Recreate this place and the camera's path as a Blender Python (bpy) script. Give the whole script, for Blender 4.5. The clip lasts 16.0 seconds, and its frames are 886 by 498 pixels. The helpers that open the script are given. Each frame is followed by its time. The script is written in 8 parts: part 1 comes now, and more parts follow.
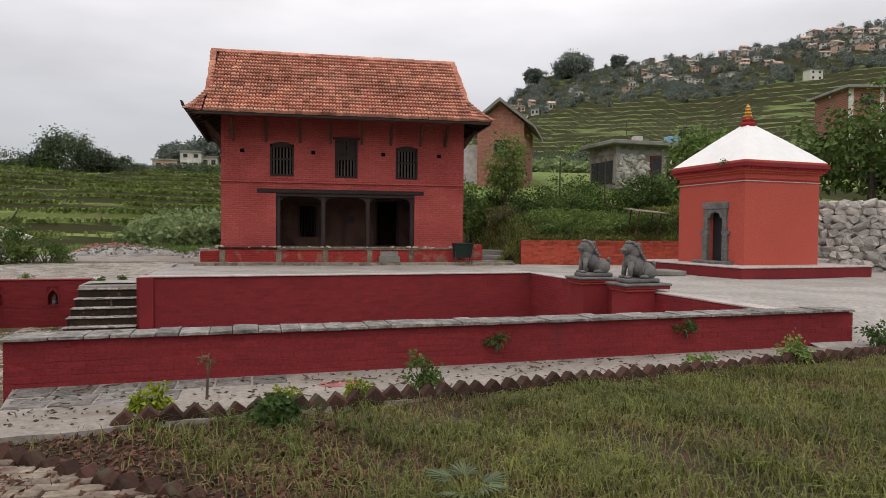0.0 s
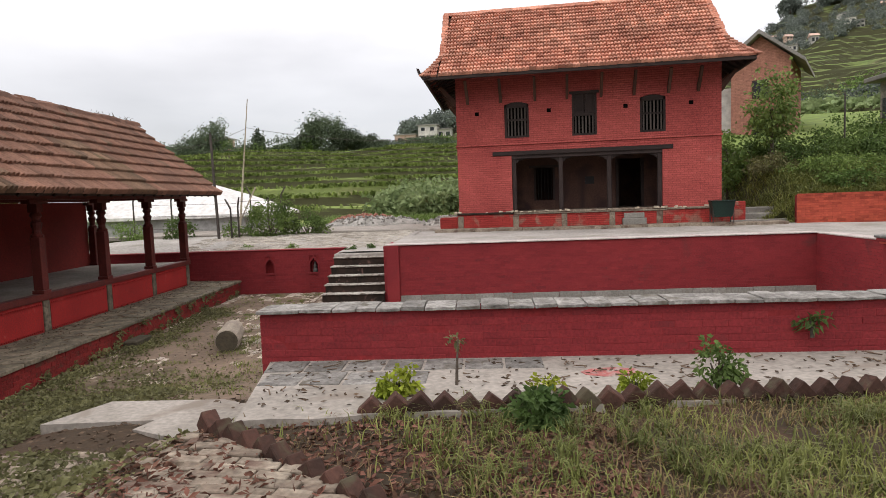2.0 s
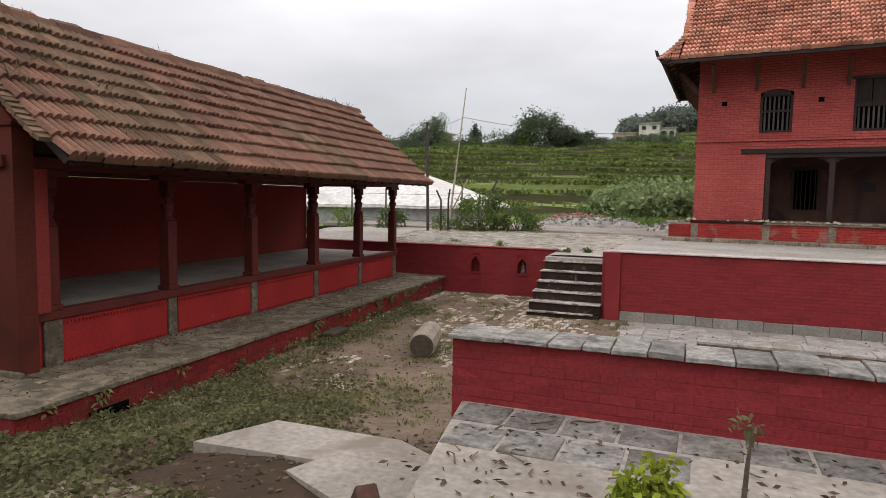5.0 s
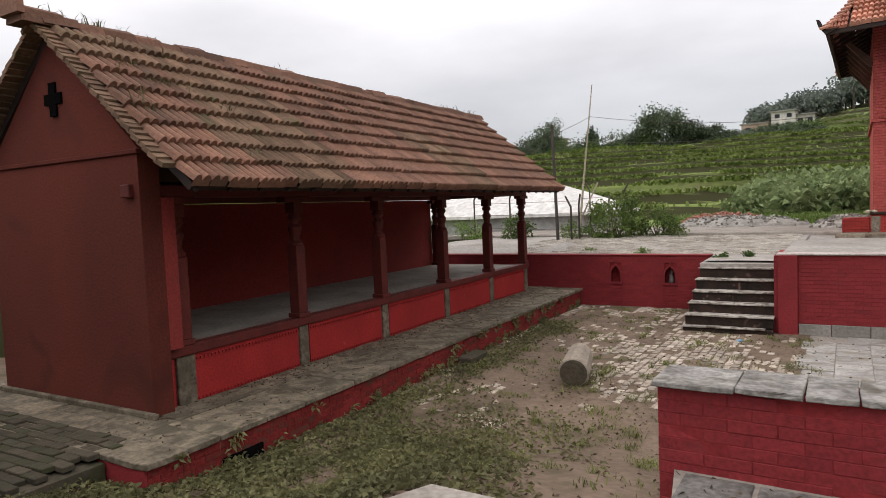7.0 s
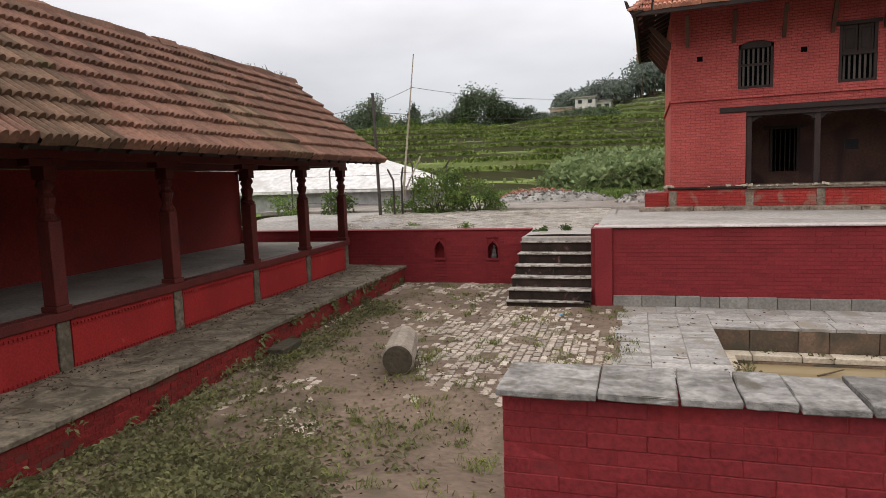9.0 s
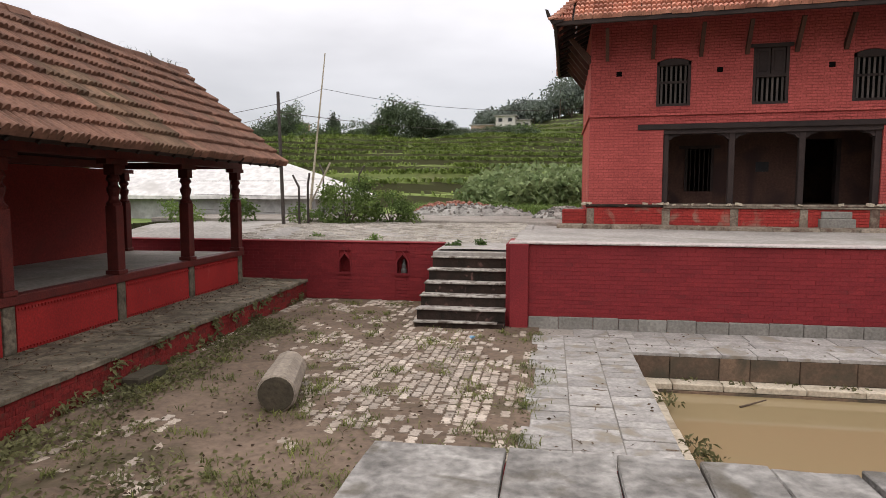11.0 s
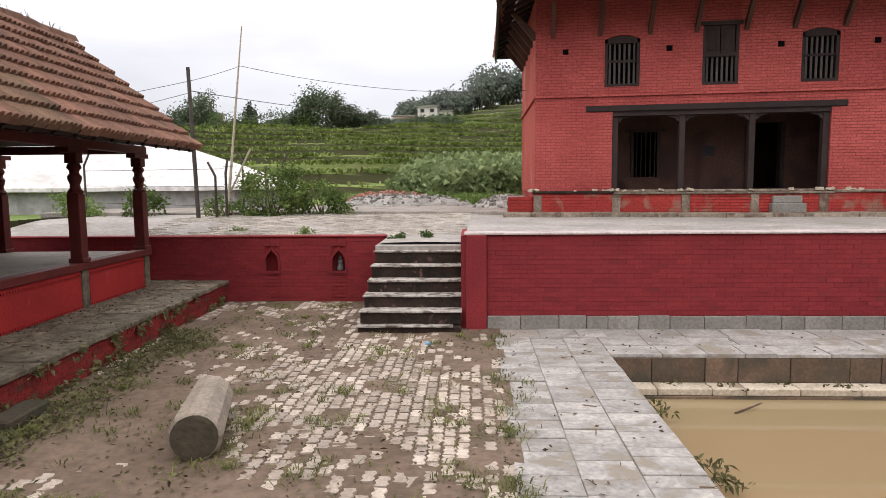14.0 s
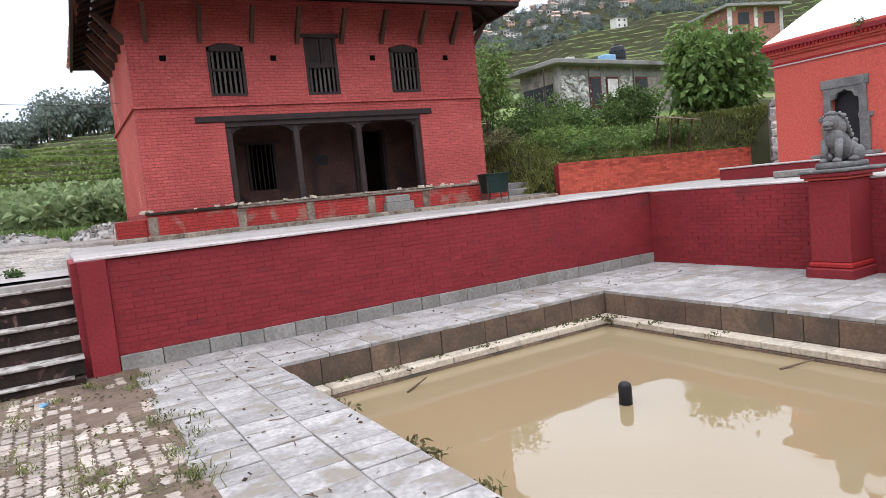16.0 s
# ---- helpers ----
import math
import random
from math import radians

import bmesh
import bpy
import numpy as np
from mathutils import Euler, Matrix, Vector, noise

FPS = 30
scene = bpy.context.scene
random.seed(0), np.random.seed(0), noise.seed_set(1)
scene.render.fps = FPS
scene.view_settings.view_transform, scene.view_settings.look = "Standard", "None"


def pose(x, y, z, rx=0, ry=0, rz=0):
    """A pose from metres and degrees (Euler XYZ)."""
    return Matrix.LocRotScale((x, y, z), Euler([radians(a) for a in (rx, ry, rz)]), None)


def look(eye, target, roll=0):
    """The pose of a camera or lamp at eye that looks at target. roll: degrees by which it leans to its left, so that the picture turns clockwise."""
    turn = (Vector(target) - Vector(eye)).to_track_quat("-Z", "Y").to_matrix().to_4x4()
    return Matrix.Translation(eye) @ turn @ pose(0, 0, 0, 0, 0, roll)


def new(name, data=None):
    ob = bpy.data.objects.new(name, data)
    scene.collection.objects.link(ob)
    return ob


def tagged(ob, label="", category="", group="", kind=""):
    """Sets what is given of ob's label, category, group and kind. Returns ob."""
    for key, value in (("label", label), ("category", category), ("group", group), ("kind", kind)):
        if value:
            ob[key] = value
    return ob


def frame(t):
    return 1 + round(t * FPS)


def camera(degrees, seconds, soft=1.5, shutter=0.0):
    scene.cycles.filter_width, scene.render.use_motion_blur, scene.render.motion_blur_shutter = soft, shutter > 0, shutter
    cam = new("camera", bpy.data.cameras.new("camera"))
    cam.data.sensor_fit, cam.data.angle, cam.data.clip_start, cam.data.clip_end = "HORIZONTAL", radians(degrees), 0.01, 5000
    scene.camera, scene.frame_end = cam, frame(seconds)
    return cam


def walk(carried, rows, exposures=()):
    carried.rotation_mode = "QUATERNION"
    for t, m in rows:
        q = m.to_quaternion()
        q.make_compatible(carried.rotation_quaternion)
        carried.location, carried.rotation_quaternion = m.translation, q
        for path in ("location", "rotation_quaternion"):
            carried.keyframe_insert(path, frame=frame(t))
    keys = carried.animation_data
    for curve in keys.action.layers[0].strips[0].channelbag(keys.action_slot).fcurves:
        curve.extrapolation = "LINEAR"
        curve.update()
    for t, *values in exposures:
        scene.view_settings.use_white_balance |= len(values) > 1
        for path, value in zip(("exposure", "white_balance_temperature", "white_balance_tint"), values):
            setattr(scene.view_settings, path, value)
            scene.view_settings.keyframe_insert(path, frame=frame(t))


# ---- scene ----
cam = camera(69.0, 16.0, soft=0.9)
PATH = [
    (0, (0.951, 0.323, 2.515), (1.323, 2.288, 2.458), 0.5),
    (0.5, (0.989, 0.631, 2.486), (1.231, 2.616, 2.441), 2.4),
    (1, (0.916, 0.890, 2.486), (1.083, 2.882, 2.430), 2.5),
    (1.5, (0.758, 1.202, 2.474), (0.844, 3.196, 2.343), 0.3),
    (2, (0.705, 1.476, 2.451), (0.371, 3.441, 2.293), -2.0),
    (2.5, (0.673, 1.770, 2.464), (0.216, 3.712, 2.323), -1.8),
    (3, (0.517, 2.001, 2.452), (-0.021, 3.926, 2.381), 0.5),
    (3.5, (0.438, 2.254, 2.449), (-0.267, 4.121, 2.324), -1.7),
    (4, (0.377, 2.531, 2.440), (-0.475, 4.336, 2.319), 1.1),
    (6.5, (-0.659, 3.584, 2.390), (-1.784, 5.228, 2.213), -3.1),
    (7, (-0.800, 3.725, 2.412), (-2.035, 5.294, 2.290), -2.4),
    (7.5, (-0.867, 3.988, 2.383), (-2.142, 5.528, 2.317), -0.8),
    (8, (-1.004, 4.179, 2.370), (-2.175, 5.795, 2.236), 0.5),
    (8.5, (-1.147, 4.400, 2.340), (-2.041, 6.178, 2.135), -1.7),
    (11, (-1.380, 5.699, 2.205), (-1.915, 7.618, 2.031), 0.1),
    (11.5, (-1.482, 6.034, 2.166), (-1.690, 8.018, 2.022), 4.8),
    (12, (-1.635, 6.248, 2.133), (-1.701, 8.239, 1.959), 1.1),
    (12.5, (-1.614, 6.571, 2.182), (-1.707, 8.559, 1.982), 1.3),
    (13, (-1.655, 6.709, 2.154), (-1.834, 8.691, 1.954), 0.0),
    (13.5, (-1.881, 6.795, 2.156), (-2.081, 8.781, 2.032), 0.7),
    (14, (-2.066, 6.898, 2.103), (-2.367, 8.865, 1.904), -0.5),
    (14.5, (-2.171, 7.166, 1.864), (-2.265, 9.152, 1.650), 2.4),
    (15, (-2.275, 7.251, 1.818), (-2.006, 9.227, 1.667), -1.3),
    (15.5, (-2.442, 7.338, 1.854), (-1.859, 9.237, 1.627), -3.0),
    (16, (-2.452, 7.509, 1.771), (-1.609, 9.314, 1.595), -5.7),
]
walk(cam, [(t, look(eye, target, roll)) for t, eye, target, roll in PATH],
     [(0.0, -0.75, 6680, 13), (0.5, -0.78, 6680, 13), (1.0, -0.54, 6680, 13), (1.5, -0.48, 6680, 13), (2.0, -0.30, 6680, 13), (2.5, -0.42, 6680, 13), (3.0, -0.54, 6680, 13), (4.0, -0.53, 6680, 13),
      (6.5, -0.50, 6680, 13), (7.0, -0.50, 6680, 13), (7.5, -0.58, 6680, 13), (8.5, -0.48, 6680, 13), (11.0, -0.42, 6680, 14), (12.5, -0.17, 6680, 14), (14.5, -0.14, 6560, 15), (15.0, -0.04, 6250, 15), (15.5, 0.06, 6100, 14), (16.0, 0.12, 5900, 14)])

# ---- light: bright overcast monsoon sky, brighter overhead ----
SUN_EL, SUN_AZ = 55.0, 200.0
world = bpy.data.worlds.new("overcast_sky")
scene.world = world
world.use_nodes = True
wt = world.node_tree
wt.nodes.clear()
w_out = wt.nodes.new("ShaderNodeOutputWorld")
w_bg = wt.nodes.new("ShaderNodeBackground")
w_sky = wt.nodes.new("ShaderNodeTexSky")
w_sky.sky_type = "NISHITA"
w_sky.sun_disc = False
w_sky.sun_elevation, w_sky.sun_rotation = radians(SUN_EL), radians(SUN_AZ)
w_co = wt.nodes.new("ShaderNodeTexCoord")
w_sep = wt.nodes.new("ShaderNodeSeparateXYZ")
w_map = wt.nodes.new("ShaderNodeMapping")
w_map.inputs["Scale"].default_value = (1.6, 1.6, 5.0)
w_noise = wt.nodes.new("ShaderNodeTexNoise")
w_noise.inputs["Scale"].default_value = 1.5
w_noise.inputs["Detail"].default_value = 5
w_grad = wt.nodes.new("ShaderNodeValToRGB")
w_grad.color_ramp.elements[0].position, w_grad.color_ramp.elements[0].color = 0.0, (0.58, 0.60, 0.63, 1)
w_grad.color_ramp.elements[1].position, w_grad.color_ramp.elements[1].color = 1.0, (2.3, 2.3, 2.32, 1)
for at_, col_ in ((0.10, (0.80, 0.82, 0.85, 1)), (0.26, (1.25, 1.25, 1.27, 1)), (0.42, (1.95, 1.95, 1.96, 1))):
    e_ = w_grad.color_ramp.elements.new(at_)
    e_.color = col_
w_cl = wt.nodes.new("ShaderNodeMapRange")
w_cl.inputs["From Min"].default_value, w_cl.inputs["From Max"].default_value = 0.3, 0.7
w_cl.inputs["To Min"].default_value, w_cl.inputs["To Max"].default_value = 0.80, 1.12
w_mul = wt.nodes.new("ShaderNodeMix")
w_mul.data_type, w_mul.blend_type = "RGBA", "MULTIPLY"
w_mul.inputs[0].default_value = 1.0
w_mix = wt.nodes.new("ShaderNodeMix")
w_mix.data_type, w_mix.blend_type = "RGBA", "ADD"
w_mix.inputs[0].default_value = 0.03
for a_, b_ in ((w_co.outputs["Generated"], w_sep.inputs[0]), (w_co.outputs["Generated"], w_map.inputs[0]), (w_map.outputs[0], w_noise.inputs["Vector"]),
               (w_sep.outputs["Z"], w_grad.inputs[0]), (w_noise.outputs["Fac"], w_cl.inputs[0]), (w_grad.outputs[0], w_mul.inputs[6]), (w_cl.outputs[0], w_mul.inputs[7]),
               (w_mul.outputs[2], w_mix.inputs[6]), (w_sky.outputs[0], w_mix.inputs[7]), (w_mix.outputs[2], w_bg.inputs[0]), (w_bg.outputs[0], w_out.inputs[0])):
    wt.links.new(a_, b_)
w_bg.inputs[1].default_value = 1.0
sun = new("sun", bpy.data.lights.new("sun", "SUN"))
sun.data.energy, sun.data.angle, sun.data.color = 0.8, radians(25), (1.0, 0.97, 0.92)
sun.matrix_world = look((0, 0, 30), (0 - 30 * math.cos(radians(SUN_EL)) * math.sin(radians(SUN_AZ)), -30 * math.cos(radians(SUN_EL)) * math.cos(radians(SUN_AZ)), 30 - 30 * math.sin(radians(SUN_EL))))

rng = random.Random(7)
nrg = np.random.default_rng(7)

# ---- materials ----


def surface(name, c1, c2, rough=0.85, coarse=1.2, fine=25.0, bump=0.25, tint=0.12, dirt=None, dirt_scale=0.7, dirt_at=0.55, metal=0.0, brick=None, axis="x", spec=0.16, world_co=False, grain=0.28, course=0.62):
    """Two tones mixed by coarse noise, fine grain, relief, a per-object tint; optional stains; optional brick courses (width, height)."""
    m = bpy.data.materials.new(name)
    m.use_nodes = True
    nt = m.node_tree
    N, L = nt.nodes.new, nt.links.new
    bs = nt.nodes["Principled BSDF"]
    bs.inputs["Roughness"].default_value, bs.inputs["Metallic"].default_value = rough, metal
    bs.inputs["Specular IOR Level"].default_value = spec
    info, co = N("ShaderNodeObjectInfo"), N("ShaderNodeTexCoord")
    geo = N("ShaderNodeNewGeometry")
    off = N("ShaderNodeVectorMath")
    off.operation = "MULTIPLY_ADD"
    off.inputs[1].default_value = (31.0, 17.0, 23.0)
    L(info.outputs["Random"], off.inputs[0])
    L((geo.outputs["Position"] if world_co else co.outputs["Object"]), off.inputs[2])
    vec = geo.outputs["Position"] if world_co else off.outputs[0]

    def noise_of(scale, detail=4.0, distort=0.0):
        n = N("ShaderNodeTexNoise")
        n.inputs["Scale"].default_value, n.inputs["Detail"].default_value, n.inputs["Distortion"].default_value = scale, detail, distort
        L(vec, n.inputs["Vector"])
        return n.outputs["Fac"]

    def ramp(fac, lo, hi, a, b):
        r = N("ShaderNodeMapRange")
        r.inputs["From Min"].default_value, r.inputs["From Max"].default_value = lo, hi
        r.inputs["To Min"].default_value, r.inputs["To Max"].default_value = a, b
        L(fac, r.inputs[0])
        return r.outputs[0]

    def mix(fac, a, b, mode="MIX"):
        x = N("ShaderNodeMix")
        x.data_type, x.blend_type = "RGBA", mode
        if isinstance(fac, float):
            x.inputs[0].default_value = fac
        else:
            L(fac, x.inputs[0])
        for s, v in ((6, a), (7, b)):
            if isinstance(v, tuple):
                x.inputs[s].default_value = (*v, 1)
            else:
                L(v, x.inputs[s])
        return x.outputs[2]

    n_c, n_f = noise_of(coarse, 5, 0.6), noise_of(fine, 6)
    col = mix(ramp(n_c, 0.35, 0.65, 0, 1), c1, c2)
    g = ramp(n_f, 0.25, 0.75, 1 - grain, 1 + grain)
    col = mix(1.0, col, g, "MULTIPLY")
    r_isl = N("ShaderNodeMath")
    r_isl.operation = "ADD"
    L(info.outputs["Random"], r_isl.inputs[0])
    L(geo.outputs["Random Per Island"], r_isl.inputs[1])
    t_ = ramp(r_isl.outputs[0], 0, 2, 1 - tint * 1.6, 1 + tint * 1.6)
    col = mix(1.0, col, t_, "MULTIPLY")
    height = n_f
    if dirt:
        d = ramp(noise_of(dirt_scale, 7, 0.8), dirt_at, dirt_at + 0.13, 0, 0.85)
        col = mix(d, col, dirt)
    if brick:
        sep, cmb, bt = N("ShaderNodeSeparateXYZ"), N("ShaderNodeCombineXYZ"), N("ShaderNodeTexBrick")
        L(co.outputs["Object"], sep.inputs[0])
        L(sep.outputs[0 if axis == "x" else 1], cmb.inputs[0])
        L(sep.outputs[2], cmb.inputs[1])
        L(cmb.outputs[0], bt.inputs["Vector"])
        bt.inputs["Scale"].default_value = 1.0
        bt.inputs["Brick Width"].default_value, bt.inputs["Row Height"].default_value = brick
        bt.inputs["Mortar Size"].default_value, bt.inputs["Mortar Smooth"].default_value = 0.007, 0.5
        bt.inputs["Color1"].default_value, bt.inputs["Color2"].default_value, bt.inputs["Mortar"].default_value = (0.85, 0.85, 0.85, 1), (1.12, 1.12, 1.12, 1), (0.45, 0.43, 0.43, 1)
        col = mix(course, col, bt.outputs["Color"], "MULTIPLY")
        h2 = N("ShaderNodeMath")
        h2.operation = "MULTIPLY_ADD"
        h2.inputs[1].default_value = -2.2
        L(bt.outputs["Fac"], h2.inputs[0])
        L(n_f, h2.inputs[2])
        height = h2.outputs[0]
    L(col, bs.inputs["Base Color"])
    b = N("ShaderNodeBump")
    b.inputs["Strength"].default_value, b.inputs["Distance"].default_value = bump, 0.02
    L(height, b.inputs["Height"])
    L(b.outputs[0], bs.inputs["Normal"])
    rr = ramp(n_f, 0.3, 0.7, max(0.05, rough - 0.12), min(1.0, rough + 0.1))
    L(rr, bs.inputs["Roughness"])
    return m


def leafy(name, c1, c2, rough=0.6, trans=0.25):
    m = surface(name, c1, c2, rough=rough, coarse=0.9, fine=6.0, bump=0.05, tint=0.38)
    nt = m.node_tree
    bs = nt.nodes["Principled BSDF"]
    out_ = [n for n in nt.nodes if n.type == "OUTPUT_MATERIAL"][0]
    tr, mx = nt.nodes.new("ShaderNodeBsdfTranslucent"), nt.nodes.new("ShaderNodeMixShader")
    src = bs.inputs["Base Color"].links[0].from_socket
    nt.links.new(src, tr.inputs[0])
    mx.inputs[0].default_value = trans
    nt.links.new(bs.outputs[0], mx.inputs[1])
    nt.links.new(tr.outputs[0], mx.inputs[2])
    nt.links.new(mx.outputs[0], out_.inputs[0])
    return m


M_TANK = surface("tank_red_paint", (0.225, 0.028, 0.031), (0.180, 0.022, 0.026), rough=0.72, coarse=0.9, fine=40, bump=0.3, tint=0.10, dirt=(0.12, 0.03, 0.03), dirt_scale=1.1, dirt_at=0.62)
M_PLBR = surface("dirty_plinth_brick", (0.20, 0.024, 0.022), (0.15, 0.020, 0.018), rough=0.85, coarse=2.5, fine=30, bump=0.7, tint=0.2, dirt=(0.085, 0.045, 0.030), dirt_scale=2.4, dirt_at=0.54, grain=0.4)
# near-black matte colour standing for the shade inside openings
M_HOLESHADE = surface("painted_hole_shade", (0.006, 0.005, 0.005), (0.004, 0.004, 0.004), rough=1.0, bump=0.0, spec=0.0)
M_TANKJ = surface("tank_red_joint", (0.22, 0.026, 0.028), (0.19, 0.022, 0.024), rough=0.9, bump=0.4)
M_HOUSE = surface("house_red_front", (0.42, 0.090, 0.078), (0.34, 0.066, 0.060), rough=0.85, coarse=0.6, fine=30, bump=0.7, tint=0.05, grain=0.34, dirt=(0.50, 0.17, 0.14), dirt_scale=0.9, dirt_at=0.66, brick=(0.23, 0.066))
M_HOUSE_Y = surface("house_red_side", (0.46, 0.10, 0.075), (0.38, 0.070, 0.055), rough=0.85, coarse=0.6, fine=30, bump=0.35, tint=0.05, dirt=(0.55, 0.30, 0.26), dirt_scale=0.8, dirt_at=0.62, brick=(0.23, 0.066), axis="y")
M_PLINTHRED = surface("plinth_red_paint", (0.36, 0.045, 0.036), (0.28, 0.034, 0.03), rough=0.8, fine=40, bump=0.7, tint=0.1, dirt=(0.30, 0.16, 0.12), dirt_scale=2.2, dirt_at=0.53, brick=(0.23, 0.066))
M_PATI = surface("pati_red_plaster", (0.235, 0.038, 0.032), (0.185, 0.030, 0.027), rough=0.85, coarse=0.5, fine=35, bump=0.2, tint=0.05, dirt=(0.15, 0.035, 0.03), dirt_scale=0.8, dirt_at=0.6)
M_BENCH = surface("bench_red_paint", (0.30, 0.024, 0.022), (0.24, 0.020, 0.019), rough=0.7, coarse=1.5, fine=40, bump=0.2, tint=0.08, dirt=(0.42, 0.10, 0.09), dirt_scale=3, dirt_at=0.64)
M_SHRINE = surface("shrine_red_paint", (0.47, 0.094, 0.068), (0.43, 0.084, 0.060), rough=0.8, coarse=0.7, fine=30, bump=0.1, tint=0.03)
M_WOODRED = surface("dark_red_wood", (0.105, 0.022, 0.018), (0.075, 0.018, 0.016), rough=0.55, coarse=4, fine=50, bump=0.2, tint=0.15)
M_WOOD = surface("dark_weathered_wood", (0.040, 0.028, 0.025), (0.028, 0.020, 0.019), rough=0.7, coarse=3, fine=45, bump=0.3, tint=0.2)
M_WOODBR = surface("brown_wood", (0.10, 0.05, 0.035), (0.07, 0.035, 0.027), rough=0.7, coarse=3, fine=45, bump=0.3, tint=0.2)
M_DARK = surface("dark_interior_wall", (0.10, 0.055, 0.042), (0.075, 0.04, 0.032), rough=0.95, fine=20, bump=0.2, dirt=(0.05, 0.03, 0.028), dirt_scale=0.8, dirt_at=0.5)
M_STONE = surface("pale_slab_stone", (0.375, 0.350, 0.322), (0.225, 0.214, 0.202), rough=0.8, coarse=2.6, fine=22, bump=0.7, tint=0.16, dirt=(0.25, 0.215, 0.165), dirt_scale=2.6, dirt_at=0.53)
M_COPING = surface("grey_coping_stone", (0.25, 0.236, 0.218), (0.125, 0.116, 0.106), rough=0.85, coarse=6, fine=30, bump=0.9, tint=0.3, dirt=(0.105, 0.09, 0.068), dirt_scale=5, dirt_at=0.56, grain=0.4)
M_STRIP = surface("grey_base_stone", (0.25, 0.235, 0.21), (0.185, 0.172, 0.152), rough=0.85, coarse=2, fine=25, bump=0.3, tint=0.1, dirt=(0.17, 0.15, 0.125), dirt_scale=1.5, dirt_at=0.6)
M_OLDST = surface("stained_old_stone", (0.27, 0.225, 0.175), (0.15, 0.115, 0.088), rough=0.9, coarse=4, fine=22, bump=0.9, tint=0.25, dirt=(0.10, 0.055, 0.042), dirt_scale=3.0, dirt_at=0.54, grain=0.4)
M_POOLST = surface("brown_pool_stone", (0.160, 0.108, 0.074), (0.100, 0.072, 0.052), rough=0.8, coarse=2, fine=25, bump=0.4, tint=0.2, dirt=(0.07, 0.062, 0.045), dirt_scale=1.5, dirt_at=0.5)
M_LEDGE = surface("pale_ledge_stone", (0.52, 0.45, 0.35), (0.42, 0.355, 0.27), rough=0.8, coarse=2, fine=25, bump=0.3, tint=0.1, dirt=(0.25, 0.20, 0.14), dirt_scale=2.0, dirt_at=0.58)
M_PLASTER = surface("pale_top_plaster", (0.50, 0.44, 0.41), (0.40, 0.34, 0.32), rough=0.9, coarse=2, fine=25, bump=0.3, tint=0.05, dirt=(0.30, 0.17, 0.15), dirt_scale=2, dirt_at=0.6)
M_PAVER = surface("white_paver", (0.43, 0.368, 0.308), (0.27, 0.220, 0.175), rough=0.85, coarse=2, fine=40, bump=0.3, tint=0.30, dirt=(0.15, 0.108, 0.076), dirt_scale=4.5, dirt_at=0.56)
M_PATHP = surface("pale_path_paver", (0.50, 0.455, 0.395), (0.35, 0.315, 0.268), rough=0.9, coarse=2, fine=35, bump=0.4, tint=0.24, dirt=(0.20, 0.165, 0.12), dirt_scale=2.0, dirt_at=0.60)
M_SOIL = surface("dried_mud", (0.182, 0.131, 0.096), (0.120, 0.086, 0.062), rough=0.95, coarse=0.8, fine=14, bump=0.45, tint=0.0, dirt=(0.075, 0.062, 0.036), dirt_scale=0.9, dirt_at=0.57)
M_PLAZA = surface("pale_plaza_paving", (0.37, 0.342, 0.312), (0.28, 0.26, 0.235), rough=0.9, coarse=0.7, fine=12, bump=0.35, tint=0.0, dirt=(0.22, 0.20, 0.16), dirt_scale=0.6, dirt_at=0.58)
M_CEMENT = surface("worn_cement", (0.315, 0.282, 0.248), (0.235, 0.210, 0.182), rough=0.9, coarse=1.2, fine=20, bump=0.25, tint=0.03, dirt=(0.20, 0.165, 0.135), dirt_scale=1.6, dirt_at=0.57)
M_APRON = surface("mossy_old_brick", (0.070, 0.057, 0.040), (0.044, 0.040, 0.028), rough=0.95, coarse=2, fine=20, bump=0.6, tint=0.3, dirt=(0.05, 0.05, 0.025), dirt_scale=2, dirt_at=0.52)
# browner plaster of the gable end, with its shade darkened into the colour
M_GABLE = surface("shaded_brown_red_plaster", (0.118, 0.026, 0.017), (0.088, 0.021, 0.015), rough=0.9, coarse=0.5, fine=35, bump=0.25, tint=0.04, dirt=(0.066, 0.018, 0.013), dirt_scale=0.8, dirt_at=0.58)
M_PLINTHTOP = surface("grey_flagstone", (0.172, 0.142, 0.104), (0.076, 0.064, 0.046), rough=0.85, coarse=4.5, fine=20, bump=0.9, grain=0.42, tint=0.28, dirt=(0.085, 0.075, 0.052), dirt_scale=2.2, dirt_at=0.54)
M_STEP = surface("dark_step", (0.044, 0.028, 0.022), (0.020, 0.016, 0.013), rough=0.95, coarse=3, fine=18, bump=0.7, tint=0.05, dirt=(0.27, 0.15, 0.13), dirt_scale=4, dirt_at=0.61)
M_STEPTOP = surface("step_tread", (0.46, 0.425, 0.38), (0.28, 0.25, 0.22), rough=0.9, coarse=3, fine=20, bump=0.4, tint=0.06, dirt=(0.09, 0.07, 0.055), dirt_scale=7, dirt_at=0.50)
M_TILE_H = surface("orange_clay_tile", (0.56, 0.275, 0.195), (0.36, 0.145, 0.100), rough=0.8, coarse=0.8, fine=30, bump=0.2, tint=0.34, dirt=(0.26, 0.12, 0.085), dirt_scale=1.4, dirt_at=0.60)
M_TILE_P = surface("weathered_clay_tile", (0.198, 0.102, 0.070), (0.120, 0.068, 0.050), rough=0.85, coarse=0.7, fine=25, bump=0.35, tint=0.30, dirt=(0.12, 0.085, 0.058), dirt_scale=0.9, dirt_at=0.60)
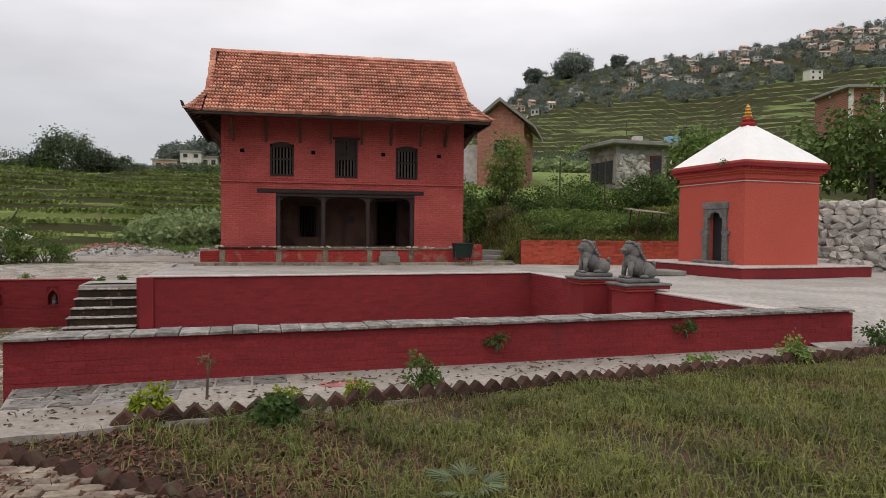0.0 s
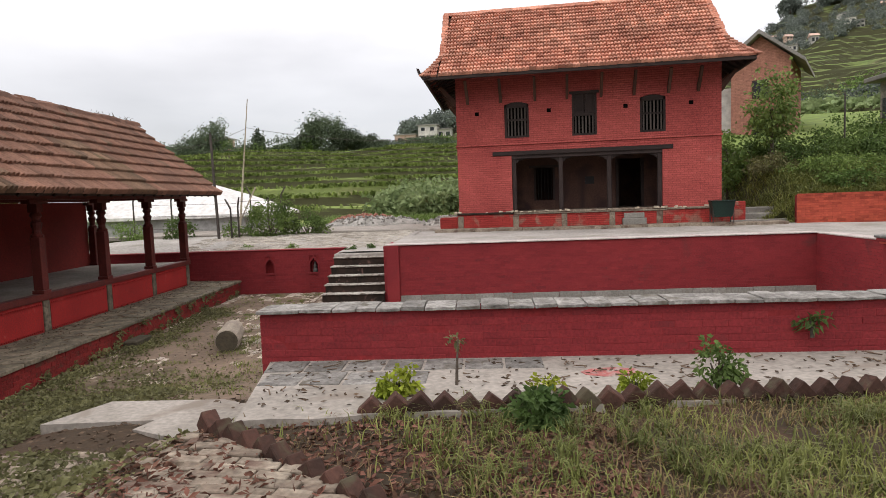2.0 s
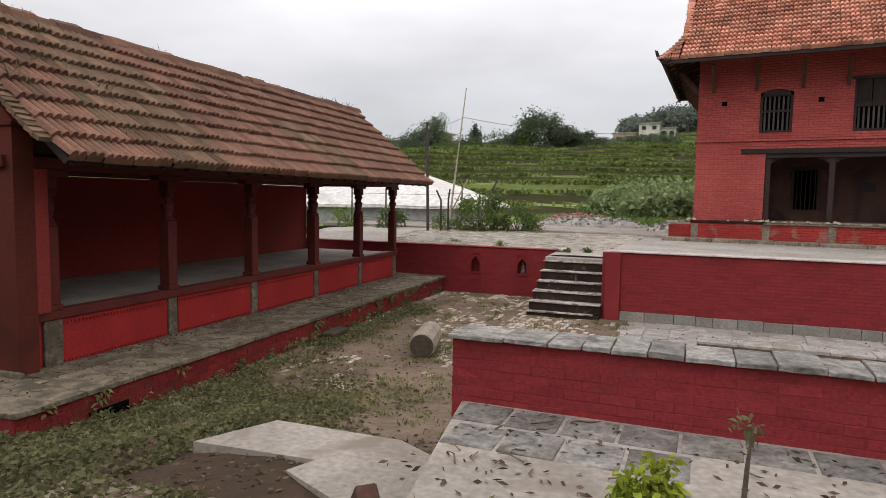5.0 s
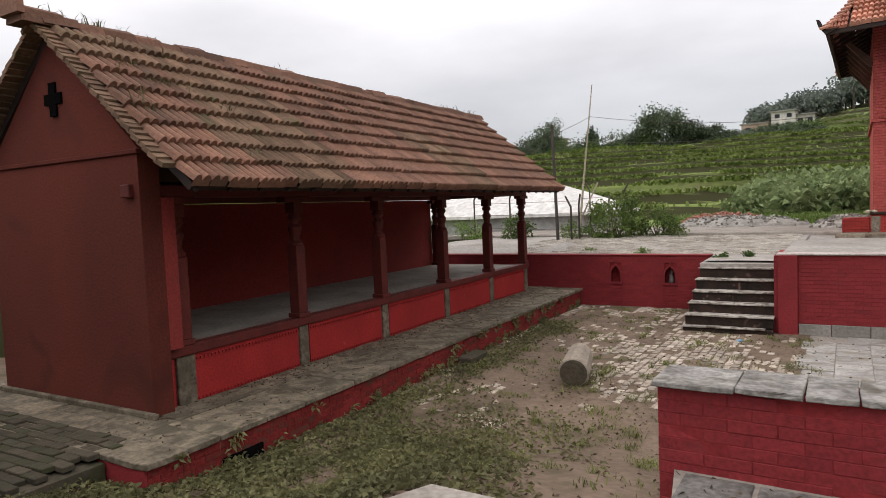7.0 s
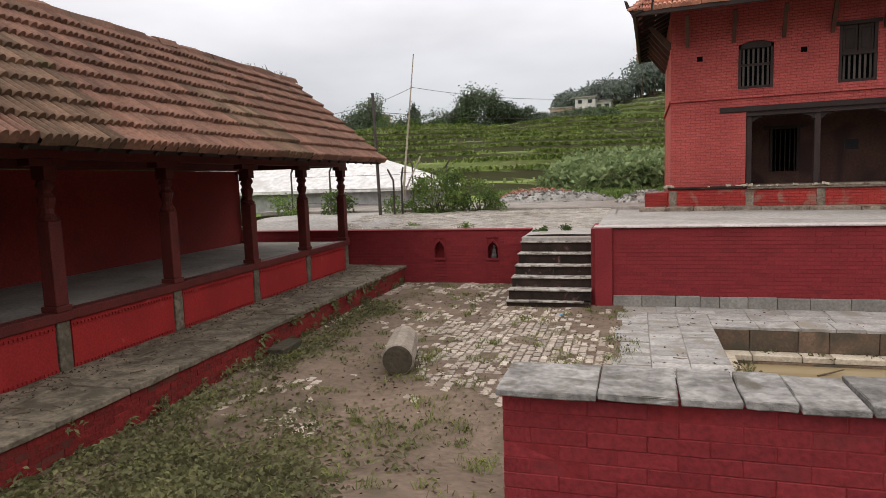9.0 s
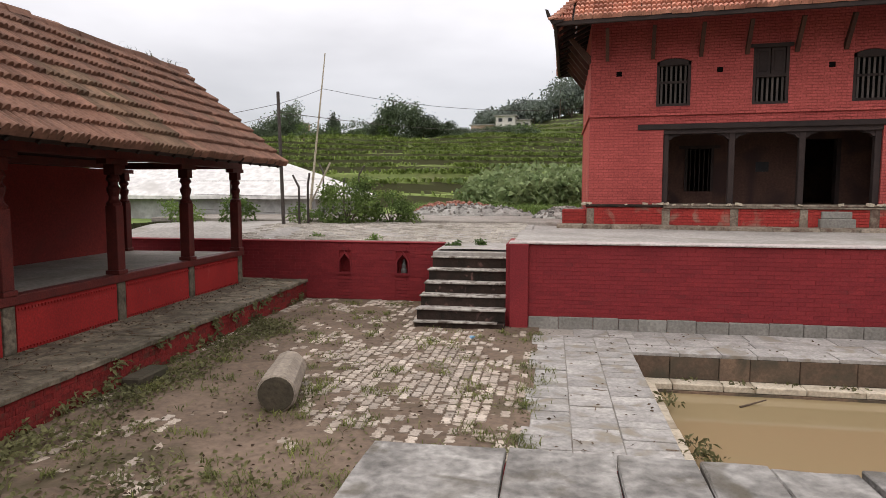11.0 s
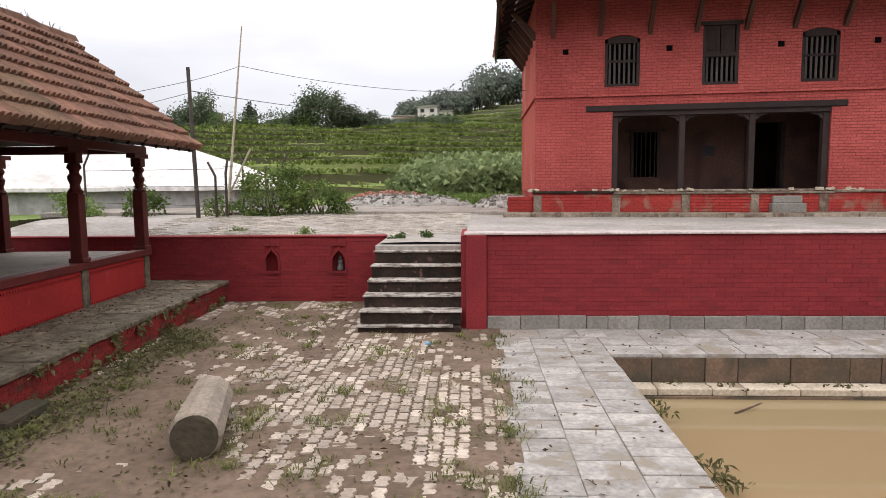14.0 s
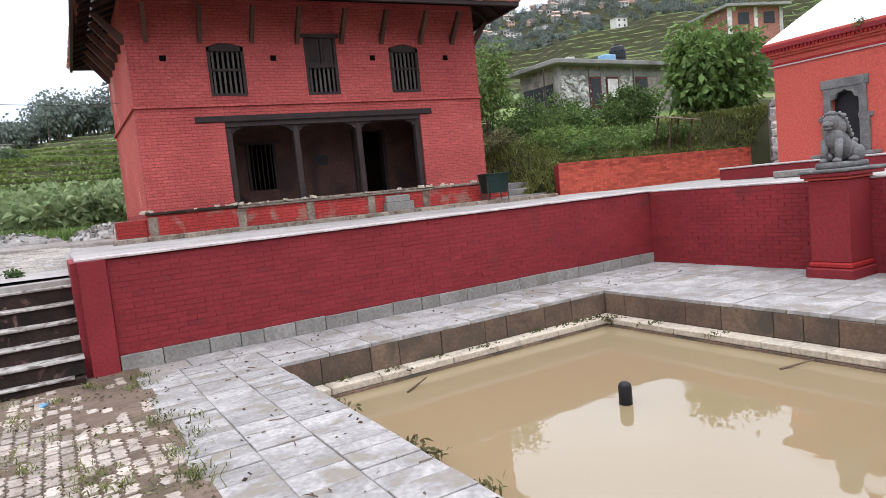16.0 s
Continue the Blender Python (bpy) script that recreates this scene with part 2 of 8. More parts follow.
M_TILE_PM = surface("mossy_clay_tile", (0.195, 0.118, 0.078), (0.125, 0.082, 0.056), rough=0.9, coarse=1.0, fine=25, bump=0.4, tint=0.34, dirt=(0.11, 0.10, 0.05), dirt_scale=1.6, dirt_at=0.6)
M_WHITE = surface("white_limewash", (0.84, 0.83, 0.81), (0.78, 0.77, 0.75), rough=0.85, coarse=1, fine=6, bump=0.05, tint=0.02, grain=0.05)
M_GOLD = surface("gilded_finial", (0.55, 0.28, 0.06), (0.48, 0.22, 0.05), rough=0.35, metal=0.7, bump=0.1)
M_STATUE = surface("grey_carved_stone", (0.17, 0.165, 0.155), (0.115, 0.112, 0.108), rough=0.75, coarse=5, fine=35, bump=0.6, tint=0.05, dirt=(0.28, 0.27, 0.25), dirt_scale=6, dirt_at=0.62)
M_LOG = surface("weathered_stone_column", (0.29, 0.245, 0.195), (0.215, 0.18, 0.145), rough=0.9, coarse=3, fine=25, bump=0.5, tint=0.05)
M_BRICKRAW = surface("bright_red_brick", (0.42, 0.085, 0.05), (0.33, 0.062, 0.04), rough=0.85, coarse=4, fine=40, bump=0.3, tint=0.3)
M_EDGEBR = surface("old_edging_brick", (0.075, 0.036, 0.027), (0.046, 0.027, 0.021), rough=0.9, coarse=3, fine=30, bump=0.5, tint=0.35, dirt=(0.08, 0.07, 0.045), dirt_scale=5, dirt_at=0.56)
M_TARP = surface("white_tarpaulin", (0.66, 0.64, 0.61), (0.58, 0.56, 0.54), rough=0.6, coarse=0.4, fine=5, bump=0.3, tint=0.03, dirt=(0.45, 0.43, 0.40), dirt_scale=0.5, dirt_at=0.6)
M_TARPW = surface("grey_tarp_wall", (0.34, 0.335, 0.32), (0.28, 0.275, 0.265), rough=0.8, coarse=0.6, fine=6, bump=0.2, tint=0.03, dirt=(0.20, 0.19, 0.17), dirt_scale=0.6, dirt_at=0.55)
M_FARBRICK = surface("far_brick", (0.36, 0.17, 0.125), (0.30, 0.135, 0.10), rough=0.9, coarse=0.5, fine=8, bump=0.3, tint=0.1, brick=(0.24, 0.075), axis="x")
M_RUBBLE = surface("rubble_stone", (0.46, 0.44, 0.40), (0.29, 0.275, 0.25), rough=0.9, coarse=2, fine=15, bump=0.5, tint=0.45)
M_RUBBLED = surface("dark_rubble_stone", (0.19, 0.165, 0.14), (0.10, 0.09, 0.08), rough=0.9, coarse=3, fine=15, bump=0.5, tint=0.5)
M_CONC = surface("grey_concrete", (0.27, 0.255, 0.235), (0.20, 0.19, 0.175), rough=0.9, coarse=0.8, fine=12, bump=0.2, dirt=(0.12, 0.11, 0.10), dirt_scale=0.6)
M_FARW = surface("far_pale_wall", (0.46, 0.43, 0.40), (0.36, 0.34, 0.32), rough=0.9, coarse=0.3, fine=4, bump=0.1, tint=0.45)
M_FARR = surface("far_rust_wall", (0.33, 0.20, 0.16), (0.40, 0.30, 0.25), rough=0.9, coarse=0.3, fine=4, bump=0.1, tint=0.4)
M_GLASS = surface("dark_window", (0.035, 0.038, 0.042), (0.03, 0.032, 0.036), rough=0.25, bump=0.02)
M_METAL = surface("rusty_grey_metal", (0.10, 0.085, 0.075), (0.07, 0.06, 0.055), rough=0.6, metal=0.5, coarse=4, fine=40, bump=0.2)
M_BIN = surface("dark_green_bin", (0.012, 0.026, 0.020), (0.008, 0.016, 0.013), rough=0.5, bump=0.1)
M_BAMBOO = surface("pale_bamboo", (0.42, 0.37, 0.28), (0.33, 0.28, 0.21), rough=0.7, coarse=2, fine=20, bump=0.2)
M_BLACK = surface("black_plastic", (0.02, 0.02, 0.022), (0.028, 0.028, 0.03), rough=0.45, bump=0.05)
M_BLUE = surface("blue_plastic", (0.20, 0.36, 0.50), (0.15, 0.29, 0.42), rough=0.5, bump=0.05)
M_REDCLOTH = surface("red_cloth", (0.42, 0.08, 0.05), (0.36, 0.06, 0.05), rough=0.9, bump=0.1)
M_PINKPAINT = surface("red_painted_patch", (0.36, 0.11, 0.10), (0.30, 0.13, 0.12), rough=0.9, coarse=6, fine=30, bump=0.2, dirt=(0.34, 0.29, 0.26), dirt_scale=9, dirt_at=0.52)
M_LITTER = surface("dry_twig", (0.135, 0.092, 0.062), (0.085, 0.060, 0.043), rough=0.9, bump=0.3, tint=0.4)
M_GRASS = leafy("lawn_grass", (0.200, 0.212, 0.060), (0.120, 0.135, 0.042))
M_GRASSDRY = leafy("dry_grass", (0.25, 0.185, 0.090), (0.175, 0.115, 0.060))
M_WEED = leafy("creeping_weed", (0.165, 0.160, 0.072), (0.100, 0.096, 0.046))
M_LEAF = leafy("bush_leaf", (0.125, 0.185, 0.048), (0.080, 0.130, 0.036))
M_LEAFLT = leafy("light_bush_leaf", (0.19, 0.265, 0.072), (0.125, 0.19, 0.052))
M_YELLOW = leafy("yellow_green_leaf", (0.30, 0.34, 0.035), (0.20, 0.25, 0.03))
M_SHRUB = leafy("dark_shrub_leaf", (0.075, 0.115, 0.032), (0.045, 0.078, 0.024))
# distance haze is mixed into this leaf colour: paler and greyer
M_HAZY = leafy("hazed_wood_leaf", (0.235, 0.262, 0.235), (0.175, 0.202, 0.180))
# dark leaf, lightened a little for haze
M_DKLEAF = leafy("dark_tree_leaf", (0.105, 0.135, 0.078), (0.075, 0.100, 0.060))
# far leaf, greyed in the colour for haze
M_FARLEAF = leafy("hazed_tree_leaf", (0.165, 0.190, 0.160), (0.13, 0.155, 0.13))
M_CORN = leafy("maize_leaf", (0.22, 0.265, 0.125), (0.145, 0.195, 0.085))
M_BRINK = leafy("terrace_brink_grass", (0.26, 0.33, 0.085), (0.17, 0.23, 0.06))
M_FAN = leafy("fan_palm_leaf", (0.17, 0.21, 0.115), (0.13, 0.165, 0.09))
M_BAR = surface("grey_wood_bar", (0.085, 0.070, 0.062), (0.060, 0.050, 0.046), rough=0.7, coarse=4, fine=45, bump=0.2, tint=0.2)
M_BARK = surface("grey_bark", (0.10, 0.08, 0.062), (0.075, 0.06, 0.05), rough=0.95, coarse=4, fine=30, bump=0.6)

# lawn and field soil
M_LAWN = surface("lawn_soil", (0.055, 0.036, 0.023), (0.036, 0.026, 0.016), rough=0.95, coarse=0.9, fine=18, bump=0.5, tint=0.0, dirt=(0.090, 0.046, 0.034), dirt_scale=0.8, dirt_at=0.54)


def terrain_material():
    m = surface("terraced_fields", (0.175, 0.225, 0.058), (0.110, 0.160, 0.042), rough=0.95, coarse=0.11, fine=2.2, bump=0.8, tint=0.0, dirt=(0.19, 0.165, 0.085), dirt_scale=0.16, dirt_at=0.55)
    nt = m.node_tree
    bs = nt.nodes["Principled BSDF"]
    src = bs.inputs["Base Color"].links[0].from_socket
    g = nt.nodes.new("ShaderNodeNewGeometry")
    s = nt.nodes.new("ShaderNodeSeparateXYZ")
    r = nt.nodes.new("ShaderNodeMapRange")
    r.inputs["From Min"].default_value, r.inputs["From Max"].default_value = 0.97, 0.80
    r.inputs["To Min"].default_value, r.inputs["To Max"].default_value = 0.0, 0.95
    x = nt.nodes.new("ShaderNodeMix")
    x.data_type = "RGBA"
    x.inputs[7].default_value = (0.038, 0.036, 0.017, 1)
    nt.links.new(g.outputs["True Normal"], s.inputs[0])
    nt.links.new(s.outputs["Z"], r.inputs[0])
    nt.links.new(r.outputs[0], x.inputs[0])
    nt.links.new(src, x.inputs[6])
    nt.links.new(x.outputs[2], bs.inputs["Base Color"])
    return m


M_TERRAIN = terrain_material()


def water_material():
    m = bpy.data.materials.new("muddy_water")
    m.use_nodes = True
    nt = m.node_tree
    bs = nt.nodes["Principled BSDF"]
    bs.inputs["Base Color"].default_value = (0.270, 0.205, 0.112, 1)
    bs.inputs["Roughness"].default_value = 0.012
    bs.inputs["IOR"].default_value = 1.52
    n = nt.nodes.new("ShaderNodeTexNoise")
    n.inputs["Scale"].default_value, n.inputs["Detail"].default_value = 4.0, 2.0
    b = nt.nodes.new("ShaderNodeBump")
    b.inputs["Strength"].default_value, b.inputs["Distance"].default_value = 0.05, 0.02
    c = nt.nodes.new("ShaderNodeTexCoord")
    nt.links.new(c.outputs["Object"], n.inputs["Vector"])
    nt.links.new(n.outputs["Fac"], b.inputs["Height"])
    nt.links.new(b.outputs[0], bs.inputs["Normal"])
    return m


M_WATER = water_material()

# ---- building helpers ----
TF = pose(-2.07, 7.13, 0, 0, 0, 6.0)      # sunken tank court
PF = pose(-6.05, 6.28, 0, 0, 0, 8.3)      # open rest house
HF = pose(-2.21, 22.0, 0)                 # two-storey house
SF = pose(11.20, 14.62, 1.41, 0, 0, 8.0) @ Matrix.Scale(1.10, 4)  # shrine


def mesh_of(bm, name):
    me = bpy.data.meshes.new(name)
    bm.to_mesh(me)
    bm.free()
    return me


def part(name, bm, material, parent, label=""):
    ob = new(name, mesh_of(bm, name))
    ob.data.materials.append(material)
    ob.parent = parent
    return tagged(ob, label)


def share(name, me, m, parent):
    ob = new(name, me)
    ob.parent = parent
    ob.matrix_basis = m
    return ob


def thing(name, m, label, category, group="", kind=""):
    ob = new(name)
    ob.empty_display_size = 0.2
    ob.matrix_basis = m
    return tagged(ob, label, category, group, kind)


def solid(name, bm, material, m=None, label="", category="", kind="structure", group=""):
    ob = new(name, mesh_of(bm, name))
    ob.data.materials.append(material)
    if m is not None:
        ob.matrix_basis = m
    return tagged(ob, label, category, group, kind)


def box(bm, x0, x1, y0, y1, z0, z1, bev=0.0, m=None):
    r = bmesh.ops.create_cube(bm, size=1.0)
    vs = r["verts"]
    for v in vs:
        v.co = Vector(((x0 + x1) / 2 + v.co.x * (x1 - x0), (y0 + y1) / 2 + v.co.y * (y1 - y0), (z0 + z1) / 2 + v.co.z * (z1 - z0)))
    if m is not None:
        bmesh.ops.transform(bm, matrix=m, verts=vs)
    if bev > 0:
        es = list({e for v in vs for e in v.link_edges})
        bmesh.ops.bevel(bm, geom=es, offset=bev, segments=1, affect="EDGES")
    return bm


def bx(*a, **k):
    return box(bmesh.new(), *a, **k)


def prism(bm, profile, y0, y1, axis="y", m=None):
    """A closed outline extruded: axis y -> outline in x,z ; axis x -> outline in y,z ; axis z -> outline in x,y."""
    def at(p, t):
        return {"y": (p[0], t, p[1]), "x": (t, p[0], p[1]), "z": (p[0], p[1], t)}[axis]
    a = [bm.verts.new(at(p, y0)) for p in profile]
    b = [bm.verts.new(at(p, y1)) for p in profile]
    n = len(profile)
    fs = [bm.faces.new(a), bm.faces.new(b[::-1])]
    for i in range(n):
        fs.append(bm.faces.new((a[i], b[i], b[(i + 1) % n], a[(i + 1) % n])))
    bmesh.ops.recalc_face_normals(bm, faces=fs)
    if m is not None:
        bmesh.ops.transform(bm, matrix=m, verts=a + b)
    return bm


def tube(bm, p0, p1, r0, r1=None, seg=8, caps=True):
    p0, p1 = Vector(p0), Vector(p1)
    r1 = r0 if r1 is None else r1
    d = p1 - p0
    q = d.to_track_quat("Z", "Y").to_matrix()
    rings = []
    for p, r in ((p0, r0), (p1, r1)):
        rings.append([bm.verts.new(p + q @ Vector((math.cos(2 * math.pi * i / seg) * r, math.sin(2 * math.pi * i / seg) * r, 0))) for i in range(seg)])
    for i in range(seg):
        bm.faces.new((rings[0][i], rings[0][(i + 1) % seg], rings[1][(i + 1) % seg], rings[1][i]))
    if caps:
        bm.faces.new(rings[0][::-1])
        bm.faces.new(rings[1])
    return bm


def lathe(bm, rows, seg=16, m=None):
    """Rows of (radius, z)."""
    rings = [[bm.verts.new((math.cos(2 * math.pi * i / seg) * r, math.sin(2 * math.pi * i / seg) * r, z)) for i in range(seg)] for r, z in rows]
    for a, b in zip(rings, rings[1:]):
        for i in range(seg):
            bm.faces.new((a[i], a[(i + 1) % seg], b[(i + 1) % seg], b[i]))
    bm.faces.new(rings[0][::-1])
    bm.faces.new(rings[-1])
    if m is not None:
        bmesh.ops.transform(bm, matrix=m, verts=[v for r in rings for v in r])
    return bm


def jitter(bm, amount, scale=3.0, seed=0):
    for v in bm.verts:
        n = noise.noise_vector(v.co * scale + Vector((seed, seed * 1.7, 0)))
        v.co += n * amount
    return bm


def pydata(name, verts, faces, material, smooth=False):
    me = bpy.data.meshes.new(name)
    me.from_pydata([tuple(v) for v in verts], [], [tuple(f) for f in faces])
    me.materials.append(material)
    if smooth:
        me.polygons.foreach_set("use_smooth", [True] * len(me.polygons))
    me.update()
    return me


def leaf_arrays(centres, dirs, length, width, droop=0.3):
    """Bent diamond leaves (two triangles each) from base points and directions."""
    n = len(centres)
    dirs = dirs / (np.linalg.norm(dirs, axis=1, keepdims=True) + 1e-9)
    side = np.cross(dirs, nrg.normal(size=(n, 3)))
    side /= np.linalg.norm(side, axis=1, keepdims=True) + 1e-9
    ln = (length * (0.6 + 0.8 * nrg.random(n)))[:, None]
    wd = (width * (0.6 + 0.8 * nrg.random(n)))[:, None]
    mid = centres + dirs * ln * 0.5
    tip = centres + dirs * ln - np.array([0, 0, 1.0]) * ln * droop
    v = np.stack([centres, mid + side * wd, tip, mid - side * wd], 1).reshape(-1, 3)
    i = np.arange(n) * 4
    f = np.concatenate([np.stack([i, i + 1, i + 2], 1), np.stack([i, i + 2, i + 3], 1)])
    return v, f


def blades(points, height, width, lean=0.5):
    """Grass blades: one bent strip of three triangles each."""
    n = len(points)
    a = nrg.random(n) * 2 * np.pi
    h = (height * (0.45 + nrg.random(n) * 0.9))[:, None]
    d = np.stack([np.cos(a), np.sin(a), np.zeros(n)], 1)
    s = np.stack([-np.sin(a), np.cos(a), np.zeros(n)], 1) * width * (0.6 + 0.8 * nrg.random(n))[:, None]
    up = np.array([0, 0, 1.0])
    k = (lean * (0.3 + nrg.random(n)))[:, None]
    mid = points + up * h * 0.6 + d * h * k * 0.35
    tip = points + up * h * (1 - 0.35 * k) + d * h * k
    v = np.stack([points - s, points + s, mid - s * 0.7, mid + s * 0.7, tip], 1).reshape(-1, 3)
    i = np.arange(n) * 5
    f = np.concatenate([np.stack([i, i + 1, i + 3], 1), np.stack([i, i + 3, i + 2], 1), np.stack([i + 2, i + 3, i + 4], 1)])
    return v, f


def lumps(n, centre, radii, count, spread=0.62, hollow=0.55):
    """Points in many small clumps that fill an uneven ellipsoid."""
    c = nrg.normal(size=(count, 3))
    c /= np.linalg.norm(c, axis=1, keepdims=True)
    c *= (hollow + (1 - hollow) * nrg.random(count))[:, None] * (0.8 + 0.35 * nrg.random(count))[:, None]
    w = nrg.integers(0, count, n)
    p = nrg.normal(size=(n, 3)) * (spread / count ** 0.4)
    pts = (c[w] + p) * np.array(radii) + np.array(centre)
    return pts, p + c[w] * 0.4 + np.array([0, 0, 0.1])


def bush(name, where, radii, material, leaves, leaf, label, category="bush", count=22, stems=5, trunk=None, group=""):
    """Stems and a leafy crown; where is the base."""
    ob = thing(name, pose(*where), label, category, group)
    zc = radii[2] * 0.95 + (trunk or 0.0)
    if stems:
        bm = bmesh.new()
        for i in range(stems):
            a = rng.random() * 6.28
            rr_ = rng.random() * 0.6
            mid_ = Vector((math.cos(a) * radii[0] * rr_ * 0.4, math.sin(a) * radii[1] * rr_ * 0.4, zc * 0.5))
            top_ = Vector((math.cos(a) * radii[0] * rr_, math.sin(a) * radii[1] * rr_, zc * (0.9 + 0.3 * rng.random())))
            r_ = 0.012 + 0.012 * radii[2]
            tube(bm, (mid_.x * 0.2, mid_.y * 0.2, -0.05), mid_, r_ * 1.3, r_, 6)
            tube(bm, mid_, top_, r_, r_ * 0.35, 6)
        part("stem", bm, M_BARK, ob)
    p, d = lumps(leaves, (0, 0, zc), radii, count)
    keep_ = p[:, 2] > 0.02
    v, f = leaf_arrays(p[keep_], d[keep_] + nrg.normal(size=(keep_.sum(), 3)) * 0.5, leaf, leaf * 0.3)
    cr = new("foliage", pydata("foliage", v, f, material))
    cr.parent = ob
    return ob


def tree(name, where, height, crown, material, leaves, leaf, label, trunk_r=0.18, bare=0.35, category="tree", lean=(0, 0), count=30, group=""):
    """Tapered trunk with limbs and a crown of small leaf clumps."""
    ob = thing(name, pose(*where), label, category, group)
    bm = bmesh.new()
    top = Vector((lean[0], lean[1], height * 0.86))
    pts_ = [Vector((0, 0, -0.3)), top * 0.35 + Vector((rng.uniform(-1, 1), rng.uniform(-1, 1), 0)) * height * 0.02, top * 0.7 + Vector((rng.uniform(-1, 1), rng.uniform(-1, 1), 0)) * height * 0.03, top]
    rad_ = [trunk_r, trunk_r * 0.75, trunk_r * 0.45, trunk_r * 0.12]
    for i in range(3):
        tube(bm, pts_[i], pts_[i + 1], rad_[i], rad_[i + 1], 8)
    part("trunk", bm, M_BARK, ob)
    bl = bmesh.new()
    for i in range(9):
        t = bare + (0.95 - bare) * rng.random()
        b0 = top * t
        a = rng.random() * 6.28
        L_ = (0.45 + 0.5 * rng.random())
        b1 = b0 + Vector((math.cos(a) * crown[0] * L_, math.sin(a) * crown[1] * L_, height * 0.12 * rng.random()))
        tube(bl, b0, b1, trunk_r * 0.32, trunk_r * 0.07, 6)
    part("limb", bl, M_BARK, ob)
    p, d = lumps(leaves, (lean[0], lean[1], height - crown[2] * 0.95), crown, count, spread=0.8)
    v, f = leaf_arrays(p, d + nrg.normal(size=(leaves, 3)) * 0.6, leaf, leaf * 0.38)
    cr = new("crown", pydata("crown", v, f, material))
    cr.parent = ob
    return ob

# ---- ground sheet: compound, terraced fields, hills to the horizon ----


def smooth(x, a, b):
    t = np.clip((x - a) / (b - a), 0, 1)
    return t * t * (3 - 2 * t)


SKY_AZ = [-180, -90, -60, -40, -30, -24, -18, -11, -5, 5, 12, 17, 22, 30, 38, 46, 60, 90, 180]
SKY_EL = [2.0, 2.0, 2.6, 2.9, 3.0, 3.3, 4.2, 5.8, 7.0, 9.0, 11.7, 13.0, 13.7, 14.1, 14.7, 15.4, 15.2, 8.0, 2.0]


def terrain(x, y):
    """Height of the open land; the compound is cut out and built on its own."""
    cx, cy = 0.0, 3.0
    az = np.degrees(np.arctan2(x - cx, y - cy))
    d = np.hypot(x - cx, y - cy)
    el = np.interp(az, SKY_AZ, SKY_EL)
    big = smooth(az, 8, 20)
    far = 420.0 * big + 210.0 * (1 - big)
    s = np.clip((d - 36) / (420.0 - 36), 0, 1)
    hill = np.tan(np.radians(el)) * 420.0 * (0.35 * s + 0.65 * s ** 1.5)
    hill = hill * (1 - 0.25 * big * (s < 1) * (1 - s))
    brow = np.interp(az, [-60, -30, -20, -11, 5, 20], [3.4, 4.2, 4.5, 4.7, 5.2, 5.2])
    up = np.tan(np.radians(brow)) * 85.0 + 0.9
    left = up * np.clip((d - 32) / 53.0, 0, 1) ** 1.1 + np.clip((d - 88) / 122.0, 0, 1) * np.maximum(0, np.tan(np.radians(el)) * 210.0 - up)
    rise = hill * big + left * (1 - big)
    wob = 1.2 * np.sin(x * 0.05 + 1.3) * np.cos(y * 0.043) + 0.6 * np.sin(x * 0.13 - y * 0.09)
    r = rise + np.where(d > 40, wob * np.clip((d - 40) / 60, 0, 1) * (0.5 + big), 0)
    step = np.clip(0.78 + (d - 90) * 0.006, 0.78, 2.3)
    r = r + (0.20 * np.sin(x * 0.31 + 0.7 * np.sin(y * 0.23)) + 0.42 * np.sin(x * 0.085 + 1.9 * np.sin(y * 0.07)) * np.sin(y * 0.11 + 0.6)) * np.clip((d - 34) / 12, 0, 1)
    q = r / step
    fl = np.floor(q)
    fr = q - fl
    terr = (fl + smooth(fr, 0.74, 0.97)) * step
    h = 1.30 + np.where(d > 415, r, terr * 0.92 + r * 0.08)
    h = h + np.where(d > far, -(d - far) * 0.02, 0)
    # earth bank beside and behind the house, climbing to the upper houses
    bank = smooth(x, 6.9, 8.3) * (0.85 * smooth(y, 21.85, 22.3) + 0.50 * smooth(y, 22.2, 23.8) + 0.20 * np.clip(y - 23.5, 0, 20)) * (1 - smooth(d, 60, 110))
    rightbank = smooth(x + y, 36.2, 38.5) * (x > 12) * (y < 24.5) * 2.1 * (1 - smooth(d, 60, 110)) * smooth(y, 2, 8)
    h = h + np.maximum(bank, rightbank)
    inside = (x > -15) & (x < 20.0) & (y > -14) & (y < np.where(x > 7.6, 21.86, 22.3)) & (x + y < 35.8)
    inside |= (x > -15) & (x < 5.2) & (y > -14) & (y < 27)
    return np.where(inside, -1.4, h)


